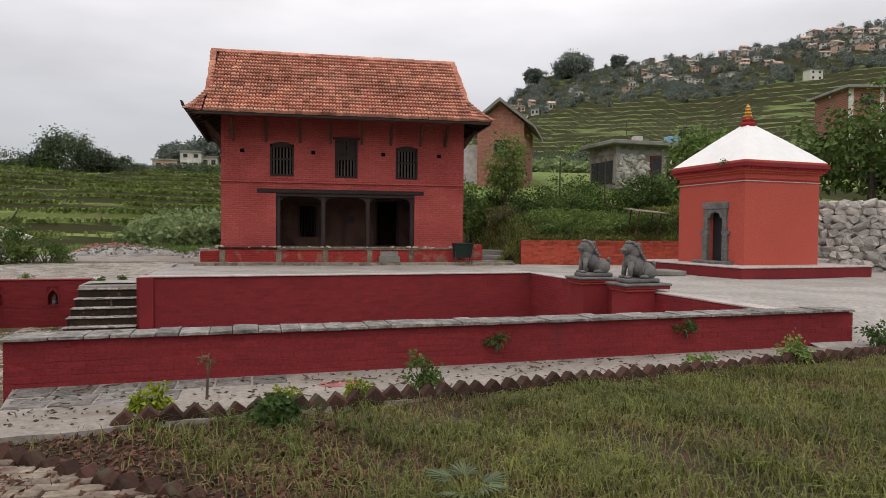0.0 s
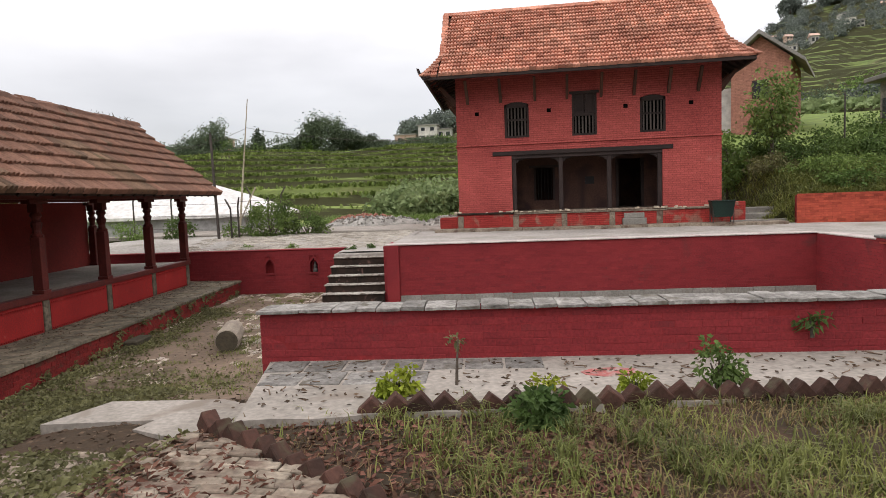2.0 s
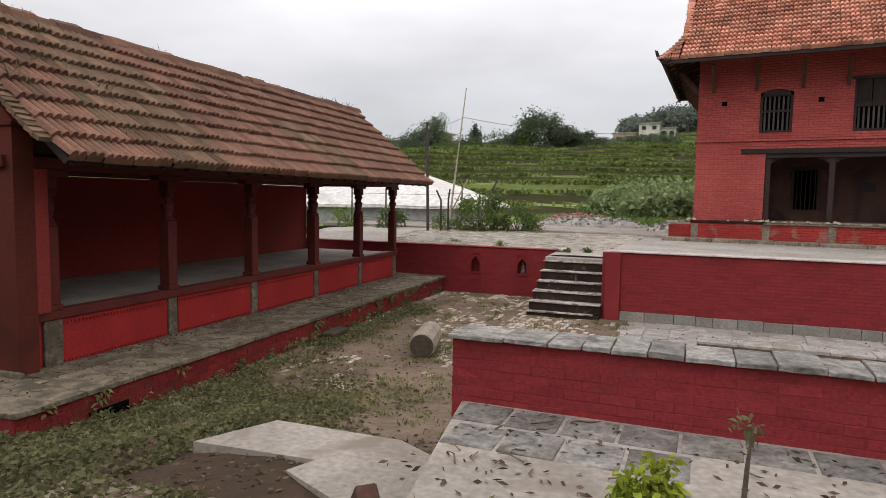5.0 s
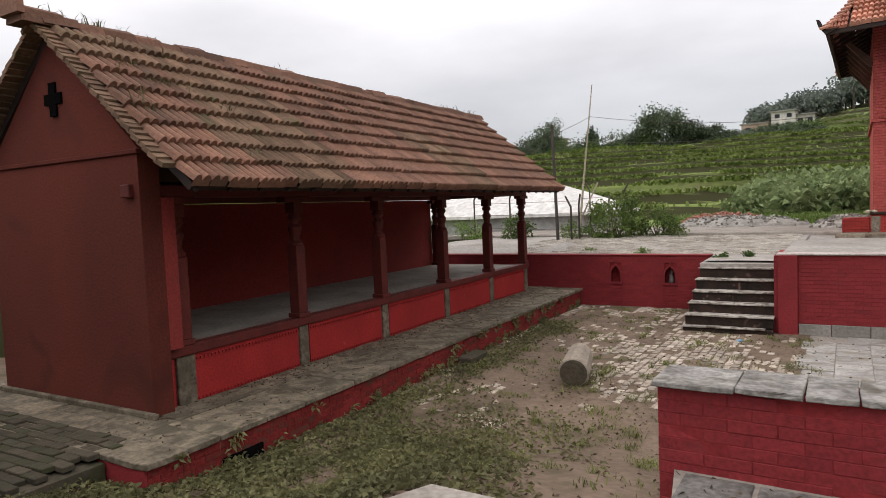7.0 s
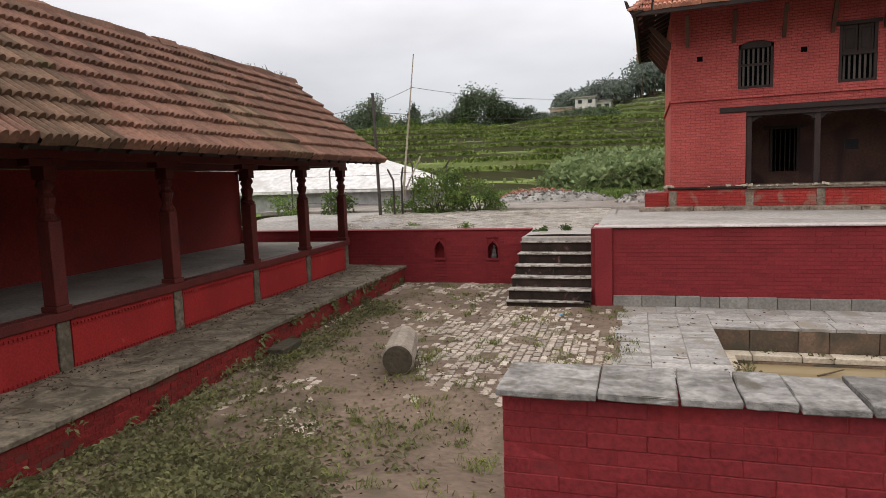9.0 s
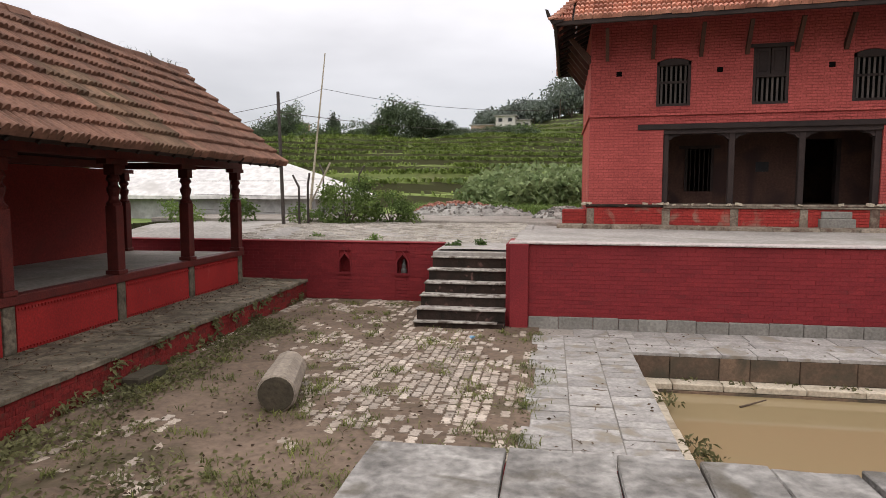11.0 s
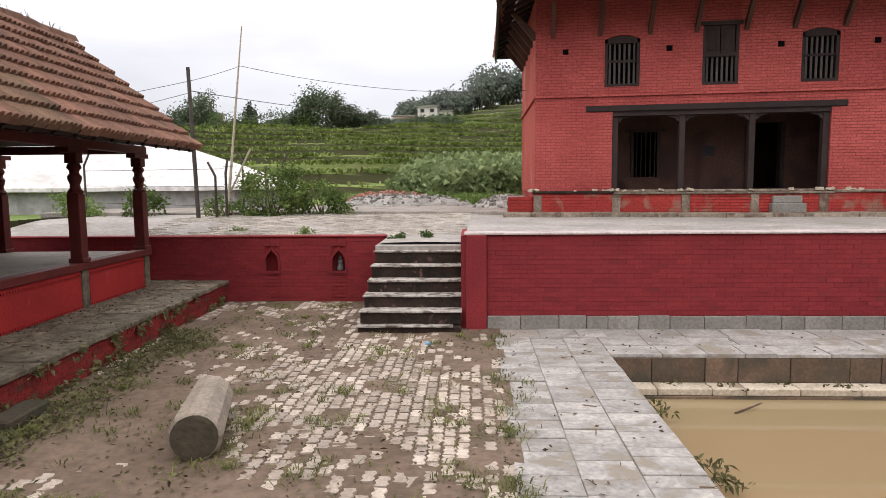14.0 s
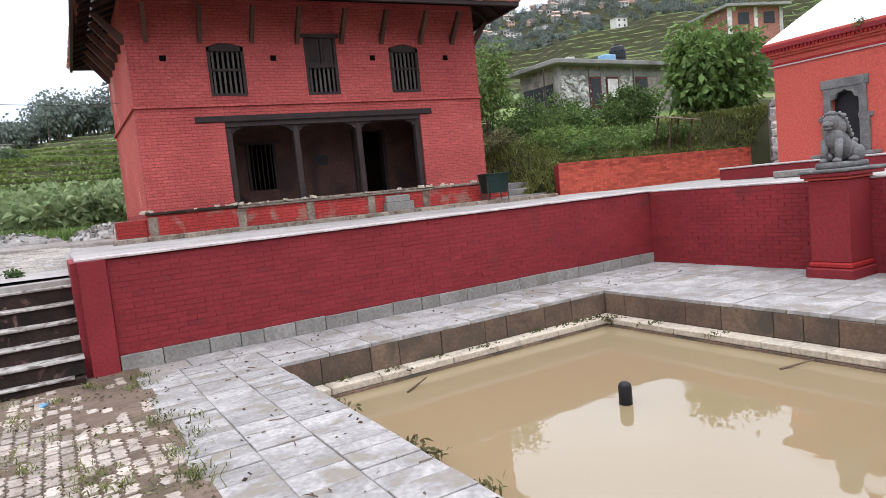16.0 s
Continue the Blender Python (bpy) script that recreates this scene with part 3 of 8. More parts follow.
def build_ground():
    az = np.radians(np.concatenate([np.arange(-180, -62, 6.0), np.arange(-62, 66, 0.45), np.arange(66, 180, 6.0)]))
    rad = np.concatenate([[0.0], np.arange(1.0, 18, 1.0), np.arange(18, 96, 0.28), 96 * np.exp(np.linspace(0, math.log(520 / 96), 300)), [650, 900, 1500, 3000]])
    A, R = np.meshgrid(az, rad)
    X, Y = np.sin(A) * R, 3.0 + np.cos(A) * R
    Z = terrain(X, Y)
    nr, na = A.shape
    v = np.stack([X, Y, Z], -1).reshape(-1, 3)
    i, j = np.meshgrid(np.arange(nr - 1), np.arange(na), indexing="ij")
    j2 = (j + 1) % na
    f = np.stack([i * na + j, (i + 1) * na + j, (i + 1) * na + j2, i * na + j2], -1).reshape(-1, 4)
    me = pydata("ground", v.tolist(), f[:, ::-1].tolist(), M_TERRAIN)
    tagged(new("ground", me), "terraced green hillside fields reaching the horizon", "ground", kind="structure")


build_ground()


def sheet(name, m, xs, ys, zf, material, label, kind="structure", category="ground", skip=None):
    """A height-field over the local grid xs, ys."""
    X, Y = np.meshgrid(xs, ys)
    Z = zf(X, Y)
    ny, nx = X.shape
    v = np.stack([X, Y, Z], -1).reshape(-1, 3).tolist()
    f = []
    for b in range(ny - 1):
        for a in range(nx - 1):
            if skip and skip((xs[a] + xs[a + 1]) / 2, (ys[b] + ys[b + 1]) / 2):
                continue
            f.append((b * nx + a, b * nx + a + 1, (b + 1) * nx + a + 1, (b + 1) * nx + a))
    ob = new(name, pydata(name, v, f, material))
    ob.matrix_basis = m
    return tagged(ob, label, category, kind=kind)


def rough2(X, Y, s, a):
    return a * (np.sin(X * s * 1.7 + 0.6 * np.sin(Y * s)) * np.cos(Y * s * 1.3 + 0.5 * np.sin(X * s * 0.8)) + 0.4 * np.sin(X * s * 4.1 + Y * s * 3.3))


def near_z(X, Y):
    """Lawn on the near side, falling away to the court at the rest house (world coordinates)."""
    c, s = math.cos(radians(6)), math.sin(radians(6))
    u = (X + 2.07) * c + (Y - 7.13) * s
    v = -(X + 2.07) * s + (Y - 7.13) * c
    lawn = 0.90 + 0.03 * np.clip(-v - 1.6, 0, 6)
    mid = np.interp(v, [-6, -2, -1, 0, 0.6, 1.5, 2.6, 3.2], [0.80, 0.68, 0.60, 0.55, 0.44, 0.24, 0.0, -0.12])
    side = np.interp(v, [-6, -3, -1.5, 0, 1, 2.6, 3.2], [0.65, 0.48, 0.32, 0.10, 0.03, -0.02, -0.12])
    s_ = smooth(u, -3.8, -1.2)
    low = side * (1 - s_) + mid * s_
    low = np.where(v > 0.3, low - (low + 0.15) * smooth(u, -0.12, 0.05), low)
    open_ = smooth(v, -1.75, -1.25)
    t = smooth((u - 0.95 * open_ + 0.75) / (1.1 - 0.55 * open_), 0, 1) * (v < 0.0)
    return low * (1 - t) + lawn * t + rough2(X, Y, 2.3, 0.018)


def under_walls(x, y):
    c, s = math.cos(radians(6)), math.sin(radians(6))
    u = (x + 2.07) * c + (y - 7.13) * s
    v = -(x + 2.07) * s + (y - 7.13) * c
    return (u > 0.2 and v > 0.15) or v > 3.15


sheet("lawn", Matrix(), np.arange(-15.2, 17.4, 0.16), np.arange(-14.2, 10.6, 0.16), near_z, M_LAWN, "patchy grass lawn with bare reddish soil", skip=under_walls)
lawn = bpy.data.objects["lawn"]
lawn.data.materials.append(M_SOIL)
for p_ in lawn.data.polygons:
    c_ = p_.center
    u_ = (c_.x + 2.07) * math.cos(radians(6)) + (c_.y - 7.13) * math.sin(radians(6))
    v_ = -(c_.x + 2.07) * math.sin(radians(6)) + (c_.y - 7.13) * math.cos(radians(6))
    if u_ < 0.2 and v_ > -0.4 + 0.5 * noise.noise(c_ * 1.3):
        p_.material_index = 1


def court_z(X, Y):
    return -0.004 + rough2(X, Y, 3.1, 0.012)


sheet("courtyard_floor", TF, np.arange(-9.0, 0.45, 0.12), np.arange(0.0, 11.5, 0.12), court_z, M_SOIL, "dried mud over paving in the sunken court")


def upper_z(X, Y):
    return 1.17 + 0.22 * smooth(Y, 11.4, 13.6) + rough2(X, Y, 1.1, 0.012)


PU0, PU1, PV0, PV1 = 1.67, 6.87, 1.45, 7.67
bm = bmesh.new()
for a in ((0.30, PU0 - 0.05, 0.30, 9.2), (PU1 + 0.05, 9.9, 0.30, 9.2), (PU0 - 0.05, PU1 + 0.05, PV1 + 0.05, 9.2), (PU0 - 0.05, PU1 + 0.05, 0.30, PV0 - 0.05)):
    box(bm, *a, -0.4, -0.014)
solid("paving_bed", bm, M_CEMENT, TF, "cement bed under the tank paving", "ground")

sheet("upper_path", TF, np.arange(-9.5, 0.2, 0.15), np.arange(10.20, 16.6, 0.15), upper_z, M_PLAZA, "sloping pale paved path above the steps", category="path",
      skip=lambda x, y: (x < -1.62 and y < 11.35))
sheet("plaza_floor", TF, np.arange(-0.12, 10.2, 0.2), np.arange(9.25, 16.8, 0.2), lambda X, Y: 1.365 + rough2(X, Y, 0.9, 0.008), M_PLAZA, "pale worn paving before the house", category="pavement")
sheet("plaza_floor_east", TF, np.arange(9.8, 24.0, 0.25), np.arange(-2.0, 16.8, 0.25), lambda X, Y: 1.36 - 0.47 * (1 - smooth(Y, -0.5, 1.3)) + rough2(X, Y, 0.9, 0.010), M_PLAZA, "pale worn paving round the shrine", category="pavement")

# ---- walls of the tank ----


def bricks(parent, m0, length, z0, z1, face, limit, material, bw=0.235, bh=0.068, reach=None):
    """Courses of slightly proud painted bricks on a wall face: along local x from 0, looking towards -y at y = face."""
    me = mesh_of(bx(0.0016, bw - 0.0016, -0.009, 0.02, 0.0018, bh - 0.0018, bev=0.003), "brick")
    me.materials.append(material)
    rest = []
    n = 0
    for r in range(int(round((z1 - z0) / bh))):
        x = -bw * (0.5 if r % 2 else 0.0) * (1 if r % 2 else 0)
        while x < length - 0.02:
            x0, x1 = max(0.0, x), min(length, x + bw)
            sx = (x1 - x0) / bw
            if sx > 0.15:
                mm = m0 @ Matrix.Translation((x0, face + rng.uniform(-0.003, 0.003), z0 + r * bh)) @ pose(0, 0, 0, rng.uniform(-0.4, 0.4), rng.uniform(-0.4, 0.4), rng.uniform(-0.35, 0.35)) @ Matrix.Diagonal((sx, 1, (z1 - z0) / (round((z1 - z0) / bh) * bh), 1))
                if n < limit and (reach is None or reach[0] <= x0 <= reach[1]):
                    share("brick", me, mm, parent)
                    n += 1
                else:
                    rest.append(mm)
            x += bw
    if rest:
        base = np.array([v.co for v in me.vertices])
        fac = [list(p.vertices) for p in me.polygons]
        vs, fs = [], []
        for mm in rest:
            k = len(vs)
            a = np.array(mm)
            vs += (base @ a[:3, :3].T + a[:3, 3]).tolist()
            fs += [[k + i for i in p] for p in fac]
        ob = new("brickwork", pydata("brickwork", vs, fs, material))
        ob.parent = parent
        tagged(ob, kind="stuff")


# front wall between the tank and the lawn side
FU0 = 0.02
fw = thing("wall_front", TF, "low dark red painted brick wall with a stone coping", "wall", kind="structure")
part("core", bx(FU0 + 0.012, 10.5, 0.030, 0.34, -0.05, 1.415), M_TANKJ, fw)
COPE = [FU0]
while COPE[-1] < 10.45:
    COPE.append(COPE[-1] + rng.choice((0.20, 0.26, 0.36, 0.30)) + rng.uniform(-0.04, 0.04))
COPE[-1] = 10.54
for a, b in zip(COPE, COPE[1:]):
    bm = bx(a - 0.02 * (a == FU0) + 0.004, b - 0.004, -0.028 + rng.uniform(-0.012, 0.012), 0.37 + rng.uniform(-0.01, 0.02), 1.415, 1.448 + rng.uniform(-0.010, 0.008), bev=0.004)
    bmesh.ops.subdivide_edges(bm, edges=bm.edges[:], cuts=3)
    part("coping_slab", jitter(jitter(bm, 0.006, 5, a), 0.004, 14, a), M_COPING, fw)

# back wall of the tank, with a pale top and a grey stone foot
bw_ = thing("wall_north", TF, "dark red painted brick retaining wall with a pale top", "wall", kind="structure")
part("core", bx(-0.10, 9.70, 9.101, 9.42, -0.05, 1.36), M_TANKJ, bw_)
part("end_pier", bx(-0.13, 0.17, 9.03, 9.12, -0.05, 1.372, bev=0.006), M_TANK, bw_)
bm = bx(-0.15, 9.72, 9.055, 9.45, 1.372, 1.402, bev=0.006)
part("top_band", bm, M_PLASTER, bw_, "pale weathered plaster top")
x = 0.18
while x < 9.62:
    w_ = min(rng.uniform(0.28, 0.62), 9.66 - x)
    part("base_stone", bx(x + 0.004, x + w_ - 0.004, 9.055, 9.12, -0.045, 0.185 + rng.uniform(-0.006, 0.006), bev=0.006), M_STRIP, bw_)
    x += w_

# east wall of the tank with the two lion pedestals
ew = thing("wall_east", TF, "dark red painted retaining wall below the plaza", "wall", kind="structure")
part("core", bx(9.67, 9.95, 0.36, 9.12, -0.05, 1.36), M_TANK, ew)
part("top_band", bx(9.655, 10.0, 0.38, 9.04, 1.362, 1.392, bev=0.006), M_PLASTER, ew)

# wall with the two niches beside the steps
nw = thing("wall_niche", TF, "dark red brick wall with two small arched niches", "wall", kind="structure")
NICHES = (-3.69, -2.46)
segs = [-9.2] + [v for n_ in NICHES for v in (n_ - 0.125, n_ + 0.125)] + [-1.62]
for i in range(0, len(segs), 2):
    part("core", bx(segs[i], segs[i + 1], 11.297, 11.55, -0.05, 1.175), M_TANKJ, nw)
for n_ in NICHES:
    bm = bmesh.new()
    box(bm, n_ - 0.125, n_ + 0.125, 11.325, 11.55, -0.05, 0.55)
    prism(bm, [(n_ - 0.125, 0.78), (n_ - 0.09, 0.86), (n_ - 0.03, 0.91), (n_, 0.97), (n_ + 0.03, 0.91), (n_ + 0.09, 0.86), (n_ + 0.125, 0.78), (n_ + 0.125, 1.175), (n_ - 0.125, 1.175)], 11.325, 11.55)
    box(bm, n_ - 0.125, n_ + 0.125, 11.50, 11.55, 0.55, 0.97)
    part("core", bm, M_TANKJ, nw)
    bm = bmesh.new()
    arch = [(-0.15, 0.53), (-0.15, 0.80), (-0.11, 0.88), (-0.05, 0.94), (0, 1.01), (0.05, 0.94), (0.11, 0.88), (0.15, 0.80), (0.15, 0.53)]
    inn = [(-0.115, 0.56), (-0.115, 0.78), (-0.08, 0.85), (-0.03, 0.90), (0, 0.95), (0.03, 0.90), (0.08, 0.85), (0.115, 0.78), (0.115, 0.56)]
    for k in range(8):
        prism(bm, [(n_ + p[0], p[1]) for p in (arch[k], arch[k + 1], inn[k + 1], inn[k])], 11.275, 11.33)
    box(bm, n_ - 0.16, n_ + 0.16, 11.265, 11.33, 0.515, 0.555)
    part("niche_frame", bm, M_TANK, nw)
part("top_band", bx(-9.2, -1.60, 11.27, 11.58, 1.176, 1.20, bev=0.006), M_TANK, nw)

# small weathered idol inside one niche
bm = bmesh.new()
lathe(bm, [(0.06, 0.555), (0.065, 0.60), (0.045, 0.66), (0.05, 0.72), (0.028, 0.76), (0.035, 0.80), (0.01, 0.84)], 10, Matrix.Translation((NICHES[1], 11.43, 0)))
solid("idol", jitter(bm, 0.006, 14), M_STATUE, TF, "small dark worn stone idol set in a wall niche", "statue", kind="")

# ---- steps up from the court ----
st = thing("stairs", TF, "six worn brick steps, dark risers with pale treads", "stairs", kind="structure")
SV0, TREAD = 8.78, 0.265
RISE = [0.10, 0.29, 0.475, 0.66, 0.855, 1.06]
for i, z in enumerate(RISE):
    u0 = -1.70 + i * 0.018
    v0 = SV0 + max(0, i - 0.55) * TREAD
    z_lo = -0.05 if i == 0 else RISE[i - 1]
    bm = bx(u0 + 0.02, -0.20, v0 + 0.02, 10.5, z_lo - (0.0 if i == 0 else 0.004), z - 0.026)
    # risers take a much darker brown than the treads
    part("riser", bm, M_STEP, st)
    bm = bx(u0, -0.19 if i else -0.32, v0 - 0.015, min(10.5, v0 + TREAD + 0.06), z - 0.026, z, bev=0.007)
    bmesh.ops.subdivide_edges(bm, edges=bm.edges[:], cuts=5)
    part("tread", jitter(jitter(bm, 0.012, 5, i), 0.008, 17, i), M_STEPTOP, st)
part("cheek", bx(-1.66, -1.60, 10.3, 11.33, -0.05, 1.10), M_TANK, st)
part("landing", bx(-1.60, -0.12, 10.05, 10.55, 0.9, 1.135, bev=0.01), M_PLAZA, st)
part("core", bx(-0.20, -0.10, 9.13, 10.55, -0.05, 1.36), M_TANK, st)

# ---- stone paving round the pool ----
pv = thing("pavement", TF, "pale grey stone slabs laid round the tank", "pavement", kind="structure")


def slabs(u0, u1, v0, v1, along, cols, lo, hi, name="slab"):
    """Rows of slabs; along: the axis in which the slabs of a column follow each other."""
    edges = [u0 + (u1 - u0) * c for c in cols] if along == "v" else [v0 + (v1 - v0) * c for c in cols]
    for a, b in zip(edges, edges[1:]):
        s = v0 if along == "v" else u0
        e = v1 if along == "v" else u1
        while s < e - 0.02:
            n_ = s + rng.uniform(lo, hi)
            if e - n_ < lo * 0.6:
                n_ = e
            t = rng.uniform(-0.007, 0.006)
            g = 0.0045
            args = (a + g, b - g, s + g, n_ - g) if along == "v" else (s + g, n_ - g, a + g, b - g)
            part(name, bx(*args, -0.05, t, bev=0.004), M_STONE, pv)
            s = n_


slabs(0.27, PU0, 0.40, 8.55, "v", (0, 0.34, 0.66, 1), 0.15, 0.33)
slabs(PU0, 9.66, PV1, 8.55, "u", (0, 0.5, 1), 0.35, 0.70)
slabs(0.9, 9.66, 8.55, 9.05, "u", (0, 1), 0.35, 0.75)
slabs(PU1, 9.66, 0.40, PV1, "v", (0, 0.3, 0.62, 1), 0.35, 0.75)
slabs(PU0, PU1, 0.40, PV0, "u", (0, 0.5, 1), 0.4, 0.8)

# ---- pool ----
pool = thing("pool", TF, "sunken stone tank half filled with muddy water", "pool", kind="structure")
for (a0, a1, fixed, ax) in ((PU0, PU1, PV1, "u"), (PV0, PV1, PU1, "v"), (PV0, PV1, PU0, "w"), (PU0, PU1, PV0, "x")):
    s = a0
    while s < a1 - 0.02:
        n_ = min(a1, s + rng.uniform(0.35, 0.72))
        if a1 - n_ < 0.2:
            n_ = a1
        p_ = rng.uniform(-0.006, 0.006)
        if ax == "u":
            r1, r2 = (s + 0.004, n_ - 0.004, fixed + p_, fixed + 0.05, -0.36, -0.054), (s + 0.005, n_ - 0.005, fixed - 0.27 + p_, fixed - 0.008, -0.44, -0.355)
        elif ax == "x":
            r1, r2 = (s + 0.004, n_ - 0.004, fixed - 0.05, fixed + p_, -0.36, -0.054), (s + 0.005, n_ - 0.005, fixed + 0.008, fixed + 0.27, -0.44, -0.355)
        elif ax == "v":
            r1, r2 = (fixed + p_, fixed + 0.05, s + 0.004, n_ - 0.004, -0.36, -0.054), (fixed - 0.27 + p_, fixed - 0.008, s + 0.005, n_ - 0.005, -0.44, -0.357)
        else:
            r1, r2 = (fixed - 0.05, fixed + p_, s + 0.004, n_ - 0.004, -0.36, -0.054), (fixed + 0.008, fixed + 0.27 + p_, s + 0.005, n_ - 0.005, -0.44, -0.357)
        part("side_stone", bx(*r1, bev=0.006), M_POOLST, pool)
        part("ledge_stone", bx(*r2, bev=0.008), M_LEDGE, pool)
        s = n_
bm = bmesh.new()
for r in ((PU0 - 0.06, PU1 + 0.06, PV1 - 0.29, PV1 + 0.06), (PU0 - 0.06, PU1 + 0.06, PV0 - 0.06, PV0 + 0.29), (PU0 - 0.06, PU0 + 0.29, PV0 + 0.28, PV1 - 0.28), (PU1 - 0.29, PU1 + 0.06, PV0 + 0.28, PV1 - 0.28)):
    box(bm, *r, -0.95, -0.445)
part("tank_side", bm, M_POOLST, pool)
part("tank_bottom", bx(PU0, PU1, PV0, PV1, -1.05, -0.96), M_SOIL, pool)
bm = bmesh.new()
vs = [bm.verts.new(p) for p in ((PU0 + 0.2, PV0 + 0.2, -0.475), (PU1 - 0.2, PV0 + 0.2, -0.475), (PU1 - 0.2, PV1 - 0.2, -0.475), (PU0 + 0.2, PV1 - 0.2, -0.475))]
bm.faces.new(vs)
solid("water", bm, M_WATER, TF, "still muddy ochre water in the stone tank", "water")

# ---- platform before the front wall ----
pf = thing("platform", TF, "worn cement platform along the low wall", "pavement", kind="structure")


def plat_poly(x0, x1, y0a, y0b, z0, z1):
    bm = bmesh.new()
    n = 40
    xs = [x0 + (x1 - x0) * i / n for i in range(n + 1)]
    prof = [(x, y0a + (y0b - y0a) * i / n + 0.03 * math.sin(i * 1.9) + 0.02 * math.sin(i * 5.1)) for i, x in enumerate(xs)]
    return prism(bm, prof + [(x1, 0.04), (x0 - 0.30, 0.04)], z0, z1, axis="z")


part("cement_deck", plat_poly(0.40, 11.2, -1.62, -0.55, 0.45, 0.948), M_CEMENT, pf)
for i in range(7):
    for j in range(2):
        if i > 3 and j:
            continue
        u_, w_ = 0.16 + i * 0.36, 0.345
        sh = -0.13 * j
        part("flagstone", bx(u_ + sh * -0.6 + 0.01, u_ + w_ + sh * -0.6, -0.36 - 0.42 * j, -0.01 - 0.40 * j - 0.01, 0.90, 0.956 + rng.uniform(-0.003, 0.004), bev=0.005), M_COPING, pf)
bm = bmesh.new()
prism(bm, [(2.95, -0.52), (3.05, -0.44), (3.25, -0.40), (3.42, -0.46), (3.46, -0.57), (3.33, -0.66), (3.12, -0.67), (2.98, -0.61)], 0.945, 0.953, axis="z")
part("painted_patch", bm, M_PINKPAINT, pf, "faded red powder patch on the cement")

sp = thing("stepping_slab", TF, "broad broken cement slab laid in the weeds", "slab", kind="structure")
bm = bmesh.new()
prism(bm, [(-1.68, -0.74), (-1.40, -0.12), (-0.32, -0.10), (0.05, -0.30), (0.30, -1.45), (-0.30, -1.10), (-0.78, -0.88), (-0.70, -0.66)], 0.35, 0.63, axis="z")
part("slab", bm, M_CEMENT, sp)

# ---- rest house (open pati) ----
pati = thing("rest_house", PF, "open red rest house on a stone plinth, weathered tiled roof", "building")
part("plinth_core", bx(-4.6, -0.025, 0.03, 11.93, -0.1, 0.33), M_TANKJ, pati)
part("plinth_end", bx(-4.6, -0.03, 0.0, 0.03, -0.1, 0.335), M_TANK, pati)
x = 0.0
cols = (-4.6, -3.6, -2.5, -1.5, -0.75, 0.0)
for c0, c1 in zip(cols, cols[1:]):
    y = -0.02
    while y < 11.9:
        y1 = min(11.97, y + rng.uniform(0.5, 1.1))
        if 11.97 - y1 < 0.3:
            y1 = 11.97
        if c0 >= -1.6 or y < 1.0:
            bm = bx(c0 + 0.005, c1 - 0.005 + (0.025 if c1 == 0 else 0), y + 0.005, y1 - 0.005, 0.335, 0.392 + rng.uniform(-0.008, 0.008), bev=0.006)
            bmesh.ops.subdivide_edges(bm, edges=[e for e in bm.edges if e.calc_length() > 0.2], cuts=4, use_grid_fill=True)
            part("flagstone", jitter(jitter(bm, 0.010, 4, y), 0.006, 13, y), M_PLINTHTOP, pati)
        y = y1
BA = -1.16                       # front face of the raised floor
POSTS = (1.36, 3.25, 5.17, 7.20, 9.15, 11.05)
part("floor_core", bx(-3.9, BA - 0.03, 0.95, 11.15, 0.33, 0.955), M_TANKJ, pati)
part("floor_top", bx(-3.9, BA - 0.02, 0.95, 11.17, 0.957, 1.0, bev=0.006), M_CEMENT, pati)
for a, b in zip(POSTS, POSTS[1:]):
    pn = part("bench_panel", bx(BA - 0.03, BA, a + 0.11, b - 0.11, 0.385, 0.93), M_BENCH, pati, "bright red painted panel under the floor edge")
    for zz in (0.86, 0.405):
        bm = bmesh.new()
        k = a + 0.13
        while k < b - 0.14:
            box(bm, BA - 0.01, BA + 0.018, k, k + 0.028, zz, zz + 0.03)
            k += 0.052
        tagged(part("dentil_band", bm, M_BENCH, pn), kind="stuff")
for a in POSTS:
    part("base_stone", bx(BA - 0.035, BA + 0.012, a - 0.085 + (-0.04 if a < 2 else 0), a + 0.085 + (0.03 if a < 2 else 0), 0.385, 0.93, bev=0.008), M_PLINTHTOP, pati)
part("sill_beam", bx(BA - 0.14, BA + 0.035, 0.92, 11.20, 0.932, 1.045, bev=0.01), M_WOODRED, pati)
part("corner_panel", bx(BA - 0.03, BA, 0.96, 1.20, 0.385, 0.93), M_BENCH, pati)


def carved_post(m, h):
    """Square lower shaft, turned neck with rings, square head; built from z 0 to h."""
    bm = bmesh.new()
    box(bm, -0.105, 0.105, -0.105, 0.105, 0, 0.06, bev=0.006, m=m)
    box(bm, -0.085, 0.085, -0.085, 0.085, 0.06, h * 0.60, bev=0.008, m=m)
    lathe(bm, [(0.097, h * 0.60), (0.106, h * 0.62), (0.071, h * 0.645), (0.065, h * 0.68), (0.088, h * 0.72), (0.094, h * 0.75), (0.065, h * 0.775), (0.065, h * 0.80), (0.097, h * 0.825), (0.085, h * 0.85), (0.071, h * 0.865)], 12, m)
    box(bm, -0.085, 0.085, -0.085, 0.085, h * 0.865, h * 0.955, bev=0.006, m=m)
    prism(bm, [(-0.075, h), (-0.075, h * 0.955), (0.075, h * 0.955), (0.075, h)], -0.24, 0.24, m=m)
    return bm


for a in POSTS:
    part("post", carved_post(Matrix.Translation((BA - 0.06, a, 1.045)), 1.62), M_WOODRED, pati, "carved dark red wooden post")
for a, b in ((-3.62, 11.06),):
    part("post", carved_post(Matrix.Translation((a, b, 1.0)), 1.66), M_WOODRED, pati, "carved dark red wooden post")
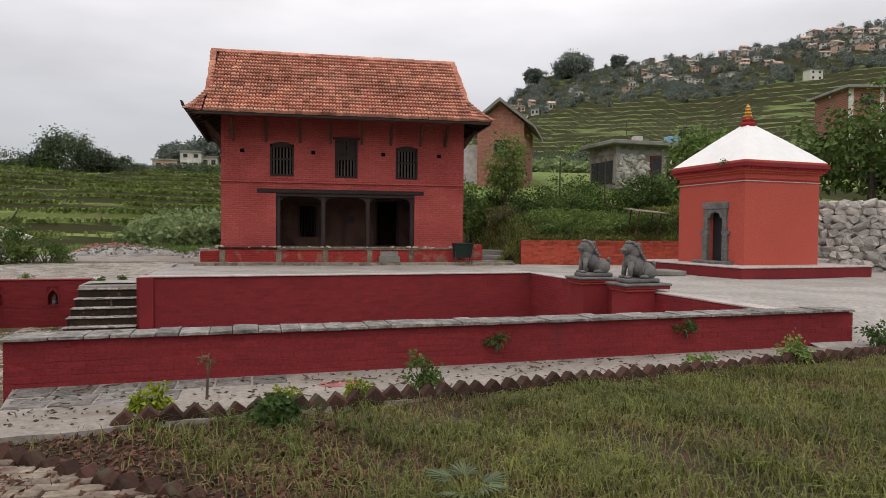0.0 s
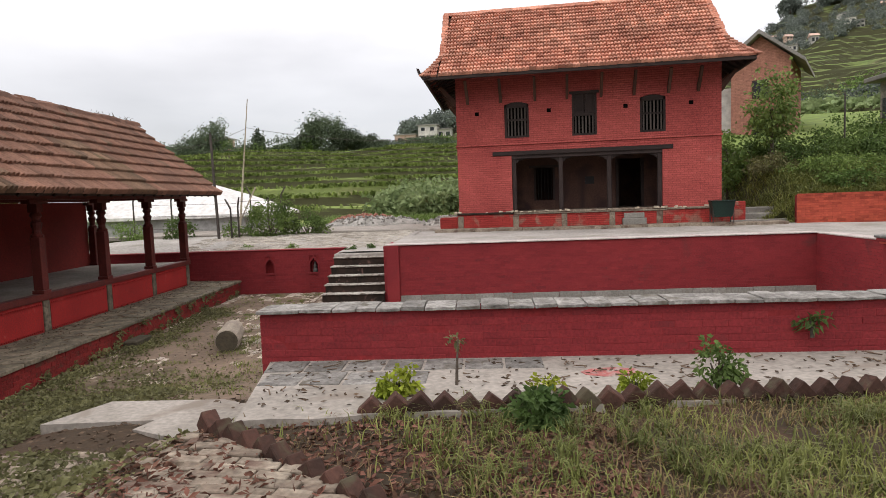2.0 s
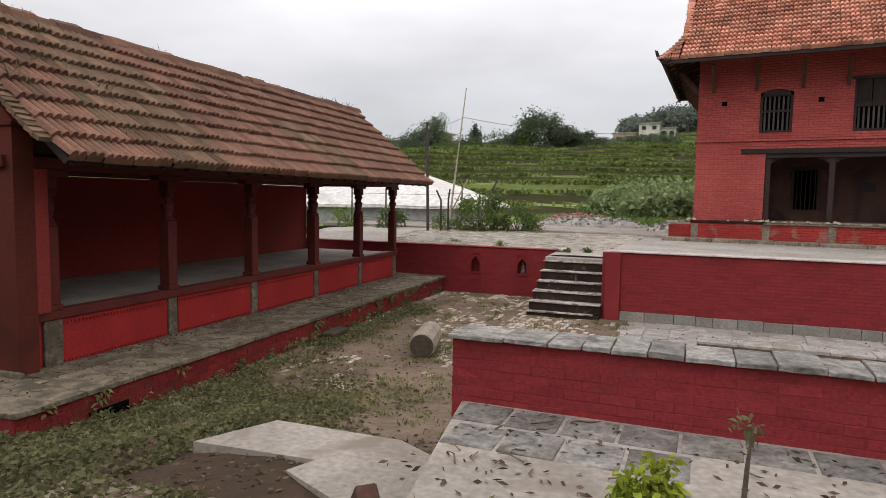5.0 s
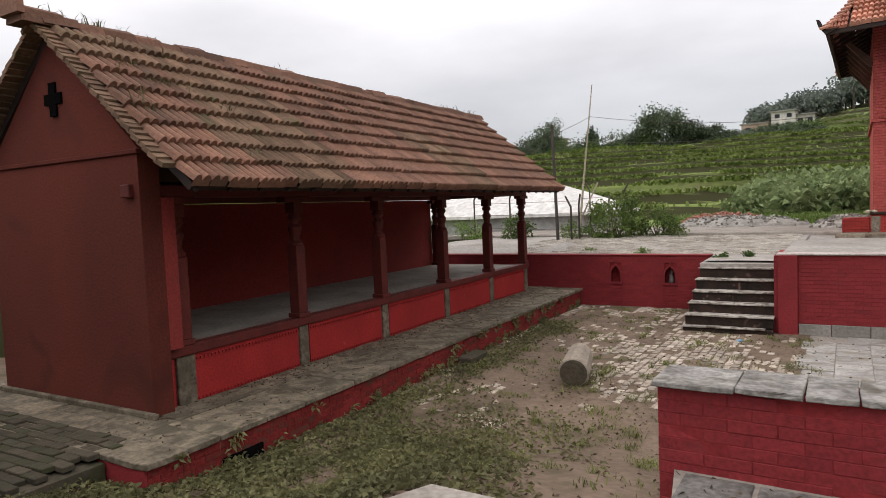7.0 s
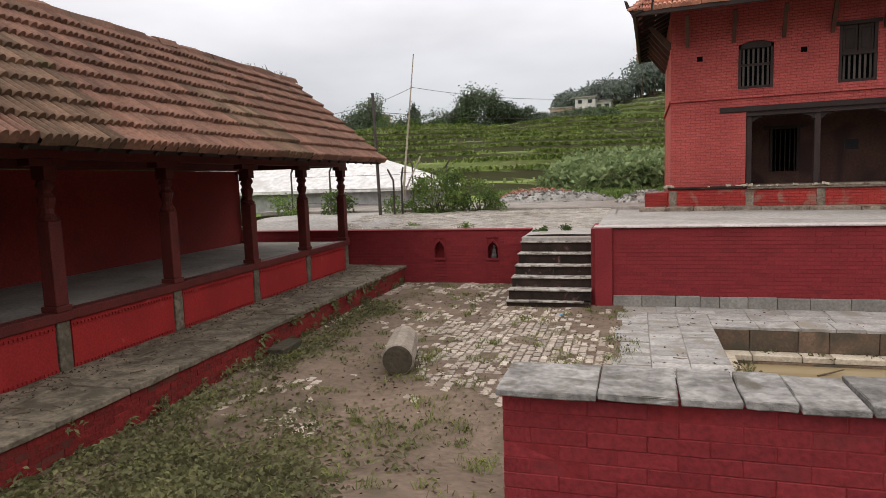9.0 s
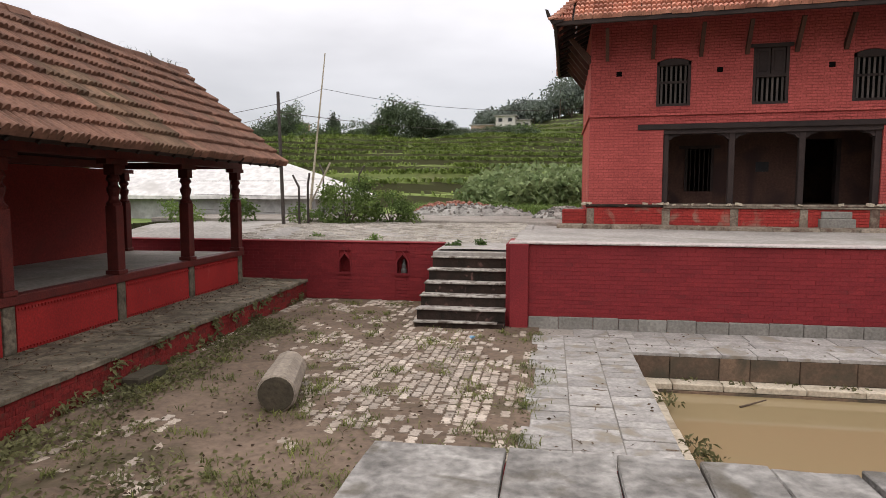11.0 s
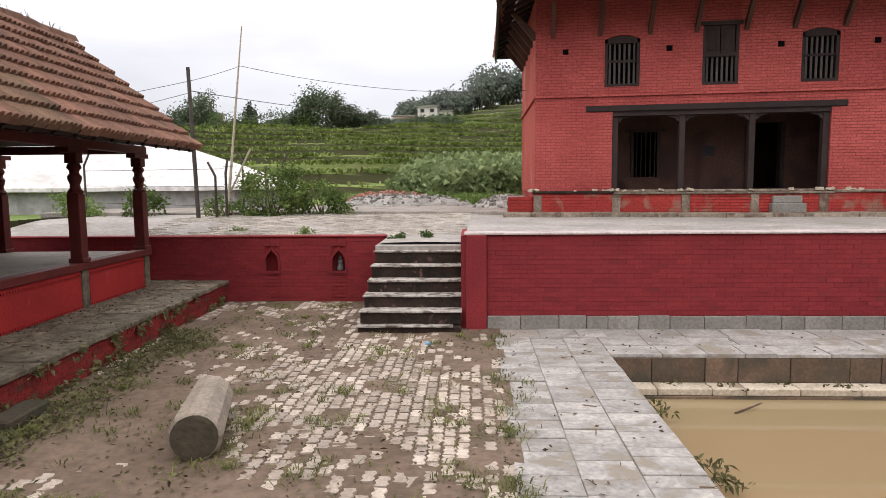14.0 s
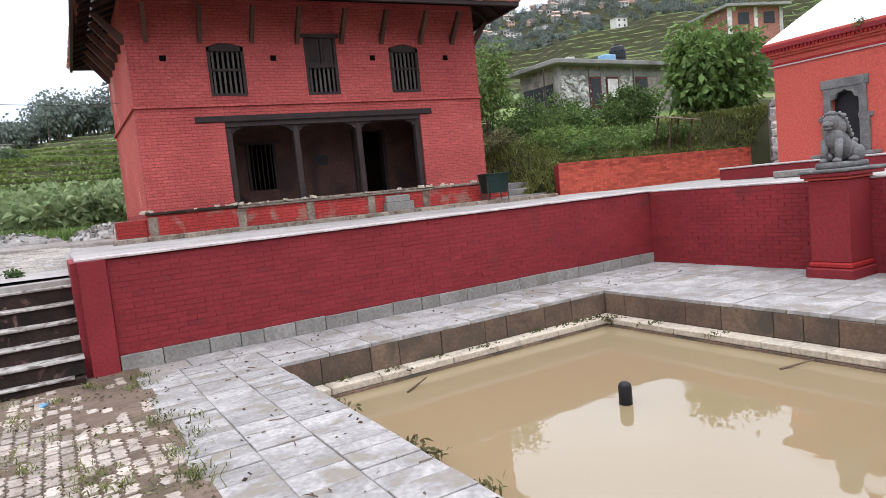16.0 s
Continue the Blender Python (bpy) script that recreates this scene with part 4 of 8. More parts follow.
part("front_beam", bx(BA - 0.13, BA + 0.01, 0.80, 11.25, 2.665, 2.80, bev=0.01), M_WOODRED, pati)
part("end_beam", bx(-3.66, BA - 0.13, 10.98, 11.12, 2.665, 2.80, bev=0.01), M_WOODRED, pati)
part("back_beam", bx(-3.72, -3.52, 0.9, 11.12, 2.665, 2.80), M_WOODRED, pati)
part("gable_wall", bx(-3.92, -1.06, 0.86, 1.10, 0.385, 3.10), M_GABLE, pati, "plain brown-red plastered end wall, darkened for its shade")
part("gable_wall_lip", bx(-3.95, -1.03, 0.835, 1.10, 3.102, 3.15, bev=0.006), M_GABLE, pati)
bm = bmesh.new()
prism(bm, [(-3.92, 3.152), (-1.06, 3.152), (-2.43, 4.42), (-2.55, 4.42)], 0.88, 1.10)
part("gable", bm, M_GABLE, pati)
bm = bmesh.new()
box(bm, -2.62, -2.30, 0.857, 0.885, 3.75, 3.87)
box(bm, -2.52, -2.40, 0.855, 0.885, 3.62, 3.99)
# no cut in the gable: black blocks give the vent's shade
part("cross_vent", bm, M_HOLESHADE, pati, "cross-shaped vent, its shade painted as black blocks")
part("wall_foot", bx(-3.98, -0.98, 0.80, 0.86, 0.385, 0.45, bev=0.01), M_PLINTHTOP, pati)
part("return_wall", bx(-1.30, -1.06, 1.10, 1.26, 1.046, 2.66), M_PATI, pati)
part("back_wall", bx(-3.92, -3.72, 1.10, 11.0, 0.96, 2.66), M_PATI, pati)
part("ceiling_panel", bx(-3.9, BA - 0.13, 1.1, 11.1, 2.81, 2.84), M_WOOD, pati)

# roof: two pitches of ribbed clay tiles with a ridge
RA, RZ, EA, EZ = -2.49, 4.62, -0.30, 2.76
RB0, RB1 = 0.84, 11.30


def tile_mesh(w, l, material, ribs=3, lift=0.042, deep=0.036):
    """A clay tile lying in x (width) and -y down the slope, with raised ribs and a thick lower edge."""
    xs, zs = [], []
    n = ribs * 5
    for i in range(n + 1):
        xs.append(w * i / n)
        zs.append(0.004 + deep * abs(math.sin(math.pi * i / 5)) ** 0.6)
    v, f = [], []
    for k, (y, lift) in enumerate(((0.0, 0.0), (-l, lift))):
        for xx, zz in zip(xs, zs):
            v.append((xx, y, zz + lift))
    for xx in (xs[0], xs[-1]):
        v.append((xx, -l, 0.004))
    for i in range(n):
        f.append((i, n + 1 + i, n + 2 + i, i + 1))
    b0, b1 = 2 * (n + 1), 2 * (n + 1) + 1
    f.append([b0, b1] + [n + 1 + i for i in range(n, -1, -1)])
    return pydata("tile", v, f, material)


def tiled(parent, origin, along, down, width, length, tw, tl, material, limit, pick=None, second=None, inset=None, ribs=3, lift=0.042, deep=0.036):
    """Courses of tiles over a rectangle: origin at the upper start, unit vectors along the ridge and down the slope."""
    al, dn = Vector(along).normalized(), Vector(down).normalized()
    up = al.cross(-dn)
    if up.z < 0:
        up = -up
    me = tile_mesh(tw * 0.985, tl * 1.18, material, ribs, lift, deep)
    me2 = tile_mesh(tw * 0.985, tl * 1.18, second, ribs, lift, deep) if second else None
    rot = Matrix((al, -dn, up)).transposed().to_4x4()
    rest = {0: [], 1: []}
    made = 0
    nr, nc = int(round(length / tl)), int(round(width / tw))
    for r in range(nr):
        for c in range(nc):
            if inset:
                lo, hi = inset(r / max(1, nr - 1))
                if c * tw < lo - tw * 0.5 or (c + 1) * tw > hi + tw * 0.5:
                    continue
            p = Vector(origin) + al * (c * tw) + dn * (r * tl + rng.uniform(-0.012, 0.012)) + up * rng.uniform(0, 0.008)
            mm = Matrix.Translation(p) @ rot @ pose(0, 0, 0, rng.uniform(-1.2, 0.6), rng.uniform(-1.2, 1.2), rng.uniform(-1.6, 1.6))
            which = 1 if (me2 and second and pick and noise.noise(p * 0.55) + 0.25 * (1 if c < 14 else -0.6) > 0.20) else 0
            if made < limit:
                share("tile", me2 if which else me, mm, parent)
                made += 1
            else:
                rest[which].append(mm)
    for k, ms in rest.items():
        if not ms:
            continue
        src = me2 if k else me
        base = np.array([v.co for v in src.vertices])
        fac = [list(p.vertices) for p in src.polygons]
        vs, fs = [], []
        for mm in ms:
            o = len(vs)
            a = np.array(mm)
            vs += (base @ a[:3, :3].T + a[:3, 3]).tolist()
            fs += [[o + i for i in p] for p in fac]
        ob = new("tiling", pydata("tiling", vs, fs, second if k else material))
        ob.parent = parent
        tagged(ob, kind="stuff")


proof = part("roof", prism(bmesh.new(), [(RA, RZ - 0.03), (EA + 0.02, EZ - 0.01), (EA - 0.06, EZ - 0.06), (RA, RZ - 0.14), (2 * RA - EA + 0.06, EZ - 0.06), (2 * RA - EA - 0.02, EZ - 0.01)], RB0 + 0.05, RB1 - 0.05), M_WOOD, pati, "low-pitched roof of weathered ribbed clay tiles")
SL = math.hypot(RA - EA, RZ - EZ)
NT = SL / 9.0
tiled(proof, (RA, RB0, RZ), (0, 1, 0), (EA - RA, 0, EZ - RZ), RB1 - RB0, SL, 0.205, NT, M_TILE_P, 300, pick=True, second=M_TILE_PM, ribs=2, lift=0.066, deep=0.068)
tiled(proof, (RA, RB0, RZ), (0, 1, 0), (RA - EA, 0, EZ - RZ), RB1 - RB0, SL, 0.205, NT, M_TILE_P, 0, ribs=2, lift=0.060, deep=0.055)
bm = bmesh.new()
y = RB0 - 0.08
while y < RB1 - 0.1:
    m_ = Matrix.Translation((RA, y, RZ + 0.015 + rng.uniform(-0.012, 0.015))) @ pose(0, 0, 0, rng.uniform(-1, 4), rng.uniform(-5, 5), rng.uniform(-3, 3))
    prism(bm, [(-0.17, -0.06), (-0.12, 0.05), (0, 0.10), (0.12, 0.05), (0.17, -0.06), (0.10, -0.02), (0, 0.03), (-0.10, -0.02)], 0, 0.40, m=m_)
    y += 0.355
part("ridge_tiles", bm, M_TILE_P, proof)
for s_ in (1, -1):
    bm = bmesh.new()
    k = 0.05
    while k < SL - 0.28:
        p = Vector((RA + s_ * (EA - RA) * k / SL, 0, RZ + (EZ - RZ) * k / SL))
        m_ = Matrix.Translation((p.x, RB0 - 0.15 + rng.uniform(-0.012, 0.012), p.z + 0.005)) @ pose(0, 0, 0, 0, s_ * math.degrees(math.atan2(RZ - EZ, EA - RA)), rng.uniform(-2, 2))
        if s_ < 0:
            m_ = m_ @ pose(0, 0, 0, 0, 0, 180) @ Matrix.Translation((0, -0.22, 0))
        box(bm, 0, 0.135, 0, 0.22, -0.03, 0.018, m=m_ @ pose(0, 0, 0, rng.uniform(-2, 2), -11 + rng.uniform(-3, 3), 0))
        k += 0.098
    part("verge_tiles", bm, M_TILE_PM, proof)
bm = bmesh.new()
prism(bm, [(-0.16, -0.05), (-0.13, 0.10), (0, 0.16), (0.13, 0.10), (0.16, -0.05)], RB0 - 0.30, RB0 + 0.16, m=Matrix.Translation((RA, 0, RZ + 0.01)))
prism(bm, [(-0.19, 0.02), (-0.17, 0.16), (0, 0.23), (0.17, 0.16), (0.19, 0.02)], RB0 - 0.36, RB0 - 0.28, m=Matrix.Translation((RA, 0, RZ + 0.01)))
part("ridge_end", jitter(bm, 0.012, 6), M_TILE_P, proof, "upturned clay ridge end tile")
pts = []
for y_, n_ in ((1.0, 16), (1.25, 40), (1.5, 22), (2.1, 6), (4.6, 4), (9.6, 10), (10.3, 14), (10.9, 20)):
    pts.append(np.stack([nrg.normal(RA, 0.07, n_), nrg.normal(y_, 0.16, n_), np.full(n_, RZ + 0.06)], 1))
for k in range(14):
    t_ = rng.uniform(0.05, 0.9)
    n_ = rng.randint(6, 20)
    y_ = rng.uniform(0.8, 2.4)
    pts.append(np.stack([nrg.normal(RA + (EA - RA) * t_, 0.05, n_), nrg.normal(y_, 0.06, n_), np.full(n_, RZ + (EZ - RZ) * t_ + 0.05)], 1))
v, f = blades(np.concatenate(pts), 0.16, 0.007, 0.9)
ob = new("roof_weeds", pydata("roof_weeds", v, f, M_WEED))
ob.matrix_basis = PF
tagged(ob, "dry weeds rooted among the roof tiles", "weeds", kind="stuff")
y = RB0 + 0.1
while y < RB1:
    part("rafter", tube(bmesh.new(), (BA, y, 2.86 + 0.56), (EA, y, EZ - 0.06), 0.03, 0.03, 6), M_WOOD, pati)
    y += 0.42

# ---- two-storey house ----
house = thing("house", HF, "two-storey red brick house, orange clay tile roof", "building")
W, D = 7.96, 4.7
Z0, ZS, ZC, ZT = 1.30, 1.92, 4.06, 6.30
OX0, OX1 = 1.71, 6.27
WIN = [(1.52, 2.28, 4.245, 5.36), (3.60, 4.35, 4.225, 5.55), (5.62, 6.37, 4.23, 5.35)]
wl = part("front_wall", bx(0.0, OX0, 0.0, 0.32, ZS, ZC), M_HOUSE, house)
part("front_wall", bx(OX1, W, 0.0, 0.32, ZS, ZC), M_HOUSE, house)
part("front_wall", bx(OX0, OX1, 0.0, 0.32, 3.83, ZC), M_HOUSE, house)
xs = [0.0] + [v for w_ in WIN for v in w_[:2]] + [W]
for i in range(0, len(xs), 2):
    part("upper_wall", bx(xs[i], xs[i + 1], 0.0, 0.32, ZC, ZT), M_HOUSE, house)
for x0, x1, z0, z1 in WIN:
    part("upper_wall", bx(x0, x1, 0.0, 0.32, ZC, z0), M_HOUSE, house)
    bm = bmesh.new()
    rise_ = 0.09 if z1 < 5.5 else 0.0
    n_ = 8
    if rise_:
        prof = [(x0 + (x1 - x0) * k / n_, z1 - rise_ * (2 * k / n_ - 1) ** 2) for k in range(n_ + 1)]
        prism(bm, prof + [(x1, ZT), (x0, ZT)], 0.0, 0.32)
    else:
        box(bm, x0, x1, 0, 0.32, z1, ZT)
    part("upper_wall", bm, M_HOUSE, house)
part("cornice", bx(-0.03, W + 0.03, -0.045, 0.0, ZC - 0.035, ZC + 0.03, bev=0.008), M_HOUSE, house, "projecting painted brick string course")
part("side_wall", bx(0.0, 0.30, 0.32, D, ZS, ZT), M_HOUSE_Y, house)
part("side_wall", bx(W - 0.30, W, 0.32, D, ZS, ZT), M_HOUSE_Y, house)
part("back_wall", bx(0.3, W - 0.3, D - 0.3, D, ZS, ZT), M_HOUSE, house)
# thin dark brown sheet covering the inside of the red back wall
part("inner_plaster", bx(0.305, W - 0.305, D - 0.34, D - 0.304, ZS + 0.02, 3.85), M_DARK, house, "dark lining before the back wall")
part("side_cornice", bx(-0.045, 0.0, 0.0, D, ZC - 0.035, ZC + 0.03), M_HOUSE_Y, house)
part("floor_slab", bx(0.3, W - 0.3, 0.32, D - 0.3, ZS - 0.1, ZS + 0.02), M_SOIL, house)
part("upper_floor", bx(0.3, W - 0.3, 0.32, D - 0.3, 3.86, 4.0), M_WOOD, house)
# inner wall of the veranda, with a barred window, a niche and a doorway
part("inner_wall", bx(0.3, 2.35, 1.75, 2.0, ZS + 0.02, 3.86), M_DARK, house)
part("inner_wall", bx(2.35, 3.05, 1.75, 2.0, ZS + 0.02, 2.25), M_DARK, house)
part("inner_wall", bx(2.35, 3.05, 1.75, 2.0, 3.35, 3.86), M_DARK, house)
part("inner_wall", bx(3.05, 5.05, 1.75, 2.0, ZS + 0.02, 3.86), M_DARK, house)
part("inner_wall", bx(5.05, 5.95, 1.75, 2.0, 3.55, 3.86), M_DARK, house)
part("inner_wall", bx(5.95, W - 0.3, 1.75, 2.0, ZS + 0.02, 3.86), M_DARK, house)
bm = bmesh.new()
box(bm, 2.20, 3.20, 1.70, 1.75, 3.35, 3.43)
box(bm, 2.35, 2.42, 1.70, 1.78, 2.25, 3.35)
box(bm, 2.98, 3.05, 1.70, 1.78, 2.25, 3.35)
for k in range(5):
    tube(bm, (2.49 + k * 0.11, 1.74, 2.25), (2.49 + k * 0.11, 1.74, 3.35), 0.014, seg=6)
part("inner_window", bm, M_WOOD, house, "dark barred inner window")
# thin black slab on the uncut wall gives the niche's shade
bm = bx(4.05, 4.35, 1.735, 1.75, 2.75, 3.0)
part("wall_niche", bm, M_BLACK, house, "small black slab painted as a recess in shade")
bm = bmesh.new()
box(bm, 5.05, 5.14, 1.70, 1.98, ZS + 0.02, 3.55)
box(bm, 5.86, 5.95, 1.70, 1.98, ZS + 0.02, 3.55)
part("door_frame", bm, M_WOOD, house)
# timber front: lintel, four posts with brackets
part("lintel", bx(1.12, 6.58, -0.035, 0.30, 3.70, 3.83, bev=0.012), M_WOOD, house, "long dark timber lintel")
part("head_beam", bx(OX0, OX1, 0.02, 0.30, 3.60, 3.70), M_WOOD, house)
PX = (1.78, 3.23, 4.70, 6.20)
for i, a in enumerate(PX):
    part("post", bx(a - 0.065, a + 0.065, 0.06, 0.24, ZS + 0.02, 3.60, bev=0.01), M_WOOD, house, "dark timber post")
    bm = bmesh.new()
    if i < 3:
        prism(bm, [(a + 0.06, 3.60), (a + 0.06, 3.45), (a + 0.11, 3.47), (a + 0.16, 3.53), (a + 0.30, 3.565), (a + 0.34, 3.60)], 0.08, 0.22)
    if i > 0:
        prism(bm, [(a - 0.06, 3.60), (a - 0.34, 3.60), (a - 0.30, 3.565), (a - 0.16, 3.53), (a - 0.11, 3.47), (a - 0.06, 3.45)], 0.08, 0.22)
    part("bracket", bm, M_WOOD, house)
part("sill", bx(1.75, 6.35, -0.06, 0.34, ZS - 0.03, ZS + 0.025, bev=0.01), M_OLDST, house, "worn grey sill")
# plinth with stone posts and red panels
part("plinth", bx(-0.05, W + 0.02, -0.10, 0.32, Z0, ZS - 0.05), M_PLINTHRED, house)
part("plinth_core", bx(0, W, 0.32, D, Z0, ZS), M_PLINTHRED, house)
part("plinth_ledge", jitter(bx(-0.06, 1.75, -0.14, 0.0, ZS - 0.055, ZS + 0.01, bev=0.015), 0.01, 4), M_STEP, house, "dark worn ledge")
part("plinth_ledge", jitter(bx(6.35, W + 0.02, -0.14, 0.0, ZS - 0.055, ZS + 0.01, bev=0.015), 0.01, 4), M_OLDST, house)
part("plinth_ledge", jitter(bx(1.75, 6.35, -0.15, 0.0, ZS - 0.075, ZS - 0.031, bev=0.012), 0.01, 4), M_OLDST, house)
part("plinth_wing", jitter(bx(-0.62, -0.05, -0.06, 0.45, Z0, ZS - 0.12, bev=0.02), 0.02, 3), M_PLINTHRED, house, "broken red plinth end")
part("plinth_wing", bx(W + 0.02, W + 0.75, 0.25, 0.55, Z0, ZS + 0.12, bev=0.02), M_PLINTHRED, house)
for a in (0.05, 1.80, 3.30, 4.75, 6.15):
    part("plinth_stone", jitter(bx(a - 0.08, a + 0.10, -0.125, -0.06, Z0 + 0.05, ZS - 0.08, bev=0.012), 0.02, 5, a), M_OLDST, house)
bm = bmesh.new()
for k in range(70):
    a, s_ = rng.uniform(-0.6, W), rng.uniform(0.02, 0.075)
    top_ = rng.random() < 0.55
    c_ = Vector((a, rng.uniform(-0.13, -0.03) if top_ else rng.uniform(-0.34, -0.14), (ZS + 0.01) if top_ else 1.385))
    box(bm, -s_, s_, -s_ * 0.6, s_ * 0.6, -0.01, s_ * 0.7, m=Matrix.Translation(c_) @ pose(0, 0, 0, rng.uniform(-12, 12), rng.uniform(-12, 12), rng.uniform(0, 180)))
tagged(part("broken_plaster", jitter(bm, 0.015, 12), M_LEDGE, house, "broken pale plaster and brick bits on the plinth"), kind="stuff")
part("doorstep", bx(5.05, 5.75, -0.30, -0.10, Z0, ZS - 0.28, bev=0.015), M_STRIP, house, "grey stone doorstep")
part("doorstep", bx(5.10, 5.70, -0.20, -0.10, ZS - 0.28, ZS - 0.12, bev=0.015), M_STRIP, house)
bm = bmesh.new()
x = -0.7
while x < W + 1.6:
    w_ = rng.uniform(0.5, 1.0)
    box(bm, x + 0.006, x + w_ - 0.006, -0.72, -0.12, Z0 - 0.1, 1.452 + rng.uniform(-0.01, 0.01), bev=0.012)
    x += w_
solid("kerb", jitter(bm, 0.008, 3), M_OLDST, HF, "low worn stone kerb along the house front", "kerb")
# windows with frames and bars
for i, (x0, x1, z0, z1) in enumerate(WIN):
    # black panel behind the bars stands for the dark room
    wd = part("window", bx(x0, x1, 0.17, 0.20, z0, z1), M_HOLESHADE, house, "dark wooden barred window")
    bm = bmesh.new()
    f_ = 0.065
    box(bm, x0 - 0.02, x0 + f_, 0.015, 0.15, z0 - 0.02, z1 - 0.03)
    box(bm, x1 - f_, x1 + 0.02, 0.015, 0.15, z0 - 0.02, z1 - 0.03)
    box(bm, x0 + f_, x1 - f_, 0.015, 0.15, z0 - 0.02, z0 + f_)
    if i == 1:
        box(bm, x0 - 0.07, x1 + 0.07, -0.03, 0.15, z1 - 0.06, z1 + 0.02)
        box(bm, x0 - 0.02, x1 + 0.02, 0.01, 0.13, 4.83, 4.90)
        for q in (0, 1):
            xa = x0 + f_ + q * (x1 - x0 - 2 * f_) / 2
            xb = xa + (x1 - x0 - 2 * f_) / 2
            box(bm, xa + 0.008, xb - 0.008, 0.05, 0.09, 4.90, z1 - 0.06, bev=0.01)
            box(bm, xa + 0.06, xb - 0.06, 0.035, 0.06, 4.96, z1 - 0.14, bev=0.008)
    else:
        prof = [(x0 + (x1 - x0) * k / 8, z1 - 0.012 - 0.085 * (2 * k / 8 - 1) ** 2) for k in range(9)]
        prism(bm, prof + [(x1, z1 - 0.17), (x0, z1 - 0.17)], 0.015, 0.15)
        box(bm, x0 + f_, x1 - f_, 0.05, 0.12, (z0 + z1) / 2 - 0.02, (z0 + z1) / 2 + 0.03)
    part("frame", bm, M_WOOD, wd)
    nb = 6
    for k in range(nb):
        xx = x0 + f_ + (k + 0.5) * (x1 - x0 - 2 * f_) / nb
        part("bar", bx(xx - 0.022, xx + 0.022, 0.07, 0.105, z0 + f_, (4.83 if i == 1 else z1 - 0.11)), M_BAR, wd)
for a in (0.66, 2.90, 5.20, 7.10):
    # solid wall here: a black block gives the hole's shade
    part("putlog_hole", bx(a - 0.065, a + 0.065, -0.003, 0.06, 4.98, 5.10), M_HOLESHADE, house, "small black block painted as the shade of a square hole")
# eaves: struts, rafters, soffit
EB, EZH = -1.20, 6.08
EX0, EX1 = -0.78, W + 0.62
for a in (0.38, 1.42, 2.48, 3.46, 4.48, 5.45, 6.45, 7.30):
    bm = bmesh.new()
    q = [(0.0, 5.36), (-0.06, 5.34), (-0.62, 5.98), (-0.50, 6.02), (0.0, 5.52)]
    prism(bm, q, a - 0.04, a + 0.04, axis="x")
    part("strut", bm, M_WOODBR, house, "sloping timber roof strut")
for b in (0.15, 0.95, 1.75, 2.55, 3.35, 4.15):
    bm = bmesh.new()
    prism(bm, [(0.0, 5.36), (0.0, 5.52), (-0.45, 5.98), (-0.55, 5.95), (-0.06, 5.34)], b - 0.04, b + 0.04)
    part("strut", bm, M_WOODBR, house)
    bm = bmesh.new()
    prism(bm, [(W, 5.36), (W + 0.06, 5.34), (W + 0.5, 5.95), (W + 0.42, 5.98), (W, 5.52)], b - 0.04, b + 0.04)
    part("strut", bm, M_WOODBR, house)
part("eave_board", bx(EX0, EX1, EB - 0.02, EB + 0.05, EZH - 0.11, EZH - 0.015, bev=0.008), M_WOOD, house)
part("side_eave_board", bx(EX0 - 0.02, EX0 + 0.05, EB + 0.05, D + 1.1, EZH - 0.11, EZH - 0.015), M_WOOD, house)
part("side_eave_board", bx(EX1 - 0.05, EX1 + 0.02, EB + 0.05, D + 1.1, EZH - 0.11, EZH - 0.015), M_WOOD, house)
bm = bmesh.new()
prism(bm, [(EX0 - 0.02, EZH - 0.10), (EX0 - 0.16, EZH + 0.10), (EX0 - 0.20, EZH + 0.26), (EX0 - 0.13, EZH + 0.24), (EX0 - 0.06, EZH + 0.08), (EX0 + 0.25, EZH + 0.0)], EB - 0.06, EB + 0.02)
part("eave_tip", bm, M_WOOD, house, "upturned dark timber eave corner")
for k in range(22):
    xx = EX0 + 0.2 + k * (EX1 - EX0 - 0.4) / 21
    part("rafter", prism(bmesh.new(), [(0.0, 6.32), (EB + 0.03, EZH - 0.10), (EB + 0.03, EZH - 0.035), (0.0, 6.40)], xx - 0.03, xx + 0.03, axis="x"), M_WOOD, house)
for k in range(13):
    yy = EB + 0.35 + k * (D + 1.7) / 12
    for s0, s1 in ((0.0, EX0 + 0.03), (W, EX1 - 0.03)):
        part("rafter", prism(bmesh.new(), [(s0, 6.32), (s1, EZH - 0.10), (s1, EZH - 0.035), (s0, 6.40)], yy - 0.03, yy + 0.03), M_WOOD, house)
# roof body: steep gable over a flared skirt on all sides
RB, RZH = 2.30, 8.78
KZ = 6.78
kb = 0.0 - 0.28
gx0, gx1 = -0.34, W + 0.02
hroof = part("roof", prism(bmesh.new(), [(kb, KZ - 0.04), (RB, RZH - 0.04), (2 * RB - kb, KZ - 0.04), (2 * RB - kb - 0.1, KZ - 0.25), (kb + 0.1, KZ - 0.25)], gx0 + 0.04, gx1 - 0.04, axis="x"), M_WOODBR, house, "steep orange clay tile roof with flared eaves")
bm = bmesh.new()
top_ = [(gx0, kb, KZ - 0.04), (gx1, kb, KZ - 0.04), (gx1, 2 * RB - kb, KZ - 0.04), (gx0, 2 * RB - kb, KZ - 0.04)]
bot_ = [(EX0, EB, EZH - 0.01), (EX1, EB, EZH - 0.01), (EX1, D + 1.15, EZH - 0.01), (EX0, D + 1.15, EZH - 0.01)]
tv = [bm.verts.new(p) for p in top_]
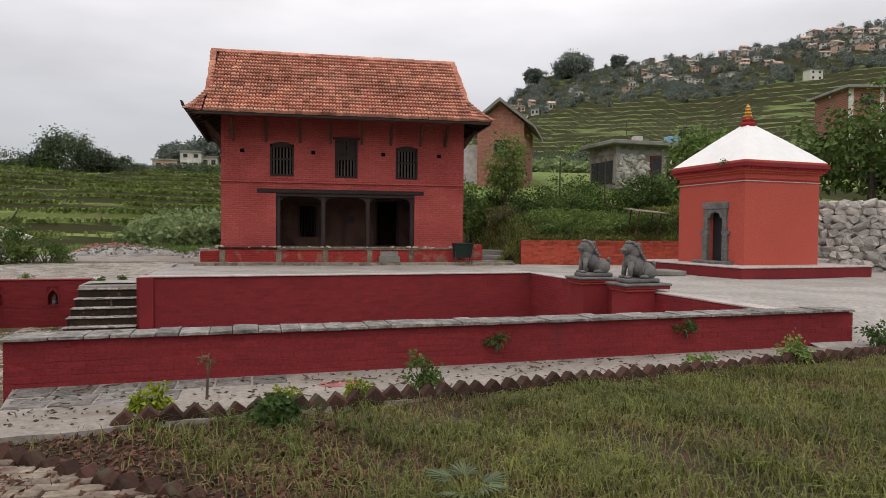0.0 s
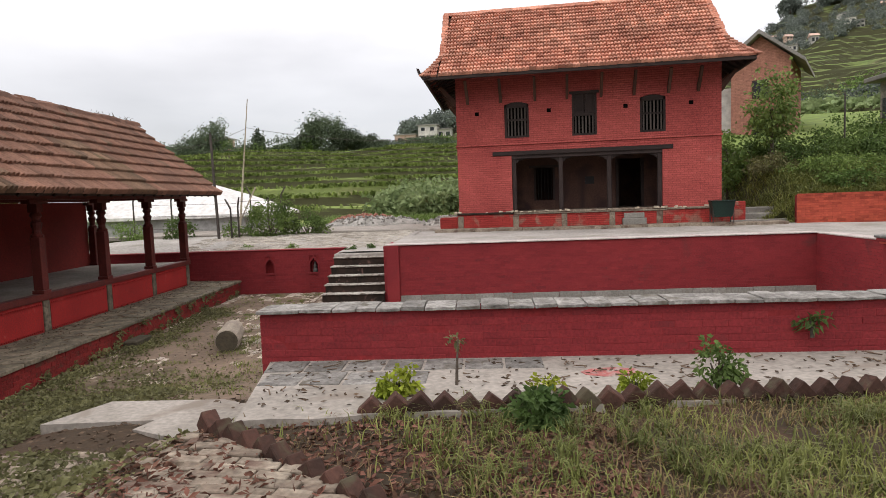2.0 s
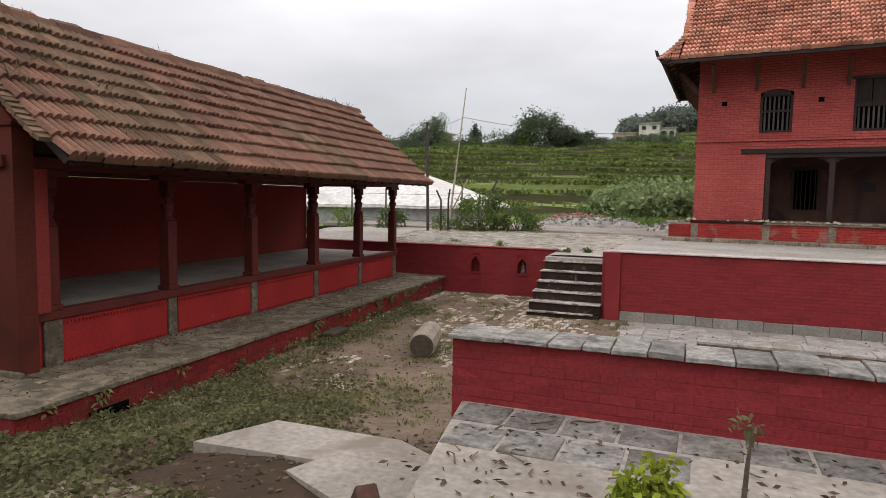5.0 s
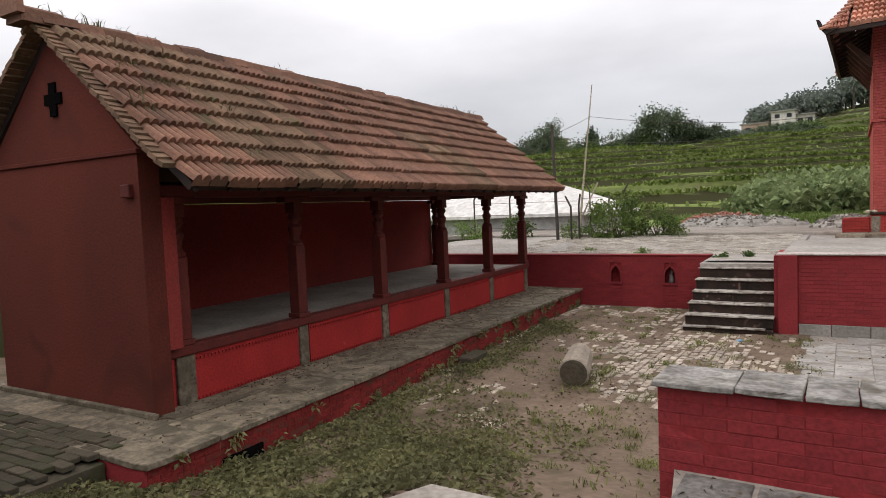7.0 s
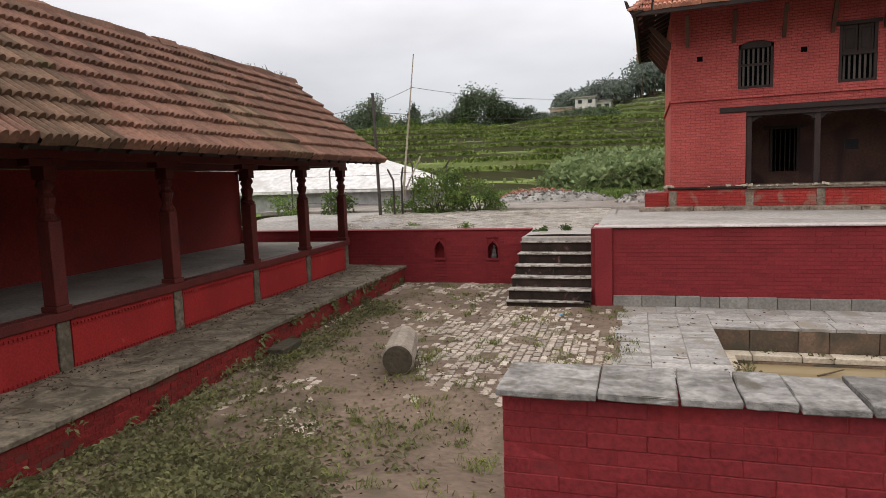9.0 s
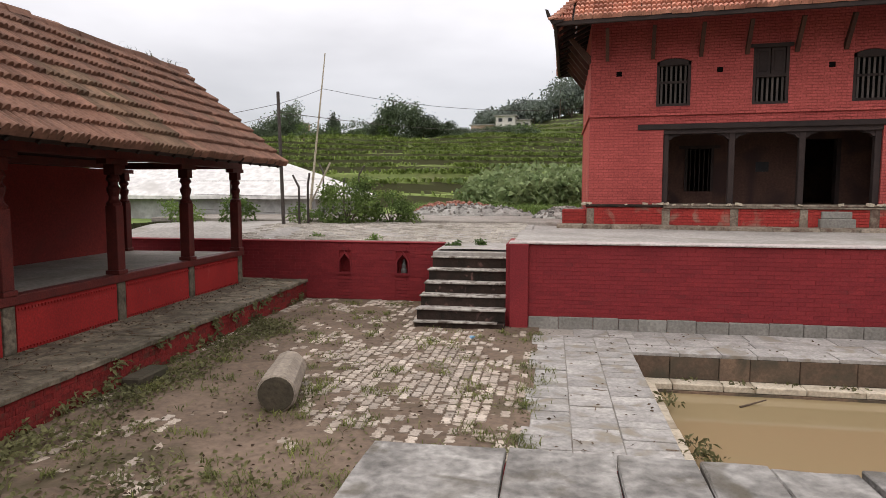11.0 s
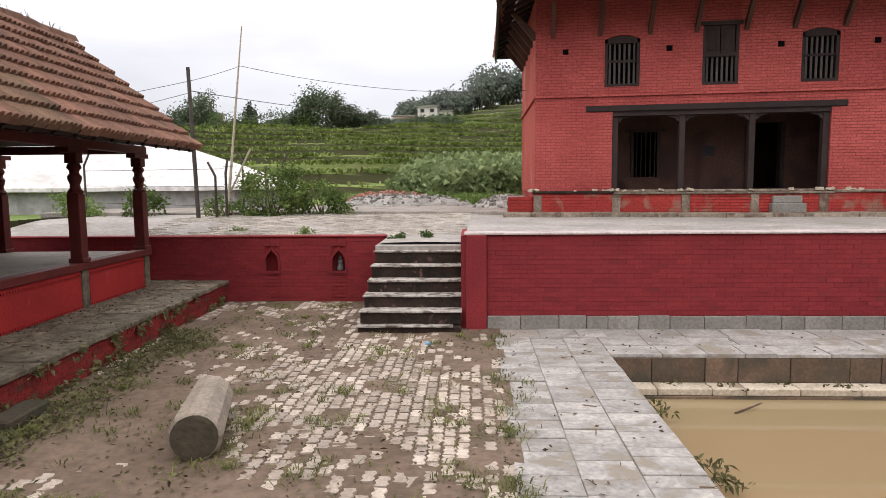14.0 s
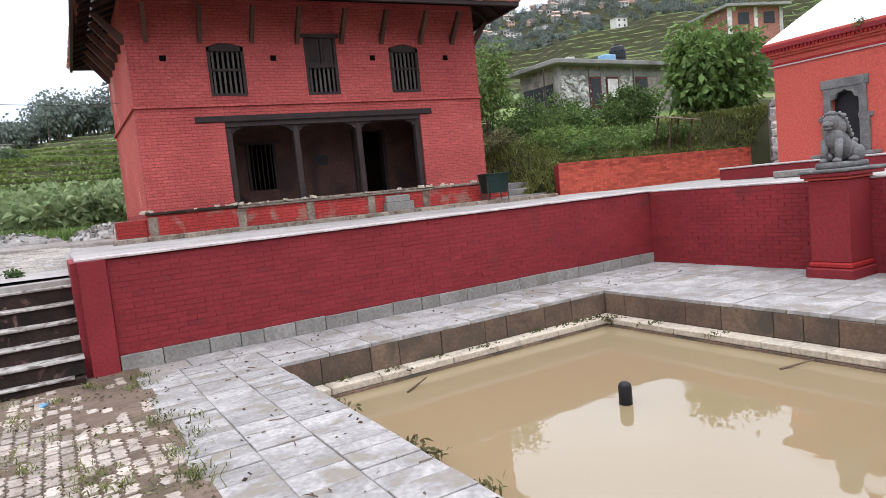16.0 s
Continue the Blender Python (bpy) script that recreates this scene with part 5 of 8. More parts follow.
bv = [bm.verts.new(p) for p in bot_]
tv2 = [bm.verts.new((p[0], p[1], p[2] - 0.05)) for p in top_]
bv2 = [bm.verts.new((p[0], p[1], p[2] - 0.04)) for p in bot_]
for i in range(4):
    j = (i + 1) % 4
    bm.faces.new((bv[i], bv[j], tv[j], tv[i]))
    bm.faces.new((tv2[i], tv2[j], bv2[j], bv2[i]))
    bm.faces.new((bv2[i], bv2[j], bv[j], bv[i]))
part("skirt_deck", bm, M_WOOD, hroof)
ms = math.hypot(RB - kb, RZH - KZ)
ss = math.hypot(kb - EB, KZ - EZH)
tw = (gx1 - gx0) / 40
tiled(hroof, (gx0, kb, KZ), (1, 0, 0), (0, EB - kb, EZH - KZ), gx1 - gx0, ss, tw, ss / 5, M_TILE_H, 110, ribs=2, lift=0.07, deep=0.05)
tiled(hroof, (gx0, RB, RZH), (1, 0, 0), (0, kb - RB, KZ - RZH), gx1 - gx0, ms, tw, ms / 13, M_TILE_H, 190, ribs=2, lift=0.07, deep=0.05)
tiled(hroof, (gx0, RB, RZH), (1, 0, 0), (0, RB - kb, KZ - RZH), gx1 - gx0, ms, tw, ms / 13, M_TILE_H, 0)
# front skirt corners and side skirts
dx0, dx1 = gx0 - EX0, EX1 - gx1
tiled(hroof, (EX0, kb, KZ), (1, 0, 0), (0, EB - kb, EZH - KZ), dx0, ss, tw * 0.95, ss / 5, M_TILE_H, 0, inset=lambda r: (dx0 * (1 - r), dx0))
tiled(hroof, (gx1, kb, KZ), (1, 0, 0), (0, EB - kb, EZH - KZ), dx1, ss, tw * 0.95, ss / 5, M_TILE_H, 0, inset=lambda r: (0, dx1 * r))
s2 = math.hypot(dx0, KZ - EZH)
tiled(hroof, (gx0, EB, KZ), (0, 1, 0), (EX0 - gx0, 0, EZH - KZ), D + 2.3, s2, 0.22, s2 / 4, M_TILE_H, 0, inset=lambda r: (0.9 * (1 - r), D + 2.3 - 0.9 * (1 - r)))
s3 = math.hypot(dx1, KZ - EZH)
tiled(hroof, (gx1, EB, KZ), (0, 1, 0), (EX1 - gx1, 0, EZH - KZ), D + 2.3, s3, 0.22, s3 / 4, M_TILE_H, 0, inset=lambda r: (0.9 * (1 - r), D + 2.3 - 0.9 * (1 - r)))
bm = bmesh.new()
x = gx0 - 0.05
while x < gx1:
    m_ = Matrix.Translation((x, RB, RZH + 0.01 + rng.uniform(-0.008, 0.012))) @ pose(0, 0, 0, 0, rng.uniform(-2, 2), rng.uniform(-2, 2))
    prism(bm, [(-0.15, -0.06), (-0.10, 0.04), (0, 0.08), (0.10, 0.04), (0.15, -0.06), (0.08, -0.02), (0, 0.02), (-0.08, -0.02)], 0, 0.33, axis="x", m=m_)
    x += 0.30
part("ridge_tiles", bm, M_TILE_H, hroof)
for sx, off in ((gx0, -1), (gx1, 1)):
    bm = bmesh.new()
    k = 0.0
    while k < ms:
        p = Vector((sx, RB + (kb - RB) * k / ms, RZH + (KZ - RZH) * k / ms))
        box(bm, p.x - 0.10 + rng.uniform(-0.02, 0.02), p.x + 0.10 + rng.uniform(-0.02, 0.02), p.y - 0.09, p.y + 0.07, p.z - 0.02, p.z + 0.075 + rng.uniform(-0.01, 0.015), bev=0.012)
        k += 0.13
    part("verge_tiles", bm, M_TILE_H, hroof)
    bm = bmesh.new()
    k = 0.0
    ex = EX0 if off < 0 else EX1
    n_ = 9
    for i in range(n_):
        t = i / (n_ - 1)
        p = Vector((sx + (ex - sx) * t, kb + (EB - kb) * t, KZ + (EZH - KZ) * t + 0.05 - 0.10 * math.sin(math.pi * t) * 0.4))
        box(bm, -0.09, 0.09, -0.13, 0.13, 0, 0.06, bev=0.015, m=Matrix.Translation(p) @ pose(0, 0, 0, 20, 0, off * 25 + rng.uniform(-6, 6)))
    part("hip_tiles", bm, M_TILE_H, hroof)

# the west side of the house runs out of square towards the back
for ob in house.children_recursive:
    if ob.type == "MESH" and ob.data.users == 1:
        for v in ob.data.vertices:
            if v.co.x < 0.31 and v.co.y > 0.0:
                v.co.x -= 0.095 * v.co.y

# ---- shrine ----
shrine = thing("shrine", SF, "square red shrine with a white pyramid roof", "shrine")
PS, B0, B1 = 4.0, 0.72, 3.06
part("plinth", bx(0, PS, 0, PS, -0.05, 0.20, bev=0.015), M_TANK, shrine)
part("plinth_top", bx(-0.02, PS + 0.02, -0.02, PS + 0.02, 0.20, 0.235, bev=0.01), M_PLASTER, shrine)
DB, DW, DZ = 1.66, 0.27, 1.55     # door centre along the west face, half width, head height
part("wall", bx(B0 + 0.01, B1, B0, DB - DW, 0.235, 2.45), M_SHRINE, shrine)
part("wall", bx(B0 + 0.01, B1, DB + DW, B1, 0.235, 2.45), M_SHRINE, shrine)
part("wall", bx(B0 + 0.01, B1, DB - DW, DB + DW, DZ, 2.45), M_SHRINE, shrine)
part("wall", bx(B1 - 0.3, B1 - 0.002, DB - DW, DB + DW, 0.235, DZ), M_DARK, shrine, "dark inner chamber")
# black panel across the opening, stands in for the shade of the interior
part("door", bx(B0 + 0.16, B0 + 0.22, DB - DW + 0.004, DB + DW - 0.004, 0.236, DZ - 0.003), M_BLACK, shrine, "black panel standing in for the shaded interior")
bm = bmesh.new()
for y0, y1, z0, z1 in ((DB - 0.44, DB - 0.26, 0.30, 0.98), (DB - 0.40, DB - 0.26, 0.98, 1.60), (DB + 0.26, DB + 0.44, 0.30, 0.98), (DB + 0.26, DB + 0.40, 0.98, 1.60), (DB - 0.44, DB + 0.44, 1.60, 1.78), (DB - 0.50, DB - 0.24, 0.96, 1.06), (DB + 0.24, DB + 0.50, 0.96, 1.06)):
    part("door_stone", jitter(bx(B0 - 0.05, B0 + 0.06, y0, y1, z0, z1, bev=0.012), 0.006, 9), M_STATUE, shrine, "dark carved stone door surround")
prism(bm, [(DB - 0.27, 1.60), (DB - 0.27, 1.36), (DB - 0.18, 1.40), (DB - 0.14, 1.50), (DB - 0.05, 1.52), (DB, 1.56), (DB + 0.05, 1.52), (DB + 0.14, 1.50), (DB + 0.18, 1.40), (DB + 0.27, 1.36), (DB + 0.27, 1.60)], B0 - 0.03, B0 + 0.06, axis="x")
part("doorstep", jitter(bx(B0 - 0.20, B0 + 0.02, DB - 0.62, DB + 0.62, 0.236, 0.31, bev=0.015), 0.008, 9), M_STATUE, shrine)
part("door_arch", jitter(bm, 0.008, 9), M_STATUE, shrine, "dark carved stone door surround")
for k, (o, z0, z1, mt) in enumerate(((0.03, 2.28, 2.33, M_BENCH), (0.05, 2.45, 2.50, M_SHRINE), (0.10, 2.50, 2.60, M_SHRINE), (0.17, 2.60, 2.70, M_TANK), (0.13, 2.70, 2.76, M_SHRINE))):
    part("cornice", bx(B0 - o, B1 + o, B0 - o, B1 + o, z0 + 0.001, z1, bev=0.008), mt, shrine)
bm = bmesh.new()
n_ = 34
for i in range(n_):
    c = B0 - 0.10 + (B1 - B0 + 0.2) * (i + 0.5) / n_
    for a in (0, 1):
        if a:
            box(bm, c - 0.024, c + 0.024, B0 - 0.145, B0 - 0.10, 2.545, 2.60)
        else:
            box(bm, B0 - 0.145, B0 - 0.10, c - 0.024, c + 0.024, 2.545, 2.60)
tagged(part("dentil_band", bm, M_BENCH, shrine), kind="stuff")
part("string_line", bx(B0 - 0.022, B1 + 0.022, B0 - 0.022, B1 + 0.022, 2.255, 2.279), M_PLASTER, shrine, "thin cream string line under the cornice")
C = (B0 + B1) / 2
bm = bmesh.new()
rows_ = [(1.29, 2.76), (0.97, 3.06), (0.55, 3.44), (0.13, 3.80)]
prev = None
for h_, z in rows_:
    ring = [bm.verts.new((C + sx * h_, C + sy * h_, z)) for sx, sy in ((-1, -1), (1, -1), (1, 1), (-1, 1))]
    if prev:
        for i in range(4):
            bm.faces.new((prev[i], prev[(i + 1) % 4], ring[(i + 1) % 4], ring[i]))
    prev = ring
bm.faces.new(prev)
part("roof", bm, M_WHITE, shrine, "white limewashed pyramid roof")
part("finial_base", lathe(bmesh.new(), [(0.17, 3.78), (0.20, 3.84), (0.14, 3.90), (0.16, 3.95), (0.11, 4.0)], 14, Matrix.Translation((C, C, 0))), M_BENCH, shrine)
part("finial", lathe(bmesh.new(), [(0.11, 4.0), (0.13, 4.04), (0.08, 4.08), (0.10, 4.13), (0.065, 4.17), (0.08, 4.21), (0.05, 4.25), (0.06, 4.28), (0.015, 4.36)], 14, Matrix.Translation((C, C, 0))), M_GOLD, shrine, "gilded stepped finial")
bush("wall_weed", (*(SF @ Vector((B0 - 0.1, B0 + 0.55, 2.62))),), (0.14, 0.14, 0.10), M_LEAF, 120, 0.06, "small green weed rooted in the shrine cornice", "weed", 6, 2)
solid("offering_slab", jitter(bx(-1.05, -0.35, 1.4, 2.2, -0.05, 0.08, bev=0.02), 0.02, 4), M_STRIP, SF, "flat grey stone slab on the paving", "slab", kind="")

# ---- pedestals and guardian lions ----


def pedestal(v0):
    ob = thing("pedestal", TF, "dark red painted pedestal with a stone top", "pedestal", group="lion pedestals")
    part("shaft", bx(9.06, 9.665, v0 + 0.05, v0 + 0.60, 0.22, 1.40, bev=0.012), M_TANK, ob)
    part("base_moulding", bx(8.99, 9.665, v0 - 0.01, v0 + 0.66, -0.045, 0.14, bev=0.02), M_TANK, ob)
    part("base_moulding", bx(9.02, 9.665, v0 + 0.02, v0 + 0.63, 0.14, 0.22, bev=0.02), M_BENCH, ob)
    part("neck_moulding", bx(9.02, 9.668, v0 + 0.01, v0 + 0.64, 1.40, 1.44, bev=0.01), M_SHRINE, ob)
    part("cap_moulding", bx(8.98, 9.95, v0 - 0.02, v0 + 0.67, 1.44, 1.50, bev=0.012), M_TANK, ob)
    part("cap_stone", jitter(bx(8.95, 9.98, v0 - 0.04, v0 + 0.69, 1.50, 1.55, bev=0.015), 0.008, 5), M_STATUE, ob, "grey stone cap")
    return ob


def lion():
    """A seated guardian lion facing -x, carved in one piece, base at z 0."""
    bm = bmesh.new()

    def blob(c, r, sub=2):
        s = bmesh.ops.create_icosphere(bm, subdivisions=sub, radius=1.0)
        bmesh.ops.transform(bm, matrix=Matrix.Translation(c) @ Matrix.Diagonal((*r, 1)), verts=s["verts"])

    box(bm, -0.36, 0.40, -0.19, 0.19, 0, 0.09, bev=0.02)
    blob((0.16, 0, 0.24), (0.24, 0.155, 0.17))
    blob((-0.03, 0, 0.34), (0.20, 0.145, 0.20))
    blob((-0.16, 0, 0.44), (0.135, 0.14, 0.19))
    blob((-0.20, 0, 0.66), (0.135, 0.12, 0.125))
    blob((-0.12, 0, 0.62), (0.155, 0.155, 0.19))
    blob((-0.31, 0, 0.63), (0.075, 0.075, 0.055))
    blob((-0.31, 0, 0.575), (0.06, 0.062, 0.03))
    blob((-0.20, 0, 0.78), (0.075, 0.085, 0.045))
    for s in (-1, 1):
        tube(bm, (-0.22, s * 0.095, 0.42), (-0.25, s * 0.10, 0.10), 0.058, 0.046, 10)
        blob((-0.285, s * 0.10, 0.115), (0.075, 0.055, 0.04))
        blob((0.20, s * 0.14, 0.20), (0.155, 0.065, 0.13))
        blob((0.06, s * 0.155, 0.12), (0.13, 0.05, 0.045))
        blob((-0.16, s * 0.10, 0.775), (0.03, 0.03, 0.04), 1)
        for k in range(6):
            blob((-0.14 + 0.045 * k, s * (0.135 - 0.006 * k), 0.74 - 0.055 * k), (0.045, 0.045, 0.045), 1)
    for k in range(6):
        blob((0.02 + 0.018 * k, 0, 0.74 - 0.07 * k), (0.05, 0.075, 0.05), 1)
    tube(bm, (0.36, 0, 0.16), (0.40, 0.0, 0.34), 0.035, 0.03, 8)
    blob((0.39, 0, 0.37), (0.05, 0.05, 0.06), 1)
    jitter(bm, 0.007, 22)
    for f in bm.faces:
        f.smooth = True
    return mesh_of(bm, "lion_statue")


lion_me = lion()
lion_me.materials.append(M_STATUE)
for v0 in (3.38, 5.06):
    pedestal(v0)
    ob = new("lion_statue", lion_me)
    ob.matrix_basis = TF @ Matrix.Translation((9.44, v0 + 0.32, 1.55)) @ pose(0, 0, 0, 0, 0, rng.uniform(-4, 4)) @ Matrix.Scale(0.98, 4)
    tagged(ob, "grey carved stone seated guardian lion on a pedestal", "statue", "guardian lions")

# ---- fallen column and linga ----
bm = bmesh.new()
rows_ = [(0.185, 0.0), (0.203, 0.015), (0.208, 0.10), (0.20, 0.5), (0.192, 0.8), (0.184, 1.07), (0.165, 1.10)]
lathe(bm, rows_, 11)
m_ = TF @ Matrix.Translation((-2.16, 4.44, 0.19)) @ pose(0, 0, 0, -90, 0, 15)
col_ = thing("stone_column", m_, "fallen weathered round stone column on the ground", "column")
part("shaft", jitter(bm, 0.012, 5), M_LOG, col_)
# end disc much darker than the shaft
part("end_face", lathe(bmesh.new(), [(0.15, -0.012), (0.178, -0.006), (0.18, 0.004)], 20), M_APRON, col_, "dark broken end")
bm = bmesh.new()
lathe(bm, [(0.066, -0.60), (0.066, -0.32), (0.063, -0.29), (0.050, -0.265), (0.025, -0.25), (0.004, -0.247)], 20, Matrix.Translation((4.25, 4.86, 0)))
for f in bm.faces:
    f.smooth = True
solid("stone_post", bm, M_BLACK, TF, "short dark rounded stone post standing in the water", "stone", kind="")
solid("plinth_stone", jitter(bx(0.02, 0.26, 5.35, 5.95, -0.02, 0.12, bev=0.02), 0.015, 5), M_APRON, PF, "dark mossy stone block beside the plinth", "stone", kind="")
# block painted black for the shade in the drain
solid("drain_hole", bx(-0.05, 0.006, 0.80, 1.30, -0.02, 0.15), M_HOLESHADE, PF, "black block painted as a shaded drain opening at the plinth foot", "drain")

# ---- garden edging of tilted bricks ----


def edging(name, a, b, z, size, label):
    ob = thing(name, Matrix(), label, "edging")
    a, b = Vector(a), Vector(b)
    d = (b - a)
    n = int(d.length / (size * 1.16))
    ang = math.degrees(math.atan2(d.y, d.x))
    me = mesh_of(bx(-size / 2, size / 2, -0.055, 0.055, -size / 2, size / 2, bev=0.008), "brick")
    me.materials.append(M_EDGEBR)
    for i in range(n):
        p = a + d * ((i + 0.5) / n)
        share("brick", me, Matrix.Translation((p.x + rng.uniform(-0.01, 0.01), p.y + rng.uniform(-0.012, 0.012), z + rng.uniform(-0.02, 0.015))) @ pose(0, 0, 0, 0, 0, ang + rng.uniform(-7, 7)) @ pose(0, 0, 0, rng.uniform(-9, 9), 45 + rng.uniform(-8, 8), 0), ob)
    return ob


def court(u, v):
    p = TF @ Vector((u, v, 0))
    return (p.x, p.y, 0)


edging("brick_edging", court(1.25, -1.45), court(12.4, -0.55), 0.965, 0.148, "saw-tooth row of old bricks edging the lawn")
edging("brick_edging", (-1.75, 5.58, 0), (0.75, 3.85, 0), 0.92, 0.148, "saw-tooth row of old reddish bricks edging a path")

# ---- raw brick garden wall behind the plaza ----
gw = thing("garden_wall", pose(7.72, 21.62, 1.33, 0, 0, -2.0), "low bright red brick garden wall below the bank", "wall", kind="structure")
part("core", bx(0.02, 7.0, 0.03, 0.25, -0.05, 0.84), M_TANKJ, gw)
bricks(gw, Matrix(), 7.0, 0.0, 0.884, 0.012, 300, M_BRICKRAW, 0.235, 0.068)
sb = thing("back_steps", pose(5.95, 22.2, 1.33), "old stone steps leading up the bank", "stairs", kind="structure")
for i in range(3):
    part("step", jitter(bx(0.1, 1.75, i * 0.35, 1.4, i * 0.17 - 0.05, i * 0.17 + 0.15, bev=0.02), 0.02, 3), M_STRIP, sb)
binn = thing("rubbish_bin", pose(5.62, 21.45, 1.44) @ Matrix.Diagonal((0.86, 0.9, 1.0, 1)), "dark green metal tipping bin on legs", "bin")
bm = bmesh.new()
prism(bm, [(-0.38, 0.62), (-0.28, 0.18), (0.28, 0.18), (0.38, 0.62)], -0.22, 0.22)
part("tub", bm, M_BIN, binn)
part("rim", bx(-0.40, 0.40, -0.24, 0.24, 0.62, 0.66, bev=0.01), M_BIN, binn)
for sx in (-0.33, 0.33):
    for sy in (-0.2, 0.2):
        part("leg", tube(bmesh.new(), (sx, sy, 0), (sx, sy, 0.60), 0.018), M_METAL, binn)

# front wall, back wall, niche wall and plinth brickwork
bricks(fw, Matrix.Translation((FU0, 0, 0)), 10.54, 0.445, 1.413, 0.036, 300, M_TANK, reach=(0, 5.0))
bricks(bw_, Matrix.Translation((0.18, 0, 0)), 9.50, 0.19, 1.372, 9.105, 300, M_TANK, reach=(0, 5.5))
bricks(nw, Matrix.Translation((-9.0, 0, 0)), 9.0 - 3.83, 0.0, 1.17, 11.30, 60, M_TANK, reach=(3.6, 9))
bricks(nw, Matrix.Translation((-3.54, 0, 0)), 0.93, 0.0, 1.17, 11.30, 80, M_TANK)
bricks(nw, Matrix.Translation((-2.31, 0, 0)), 0.69, 0.0, 1.17, 11.30, 80, M_TANK)
for n_ in NICHES:
    bricks(nw, Matrix.Translation((n_ - 0.15, 0, 0)), 0.30, 0.0, 0.51, 11.30, 40, M_TANK)
    bricks(nw, Matrix.Translation((n_ - 0.15, 0, 0)), 0.30, 1.01, 1.17, 11.30, 20, M_TANK)
bricks(pati, pose(-0.05, 0.02, 0, 0, 0, 90), 11.9, -0.02, 0.33, -0.022, 300, M_PLBR)
bricks(fw, pose(FU0 + 0.02, 0.335, 0, 0, 0, -90), 0.29, 0.0, 1.413, 0.006, 40, M_TANK)

bricks(ew, pose(9.668, 9.08, 0, 0, 0, -90), 8.65, -0.03, 1.36, 0.0, 300, M_TANK)

# ---- interlocking pavers showing through the mud ----
pav = thing("paver_field", TF, "white interlocking pavers half buried in dried mud", "pavement", kind="structure")


def paver_mesh():
    w, l = 0.088, 0.158
    zig = 0.016
    pts = [(0, 0), (w, 0), (w + zig, l * 0.25), (w - zig * 0.3, l * 0.5), (w + zig, l * 0.75), (w, l), (0, l), (zig, l * 0.75), (-zig * 0.3, l * 0.5), (zig, l * 0.25)]
    bm = bmesh.new()
    prism(bm, pts, -0.03, 0.0, axis="z")
    return mesh_of(bm, "paver")


pme = paver_mesh()
pme.materials.append(M_PAVER)
rest, made = [], 0
u = -4.45
while u < 0.22:
    v = 0.55 + (0.085 if int(round(u / 0.113)) % 2 else 0)
    while v < 11.15:
        seen_ = noise.noise(Vector((u * 0.55, v * 0.45, 3.0))) + 0.5 * noise.noise(Vector((u * 2.2, v * 1.6, 9.0)))
        core = 1.2 * math.exp(-(((u + 1.15) / 1.5) ** 2 + ((v - 6.9) / 2.9) ** 2)) + 0.55 * math.exp(-(((v - 10.6) / 0.7) ** 2)) + 0.45 * math.exp(-(((u + 0.25) / 0.5) ** 2 + ((v - 4.0) / 2.0) ** 2))
        if v > 8.6 and u > -1.75:
            core = -1
        if abs(u + 4.35) < 0.12:
            core += 0.5
        s_ = seen_ + core - 0.46 + rng.uniform(-0.42, 0.42)
        if s_ > 0:
            z = -0.006 + min(0.016, s_ * 0.03) + 0.012 * (noise.noise(Vector((u * 3, v * 3, 1))) - 0.1)
            mm = Matrix.Translation((u + rng.uniform(-0.006, 0.006), v + rng.uniform(-0.006, 0.006), z)) @ pose(0, 0, 0, rng.uniform(-2.5, 2.5), rng.uniform(-2.5, 2.5), rng.uniform(-4, 4))
            if made < 300 and 4.0 < v < 7.5 and u > -2.6:
                share("paver", pme, mm, pav)
                made += 1
            else:
                rest.append(mm)
        v += 0.185
    u += 0.113
base = np.array([v.co for v in pme.vertices])
fac = [list(p.vertices) for p in pme.polygons]
vs, fs = [], []
for mm in rest:
    o = len(vs)
    a = np.array(mm)
    vs += (base @ a[:3, :3].T + a[:3, 3]).tolist()
    fs += [[o + i for i in p] for p in fac]
ob = new("buried_pavers", pydata("buried_pavers", vs, fs, M_PAVER))
ob.parent = pav
tagged(ob, kind="stuff")

# unseen plain wall on the near side, added to shade the rest house gable
solid("wall_south", bx(-15.0, -5.4, 2.2, 2.5, -0.5, 4.4), M_CEMENT, None, "plain unseen wall added to shade the rest house gable", "wall")

# ---- planting and litter near the path ----


def ground_at(x, y):
    return float(near_z(np.array([x]), np.array([y]))[0])


def to_uv(x, y):
    c, s = math.cos(radians(6)), math.sin(radians(6))
    return (x + 2.07) * c + (y - 7.13) * s, -(x + 2.07) * s + (y - 7.13) * c


def scatter(n, x0, x1, y0, y1, keep_):
    x, y = nrg.uniform(x0, x1, n), nrg.uniform(y0, y1, n)
    k = keep_(x, y)
    x, y = x[k], y[k]
    return np.stack([x, y, near_z(x, y)], 1)


def patch(x, y, s, o=0.0):
    return np.sin(x * s + 1.3 * np.sin(y * s * 0.7 + o)) * np.cos(y * s * 1.1 + 0.9 * np.sin(x * s * 0.8 + o)) + 0.5 * np.sin(x * s * 2.3 + y * s * 1.9 + o)


def lawn_ok(x, y):
    u, v = to_uv(x, y)
    path_ = (y - 5.58) + (x + 1.75) * 0.692 > 0.08
    edge = v < -1.42 + 0.075 * np.clip(u - 1.2, 0, 12)
    bare = smooth(u + 0.25 * v, 0.3, 3.4)
    return path_ & edge & (nrg.random(len(x)) < 0.15 + 0.85 * bare)


p = scatter(95000, -1.5, 9.5, 1.6, 7.8, lambda x, y: lawn_ok(x, y) & (patch(x, y, 1.4) + nrg.normal(size=len(x)) * 0.5 > -0.35))
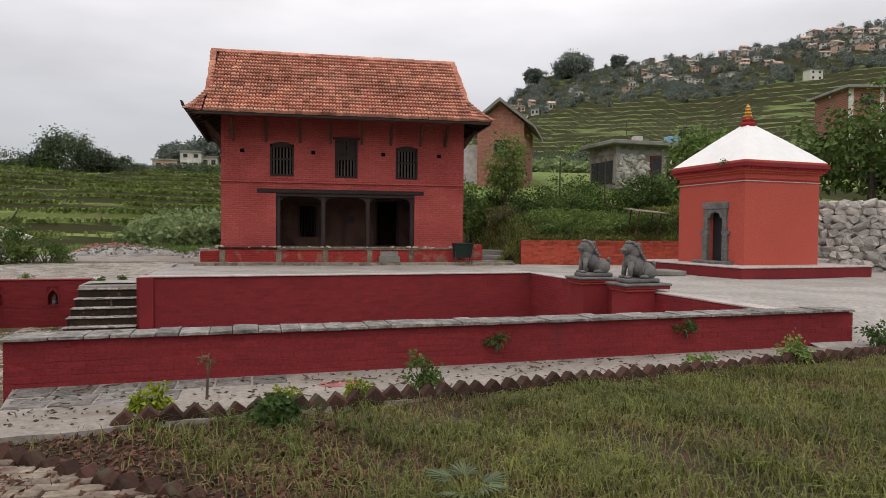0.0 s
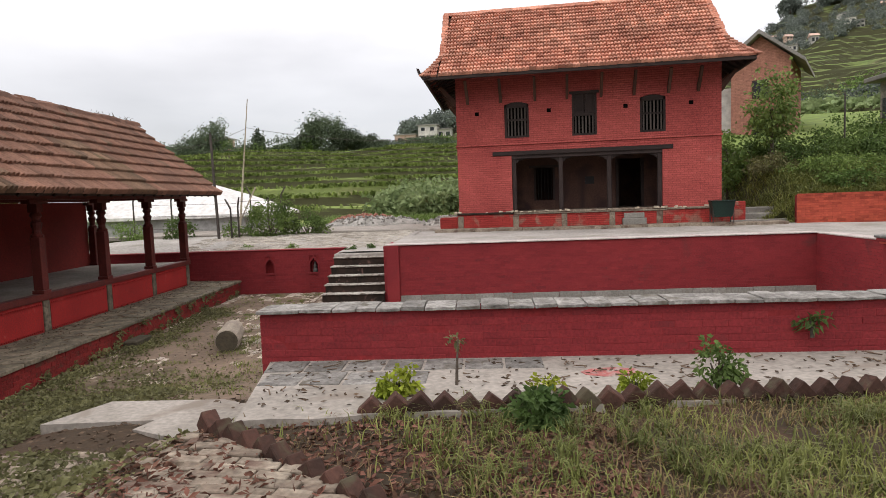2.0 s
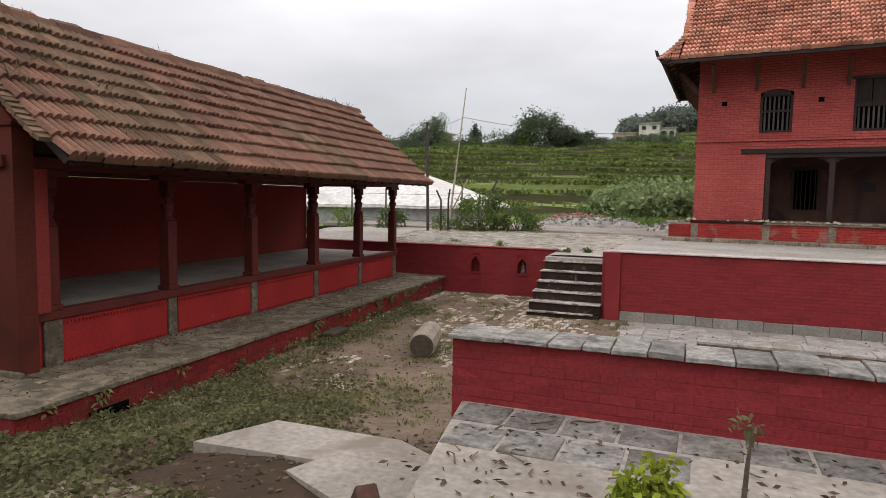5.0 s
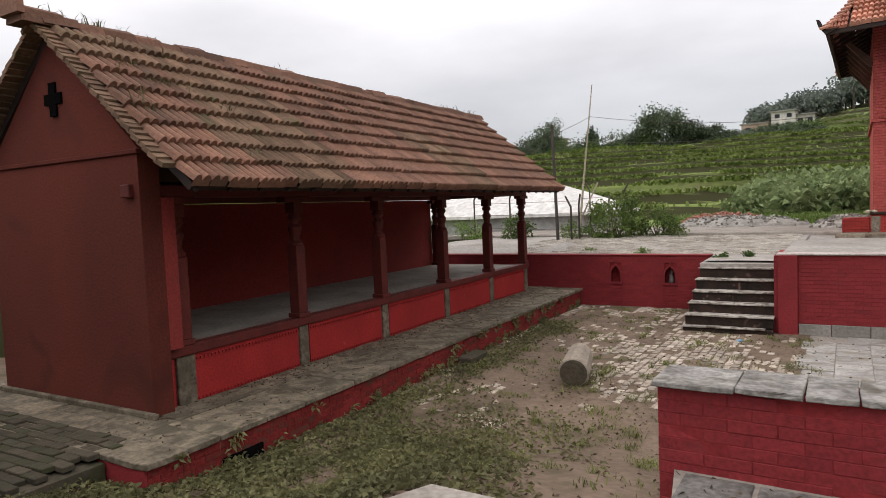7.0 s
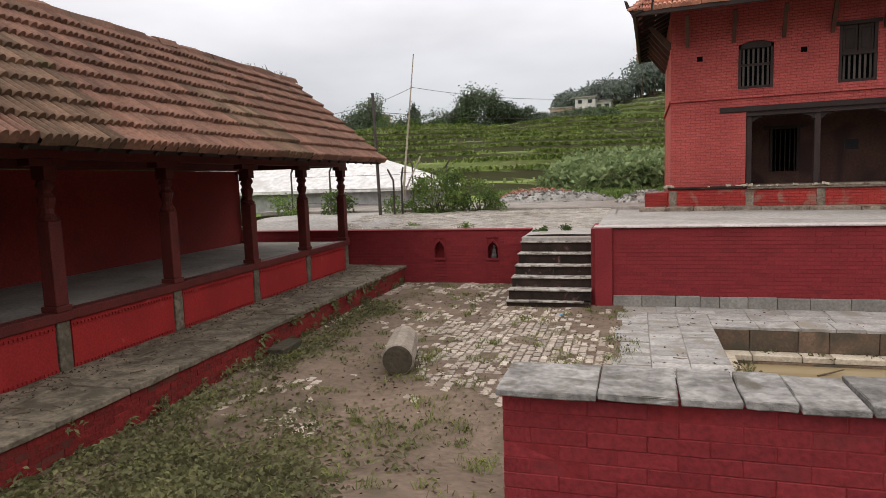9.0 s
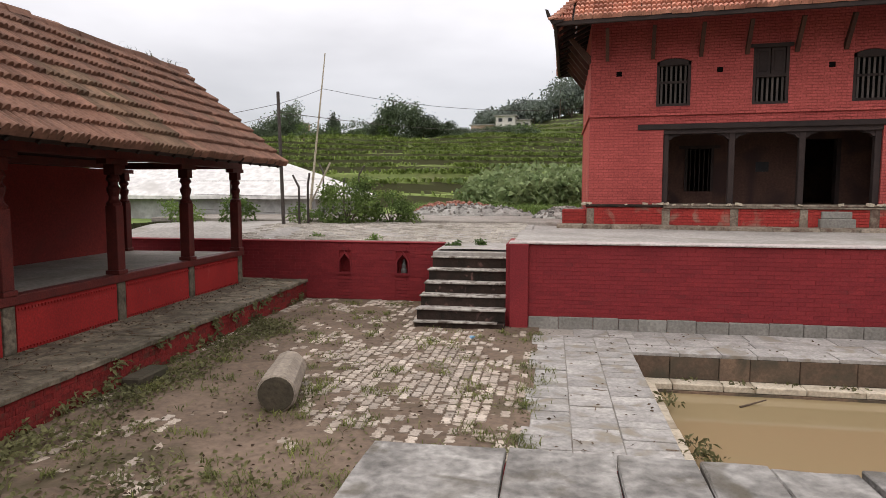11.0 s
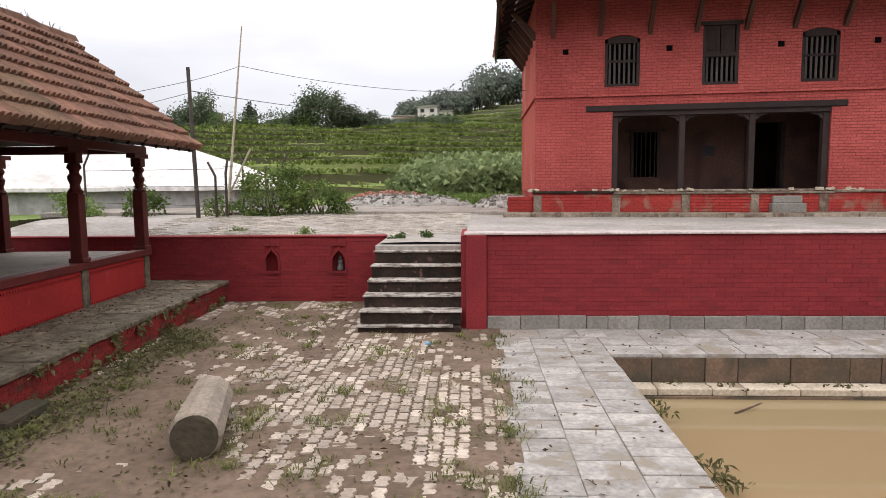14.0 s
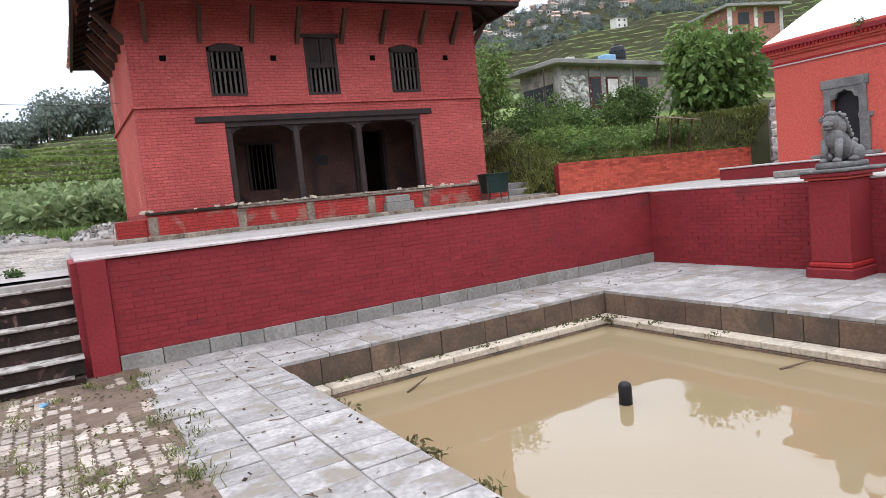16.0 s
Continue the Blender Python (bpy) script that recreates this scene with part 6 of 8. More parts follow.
v, f = blades(p, 0.105, 0.0042, 1.0)
tagged(new("lawn_grass", pydata("lawn_grass", v, f, M_GRASS)), "short uneven green lawn grass", "grass", kind="stuff")
p = scatter(60000, -1.5, 9.5, 1.6, 7.8, lambda x, y: lawn_ok(x, y) & (patch(x, y, 1.4, 2.0) + nrg.normal(size=len(x)) * 0.5 > -0.1))
v, f = blades(p, 0.085, 0.0042, 1.4)
tagged(new("dry_grass", pydata("dry_grass", v, f, M_GRASSDRY)), "dry yellowed grass among the lawn", "grass", kind="stuff")
p = scatter(26000, 3.5, 17, 1.0, 9.0, lambda x, y: lawn_ok(x, y))
v, f = blades(p, 0.11, 0.006, 1.0)
tagged(new("far_lawn_grass", pydata("far_lawn_grass", v, f, M_GRASS)), "green lawn grass beside the platform", "grass", kind="stuff")

# thicker tufts that stand above the lawn
cx_, cy_ = nrg.uniform(-0.8, 9.0, 1500), nrg.uniform(2.2, 7.6, 1500)
k = lawn_ok(cx_, cy_) & (patch(cx_, cy_, 1.9, 0.7) > -0.3)
cx_, cy_ = np.repeat(cx_[k], 26), np.repeat(cy_[k], 26)
cx_, cy_ = cx_ + nrg.normal(0, 0.035, len(cx_)), cy_ + nrg.normal(0, 0.035, len(cy_))
v, f = blades(np.stack([cx_, cy_, near_z(cx_, cy_)], 1), 0.145, 0.0048, 1.2)
tagged(new("lawn_tufts", pydata("lawn_tufts", v, f, M_GRASS)), "taller tufts of yellowish grass in the lawn", "grass", kind="stuff")

# creeping weeds over the low ground towards the rest house


def weed_ok(x, y):
    u, v = to_uv(x, y)
    d = np.exp(-((u + 3.2) / 1.6) ** 2) * np.exp(-((v + 0.2) / 2.6) ** 2) * 1.5 + np.exp(-((u + 4.05) / 0.45) ** 2) * (v < 9) * 0.7 + 0.55 * (v < -0.9) * (u < 0.2) + 0.75 * np.exp(-((u + 1.9) / 0.8) ** 2) * np.exp(-((v - 0.5) / 1.0) ** 2)
    d = d * (0.75 + 0.5 * patch(x, y, 2.1)) - 0.10
    inplinth = (x + 6.05) * math.cos(radians(8.3)) + (y - 6.28) * math.sin(radians(8.3))
    alongp = -(x + 6.05) * math.sin(radians(8.3)) + (y - 6.28) * math.cos(radians(8.3))
    slab_ = (u > -1.7) & (u < 0.4) & (v > -1.45) & (v < -0.08)
    return (nrg.random(len(x)) < d) & ~((inplinth < 0.03) & (alongp > -0.1)) & ~slab_ & (u < 0.1) & ~((y < 4.6 - 0.6 * (x + 1.9)) & (x > -2.2))


def court_or_near(pts):
    u, v = to_uv(pts[:, 0], pts[:, 1])
    pts[:, 2] = np.maximum(pts[:, 2], 0.0)
    return pts


p = court_or_near(scatter(190000, -7.5, -0.4, 3.0, 15.5, weed_ok))
v, f = leaf_arrays(p + nrg.uniform(0, 0.045, (len(p), 1)) * np.array([[0, 0, 1.0]]), nrg.normal(size=(len(p), 3)) * np.array([1, 1, 0.35]) + np.array([0, 0, 0.35]), 0.062, 0.017)
tagged(new("creeping_weeds", pydata("creeping_weeds", v, f, M_WEED)), "dull green creeping weeds on the damp ground", "weeds", kind="stuff")
p = court_or_near(scatter(34000, -7.5, 1.6, 3.0, 16.5, lambda x, y: weed_ok(x, y) | ((nrg.random(len(x)) < np.where(to_uv(x, y)[1] < 0.4, 0.55, 0.11)) & (to_uv(x, y)[0] < 0.1) & (to_uv(x, y)[0] > -4.2))))
v, f = leaf_arrays(p + np.array([[0, 0, 0.006]]), nrg.normal(size=(len(p), 3)) * np.array([1, 1, 0.15]), 0.05, 0.012, 0.05)
tagged(new("leaf_litter", pydata("leaf_litter", v, f, M_LITTER)), "brown dead leaves and twigs on the ground", "litter", kind="stuff")
p = scatter(20000, -2.0, 2.2, 3.4, 6.5, lambda x, y: (lawn_ok(x, y) | (nrg.random(len(x)) < 0.4)) & (to_uv(x, y)[1] < -1.4) & (to_uv(x, y)[0] < 3.0))
v, f = leaf_arrays(p + np.array([[0, 0, 0.015]]), nrg.normal(size=(len(p), 3)) * np.array([1, 1, 0.4]), 0.06, 0.012, 0.1)
tagged(new("bed_litter", pydata("bed_litter", v, f, surface("reddish_dry_leaf", (0.17, 0.075, 0.055), (0.11, 0.07, 0.045), rough=0.9, tint=0.4))), "reddish dry leaves on the bare bed", "litter", kind="stuff")

# tufts in the court
pts = []
for i in range(190):
    u_, v_ = rng.uniform(-4.1, 0.6), rng.uniform(0.4, 10.8)
    if v_ > 8.6 and u_ > -1.8:
        continue
    if u_ > -0.1 and v_ < 5.2:
        u_ = 0.28 + rng.uniform(-0.12, 0.06)
    w = TF @ Vector((u_, v_, 0))
    k = rng.randint(14, 48)
    r_ = rng.uniform(0.03, 0.11)
    q = np.stack([nrg.normal(w.x, r_, k), nrg.normal(w.y, r_, k), np.zeros(k)], 1)
    q[:, 2] = np.maximum(near_z(q[:, 0], q[:, 1]) if v_ < 3 else 0.0, 0.0)
    pts.append(q)
for (u_, v_) in ((-2.05, 4.7), (-2.02, 5.1), (-2.0, 5.35), (-2.1, 4.45), (0.30, 5.0), (0.28, 5.6), (0.25, 6.6), (-0.02, 4.2)):
    w = TF @ Vector((u_, v_, 0))
    pts.append(np.stack([nrg.normal(w.x, 0.09, 70), nrg.normal(w.y, 0.12, 70), np.zeros(70)], 1))
v, f = blades(np.concatenate(pts), 0.072, 0.0045, 1.7)
tagged(new("grass_tufts", pydata("grass_tufts", v, f, M_GRASS)), "scattered green grass tufts in the court", "grass", kind="stuff")
# weeds on the pool ledges
pts = []
for (u_, v_, n_) in ((6.2, 7.55, 60), (6.5, 7.5, 60), (5.9, 7.55, 40), (1.95, 6.6, 60), (2.0, 5.3, 60), (3.0, 7.5, 30), (4.4, 7.52, 50), (1.93, 6.9, 40), (5.4, 7.62, 70), (6.65, 7.3, 60), (6.68, 6.6, 40), (6.7, 5.5, 30), (2.4, 7.6, 30), (3.7, 7.6, 40), (2.02, 5.0, 70), (2.0, 4.2, 60), (2.04, 3.2, 50)):
    w = TF @ Vector((u_, v_, -0.36))
    pts.append(np.stack([nrg.normal(w.x, 0.10, n_), nrg.normal(w.y, 0.05, n_), np.full(n_, -0.37)], 1))
v, f = leaf_arrays(np.concatenate(pts), nrg.normal(size=(sum(len(q) for q in pts), 3)) + np.array([0, 0, 0.5]), 0.085, 0.014, 0.2)
tagged(new("ledge_weeds", pydata("ledge_weeds", v, f, M_WEED)), "straggling weeds along the tank ledge", "weeds", kind="stuff")
# twigs on the platform, slabs and plinth
bm = bmesh.new()
for i in range(210):
    w_ = rng.random()
    if w_ < 0.45:
        p0 = TF @ Vector((rng.uniform(0.2, 9.5), rng.uniform(-1.1, -0.05), 0.962))
    elif w_ < 0.53:
        p0 = TF @ Vector((rng.uniform(0.35, 1.6), rng.uniform(0.6, 8.8), 0.012))
    else:
        p0 = PF @ Vector((rng.uniform(-1.05, -0.05), rng.uniform(0.4, 11.5), 0.405))
    a, l_ = rng.random() * 6.28, rng.uniform(0.03, 0.13)
    p1 = p0 + Vector((math.cos(a) * l_, math.sin(a) * l_, rng.uniform(0, 0.012)))
    p2 = p1 + Vector((math.cos(a + 0.7) * l_ * 0.5, math.sin(a + 0.7) * l_ * 0.5, 0.0))
    tube(bm, p0, p1, 0.006, 0.0045, 4)
    tube(bm, p1, p2, 0.0045, 0.002, 4)
solid("twigs", bm, M_LITTER, None, "dry twigs strewn over the stone", "twigs", kind="stuff")
for (u_, v_, l_, a_) in ((2.9, 6.9, 0.42, 0.6), (7.0 - 0.9, 4.4, 0.4, -0.3)):
    q_ = TF @ Vector((u_, v_, -0.47))
    solid("floating_stick", tube(bmesh.new(), q_, q_ + Vector((math.cos(a_) * l_, math.sin(a_) * l_, 0.05)), 0.014, 0.008, 6), M_LITTER, None, "thin dark stick floating in the water", "stick", kind="")

pts, dr = [], []
for i in range(60):
    y_, z_ = rng.uniform(0.3, 11.6), rng.choice((0.02, 0.05, 0.10, 0.28, 0.32))
    k = rng.randint(10, 34)
    pts.append(np.stack([np.full(k, 0.01), nrg.normal(y_, 0.06, k), np.abs(nrg.normal(z_, 0.03, k))], 1))
    dr.append(nrg.normal(size=(k, 3)) * np.array([0.5, 1, 1]) + np.array([0.9, 0, 0.2]))
v, f = leaf_arrays(np.concatenate(pts), np.concatenate(dr), 0.075, 0.017, 0.25)
ob = new("plinth_weeds", pydata("plinth_weeds", v, f, M_WEED))
ob.matrix_basis = PF
tagged(ob, "small weeds sprouting from the plinth bricks", "weeds", kind="stuff")
q = np.stack([nrg.uniform(0.3, 9.5, 900), nrg.uniform(0.5, 9.0, 900), np.full(900, 0.010)], 1)
q = q[(q[:, 0] < PU0 - 0.05) | (q[:, 1] > PV1 + 0.05)]
v, f = leaf_arrays(q, nrg.normal(size=(len(q), 3)) * np.array([1, 1, 0.05]), 0.045, 0.010, 0.02)
ob = new("slab_litter", pydata("slab_litter", v, f, M_LITTER))
ob.matrix_basis = TF
tagged(ob, "dark dead leaves and twigs on the tank slabs", "litter", kind="stuff")
q = np.stack([nrg.uniform(0.1, 9.0, 700), nrg.uniform(-1.4, -0.05, 700), np.full(700, 0.958)], 1)
v, f = leaf_arrays(q, nrg.normal(size=(len(q), 3)) * np.array([1, 1, 0.05]), 0.055, 0.010, 0.02)
ob = new("platform_litter", pydata("platform_litter", v, f, M_LITTER))
ob.matrix_basis = TF
tagged(ob, "dark dead leaves on the cement platform", "litter", kind="stuff")
bm = bmesh.new()
bmesh.ops.create_icosphere(bm, subdivisions=3, radius=0.042)
bmesh.ops.scale(bm, vec=(1.2, 0.8, 0.6), verts=bm.verts)
solid("plastic_wrapper", jitter(bm, 0.03, 16), M_BLUE, TF @ Matrix.Translation((-0.62, 8.05, 0.03)), "crumpled pale blue plastic wrapper on the pavers", "litter", kind="")

# leaf scraps and grit on the plinth and the tank slabs
q = np.stack([nrg.uniform(-1.12, 0.0, 3600), nrg.uniform(0.0, 11.9, 3600), np.full(3600, 0.402)], 1)
q = q[nrg.random(3600) < 0.10 + 0.75 * np.exp(-((q[:, 0] + 1.1) / 0.3) ** 2)]
v, f = leaf_arrays(q, nrg.normal(size=(len(q), 3)) * np.array([1, 1, 0.2]) + np.array([0, 0, 0.1]), 0.035, 0.010, 0.05)
ob = new("plinth_litter", pydata("plinth_litter", v, f, M_LITTER))
ob.matrix_basis = PF
tagged(ob, "small dead leaves on the stone plinth", "litter", kind="stuff")
q = np.stack([nrg.uniform(0.20, 0.36, 420), nrg.uniform(0.5, 8.6, 420), np.full(420, 0.004)], 1)
v, f = leaf_arrays(q, nrg.normal(size=(len(q), 3)) * np.array([1, 1, 0.4]) + np.array([0, 0, 0.3]), 0.035, 0.010, 0.1)
ob = new("slab_weeds", pydata("slab_weeds", v, f, M_WEED))
ob.matrix_basis = TF
tagged(ob, "tiny weeds along the edge of the tank slabs", "weeds", kind="stuff")
q = nrg.uniform((-4.2, 2.0, 0.0), (0.2, 11.0, 0.012), (9000, 3))
q = q[(patch(q[:, 0], q[:, 1], 2.6, 1.0) + nrg.normal(size=9000) * 0.4 > 0.55) & ~((q[:, 1] > 8.6) & (q[:, 0] > -1.75))]
v, f = leaf_arrays(q, nrg.normal(size=(len(q), 3)) * np.array([1, 1, 0.3]) + np.array([0, 0, 0.35]), 0.04, 0.011, 0.2)
ob = new("court_weeds", pydata("court_weeds", v, f, M_WEED))
ob.matrix_basis = TF
tagged(ob, "small creeping weeds in patches on the dried mud", "weeds", kind="stuff")

# shrubs along the edging
bush("yellow_shrub", (-0.50, 6.22, 0.93), (0.16, 0.12, 0.11), M_YELLOW, 520, 0.06, "small bright yellow-green hedge plant by the edging", "shrub", 16, 6, group="young hedge plants")
bush("yellow_shrub", (1.30, 6.42, 0.93), (0.09, 0.09, 0.09), M_YELLOW, 260, 0.05, "small bright yellow-green hedge plant by the edging", "shrub", 12, 5, group="young hedge plants")
bush("yellow_shrub", (0.62, 6.33, 0.93), (0.12, 0.07, 0.06), M_YELLOW, 140, 0.05, "thin yellow-green hedge plant by the edging", "shrub", 10, 5, group="young hedge plants")
bush("green_shrub", (1.92, 6.50, 0.93), (0.15, 0.13, 0.17), M_LEAF, 420, 0.05, "feathery green sapling by the edging", "shrub", 26, 6, 0.04)
bush("green_shrub", (0.55, 5.75, 0.90), (0.18, 0.16, 0.11), M_SHRUB, 620, 0.07, "low dark green plant in the bed", "shrub", 16, 6)
bush("weed_plant", (-0.08, 6.50, 0.93), (0.07, 0.06, 0.05), M_WEED, 34, 0.05, "spindly weed with a bare stem", "weed", 7, 1, 0.30)
bush("weed_plant", (6.66, 7.22, 0.90), (0.16, 0.13, 0.16), M_LEAFLT, 420, 0.055, "pale green bushy weed by the edging", "weed", 16, 6)
bush("weed_plant", (8.6, 7.95, 0.90), (0.23, 0.20, 0.19), M_SHRUB, 620, 0.06, "leafy green weed at the wall end", "weed", 18, 6)
bush("weed_plant", (5.4, 7.22, 0.92), (0.18, 0.11, 0.07), M_LEAFLT, 220, 0.05, "straggling pale weed on the platform", "weed", 10, 5)
for u_, z_ in ((5.08, 1.14), (7.72, 1.20)):
    q_ = TF @ Vector((u_, -0.03, z_))
    bush("wall_weed", (*q_,), (0.10, 0.06, 0.09), M_SHRUB, 110, 0.06, "small weed growing from the wall joints", "weed", 6, 3, group="wall weeds")
for u_, v_ in ((-1.35, 10.95), (-0.85, 11.15)):
    q_ = TF @ Vector((u_, v_, 1.12))
    bush("weed_plant", (*q_,), (0.12, 0.10, 0.08), M_SHRUB, 240, 0.06, "green weed at the head of the steps", "weed", 10, 4)
for u_, v_ in ((-3.2, 11.75), (-4.6, 12.2)):
    q_ = TF @ Vector((u_, v_, 1.17))
    bush("weed_plant", (*q_,), (0.14, 0.10, 0.07), M_LEAFLT, 200, 0.05, "low pale weed on the upper path", "weed", 10, 4)

# fan palm seedling on the lawn
fp = thing("fan_palm", pose(1.80, 3.95, 0.93) @ Matrix.Scale(0.72, 4), "young fan palm with pale ribbed leaves on the lawn", "palm")
for k in range(5):
    a = k * 1.26 + 0.3
    stem_ = Vector((math.cos(a) * 0.14, math.sin(a) * 0.14, 0.14 + 0.03 * (k % 3)))
    lf = part("stalk", tube(bmesh.new(), (0, 0, -0.02), stem_, 0.008, 0.006, 6), M_FAN, fp)
    bm = bmesh.new()
    for j in range(13):
        b = a + (j - 6) * 0.20
        L_ = 0.26 - 0.004 * abs(j - 6) ** 1.6
        tip = stem_ + Vector((math.cos(b) * L_, math.sin(b) * L_, 0.05 - 0.012 * abs(j - 6)))
        s_ = Vector((-math.sin(b), math.cos(b), 0)) * 0.012
        mid_ = stem_.lerp(tip, 0.6) + Vector((0, 0, 0.012))
        vv = [bm.verts.new(q) for q in (stem_, mid_ + s_, tip, mid_ - s_)]
        bm.faces.new(vv)
    part("leaf_fan", bm, M_FAN, fp)

# old brick path beyond the second edging, and before the rest house
pb = thing("brick_path", Matrix(), "worn brick path strewn with leaves", "path", kind="structure")
bm_me = mesh_of(bx(0, 0.225, 0, 0.105, -0.05, 0.0, bev=0.006), "brick")
bm_me.materials.append(M_APRON)
far_ = []
for i in range(34):
    for j in range(26):
        x_, y_ = -4.1 + j * 0.21 + (0.105 if i % 2 else 0), 5.75 - i * 0.108
        if (y_ - 5.58) + (x_ + 1.75) * 0.692 > -0.16 or x_ > 1.25 or to_uv(x_, y_)[1] > -1.50 or rng.random() < 0.06:
            continue
        far_.append(Matrix.Translation((x_, y_, ground_at(x_, y_) + 0.022 + rng.uniform(-0.010, 0.010))) @ pose(0, 0, 0, rng.uniform(-2, 2), rng.uniform(-2, 2), rng.uniform(-3, 3)))
path_me = mesh_of(bx(0, 0.198, 0, 0.097, -0.05, 0.0, bev=0.006), "brick")
path_me.materials.append(M_OLDST)
for mm in far_[:300]:
    share("brick", path_me, mm, pb)
base = np.array([v.co for v in path_me.vertices])
vs, fs = [], []
for mm in far_[300:]:
    o, a = len(vs), np.array(mm)
    vs += (base @ a[:3, :3].T + a[:3, 3]).tolist()
    fs += [[o + k for k in p.vertices] for p in path_me.polygons]
ob = new("brickwork", pydata("brickwork", vs, fs, M_OLDST))
ob.parent = pb
tagged(ob, kind="stuff")
pb2 = thing("brick_apron", PF, "old brick paving beside the rest house plinth", "path", kind="structure")
cnt = 0
for i in range(16):
    for j in range(18):
        if cnt < 300:
            share("brick", bm_me, Matrix.Translation((-4.9 + j * 0.232 + (0.116 if i % 2 else 0), 0.22 - i * 0.112, 0.413 - 0.004 * i + rng.uniform(-0.008, 0.008))) @ pose(0, 0, 0, rng.uniform(-2, 2), rng.uniform(-2, 2), rng.uniform(-2, 2)), pb2)
            cnt += 1
solid("apron_bed", bx(-5.0, -0.55, -2.2, -0.02, -0.1, 0.325), M_APRON, PF, "earth bed under the brick paving", "ground")

# small pavers on the upper path
vs, fs = [], []
for i in range(58):
    for j in range(36):
        u_, v_ = -6.5 + j * 0.215 + (0.107 if i % 2 else 0), 11.62 + i * 0.108
        if u_ > 1.0 or (u_ > -0.25 and v_ < 12) or noise.noise(Vector((u_ * 0.8, v_ * 0.8, 5))) < -0.42:
            continue
        z_ = float(upper_z(np.array([u_]), np.array([v_]))[0]) + 0.018 + rng.uniform(-0.012, 0.014)
        if v_ > 15.9 or u_ > -0.2 or rng.random() < 0.07:
            continue
        o = len(vs)
        for (a, b, c) in ((0, 0, -.04), (.204, 0, -.04), (.204, .099, -.04), (0, .099, -.04), (.012, .010, 0), (.192, .010, 0), (.192, .089, 0), (.012, .089, 0)):
            vs.append((u_ + a, v_ + b, z_ + c))
        fs += [[o + k for k in q] for q in ((4, 5, 6, 7), (0, 1, 5, 4), (1, 2, 6, 5), (2, 3, 7, 6), (3, 0, 4, 7))]
ob = new("path_pavers", pydata("path_pavers", vs, fs, M_PATHP))
ob.matrix_basis = TF
tagged(ob, "small pale pavers of the upper path, uneven", "pavers", kind="stuff")

# ---- behind the court: road, heaps, fence, tarpaulin shed ----
bm = bmesh.new()
box(bm, -9.5, 3.0, 0, 4.6, 0, 0.14, bev=0.02)
bmesh.ops.subdivide_edges(bm, edges=[e for e in bm.edges if e.calc_length() > 2], cuts=30, use_grid_fill=True)
solid("back_road", jitter(bm, 0.03, 1.2), M_CEMENT, pose(-5.3, 22.2, 1.33, 0, 0, 3), "rough cement road behind the court", "road")


def heap(name, where, r, h, material, label, n=240, size=0.06):
    ob = thing(name, pose(*where), label, "heap")
    bm = bmesh.new()
    s = bmesh.ops.create_icosphere(bm, subdivisions=4, radius=1.0)
    for v in s["verts"]:
        v.co = Vector((v.co.x * r[0], v.co.y * r[1], max(-0.05, v.co.z) * h))
    jitter(bm, 0.06, 2.5)
    jitter(bm, 0.03, 9)
    part("mound", bm, material, ob)
    bm = bmesh.new()
    for i in range(n):
        a, q = rng.random() * 6.28, math.sqrt(rng.random()) * 1.05
        p = Vector((math.cos(a) * r[0] * q, math.sin(a) * r[1] * q, h * math.sqrt(max(0.0, 1 - q * q)) + 0.01))
        s_ = size * rng.uniform(0.4, 1.2)
        box(bm, -s_, s_, -s_ * 0.7, s_ * 0.7, -s_ * 0.5, s_ * 0.5, m=Matrix.Translation(p) @ pose(0, 0, 0, rng.uniform(0, 90), rng.uniform(0, 90), rng.uniform(0, 180)))
    st_ = part("rubble", bm, material, ob)
    tagged(st_, kind="stuff")
    return ob


heap("gravel_heap", (-6.3, 26.6, 1.38), (2.2, 1.0, 0.40), 0.40, M_RUBBLE, "low heap of grey gravel and broken brick by the road")
heap("brick_rubble", (-6.9, 27.2, 1.38), (1.6, 0.8, 0.5), 0.45, M_FARBRICK, "pile of broken red bricks by the field", 160, 0.09)
heap("sand_heap", (-2.9, 24.8, 1.40), (1.0, 0.7, 0.4), 0.36, M_RUBBLE, "small heap of grey rubble beside the house")

shed = thing("tarpaulin_shed", pose(-11.2, 25.2, 1.0, 0, 0, 8), "low white tarpaulin shed with a hipped roof", "shed")
part("wall", bx(-11, 0, 0, 7.5, 0, 1.10, bev=0.02), M_TARPW, shed)
bm = bmesh.new()
lo_ = [bm.verts.new(p) for p in ((-11.3, -0.25, 1.10), (0.25, -0.25, 1.10), (0.25, 7.75, 1.10), (-11.3, 7.75, 1.10))]
hi_ = [bm.verts.new(p) for p in ((-7.8, 3.75, 3.0), (-4.2, 3.75, 3.0))]
lo2 = [bm.verts.new((v.co.x, v.co.y, 0.98)) for v in lo_]
for q in ((lo_[0], lo_[1], hi_[1], hi_[0]), (lo_[1], lo_[2], hi_[1]), (lo_[2], lo_[3], hi_[0], hi_[1]), (lo_[3], lo_[0], hi_[0])):
    bm.faces.new(q)
for i in range(4):
    bm.faces.new((lo2[i], lo2[(i + 1) % 4], lo_[(i + 1) % 4], lo_[i]))
bmesh.ops.subdivide_edges(bm, edges=bm.edges[:], cuts=6, use_grid_fill=True)
part("roof", jitter(bm, 0.04, 1.1), M_TARP, shed, "sagging white tarpaulin roof")


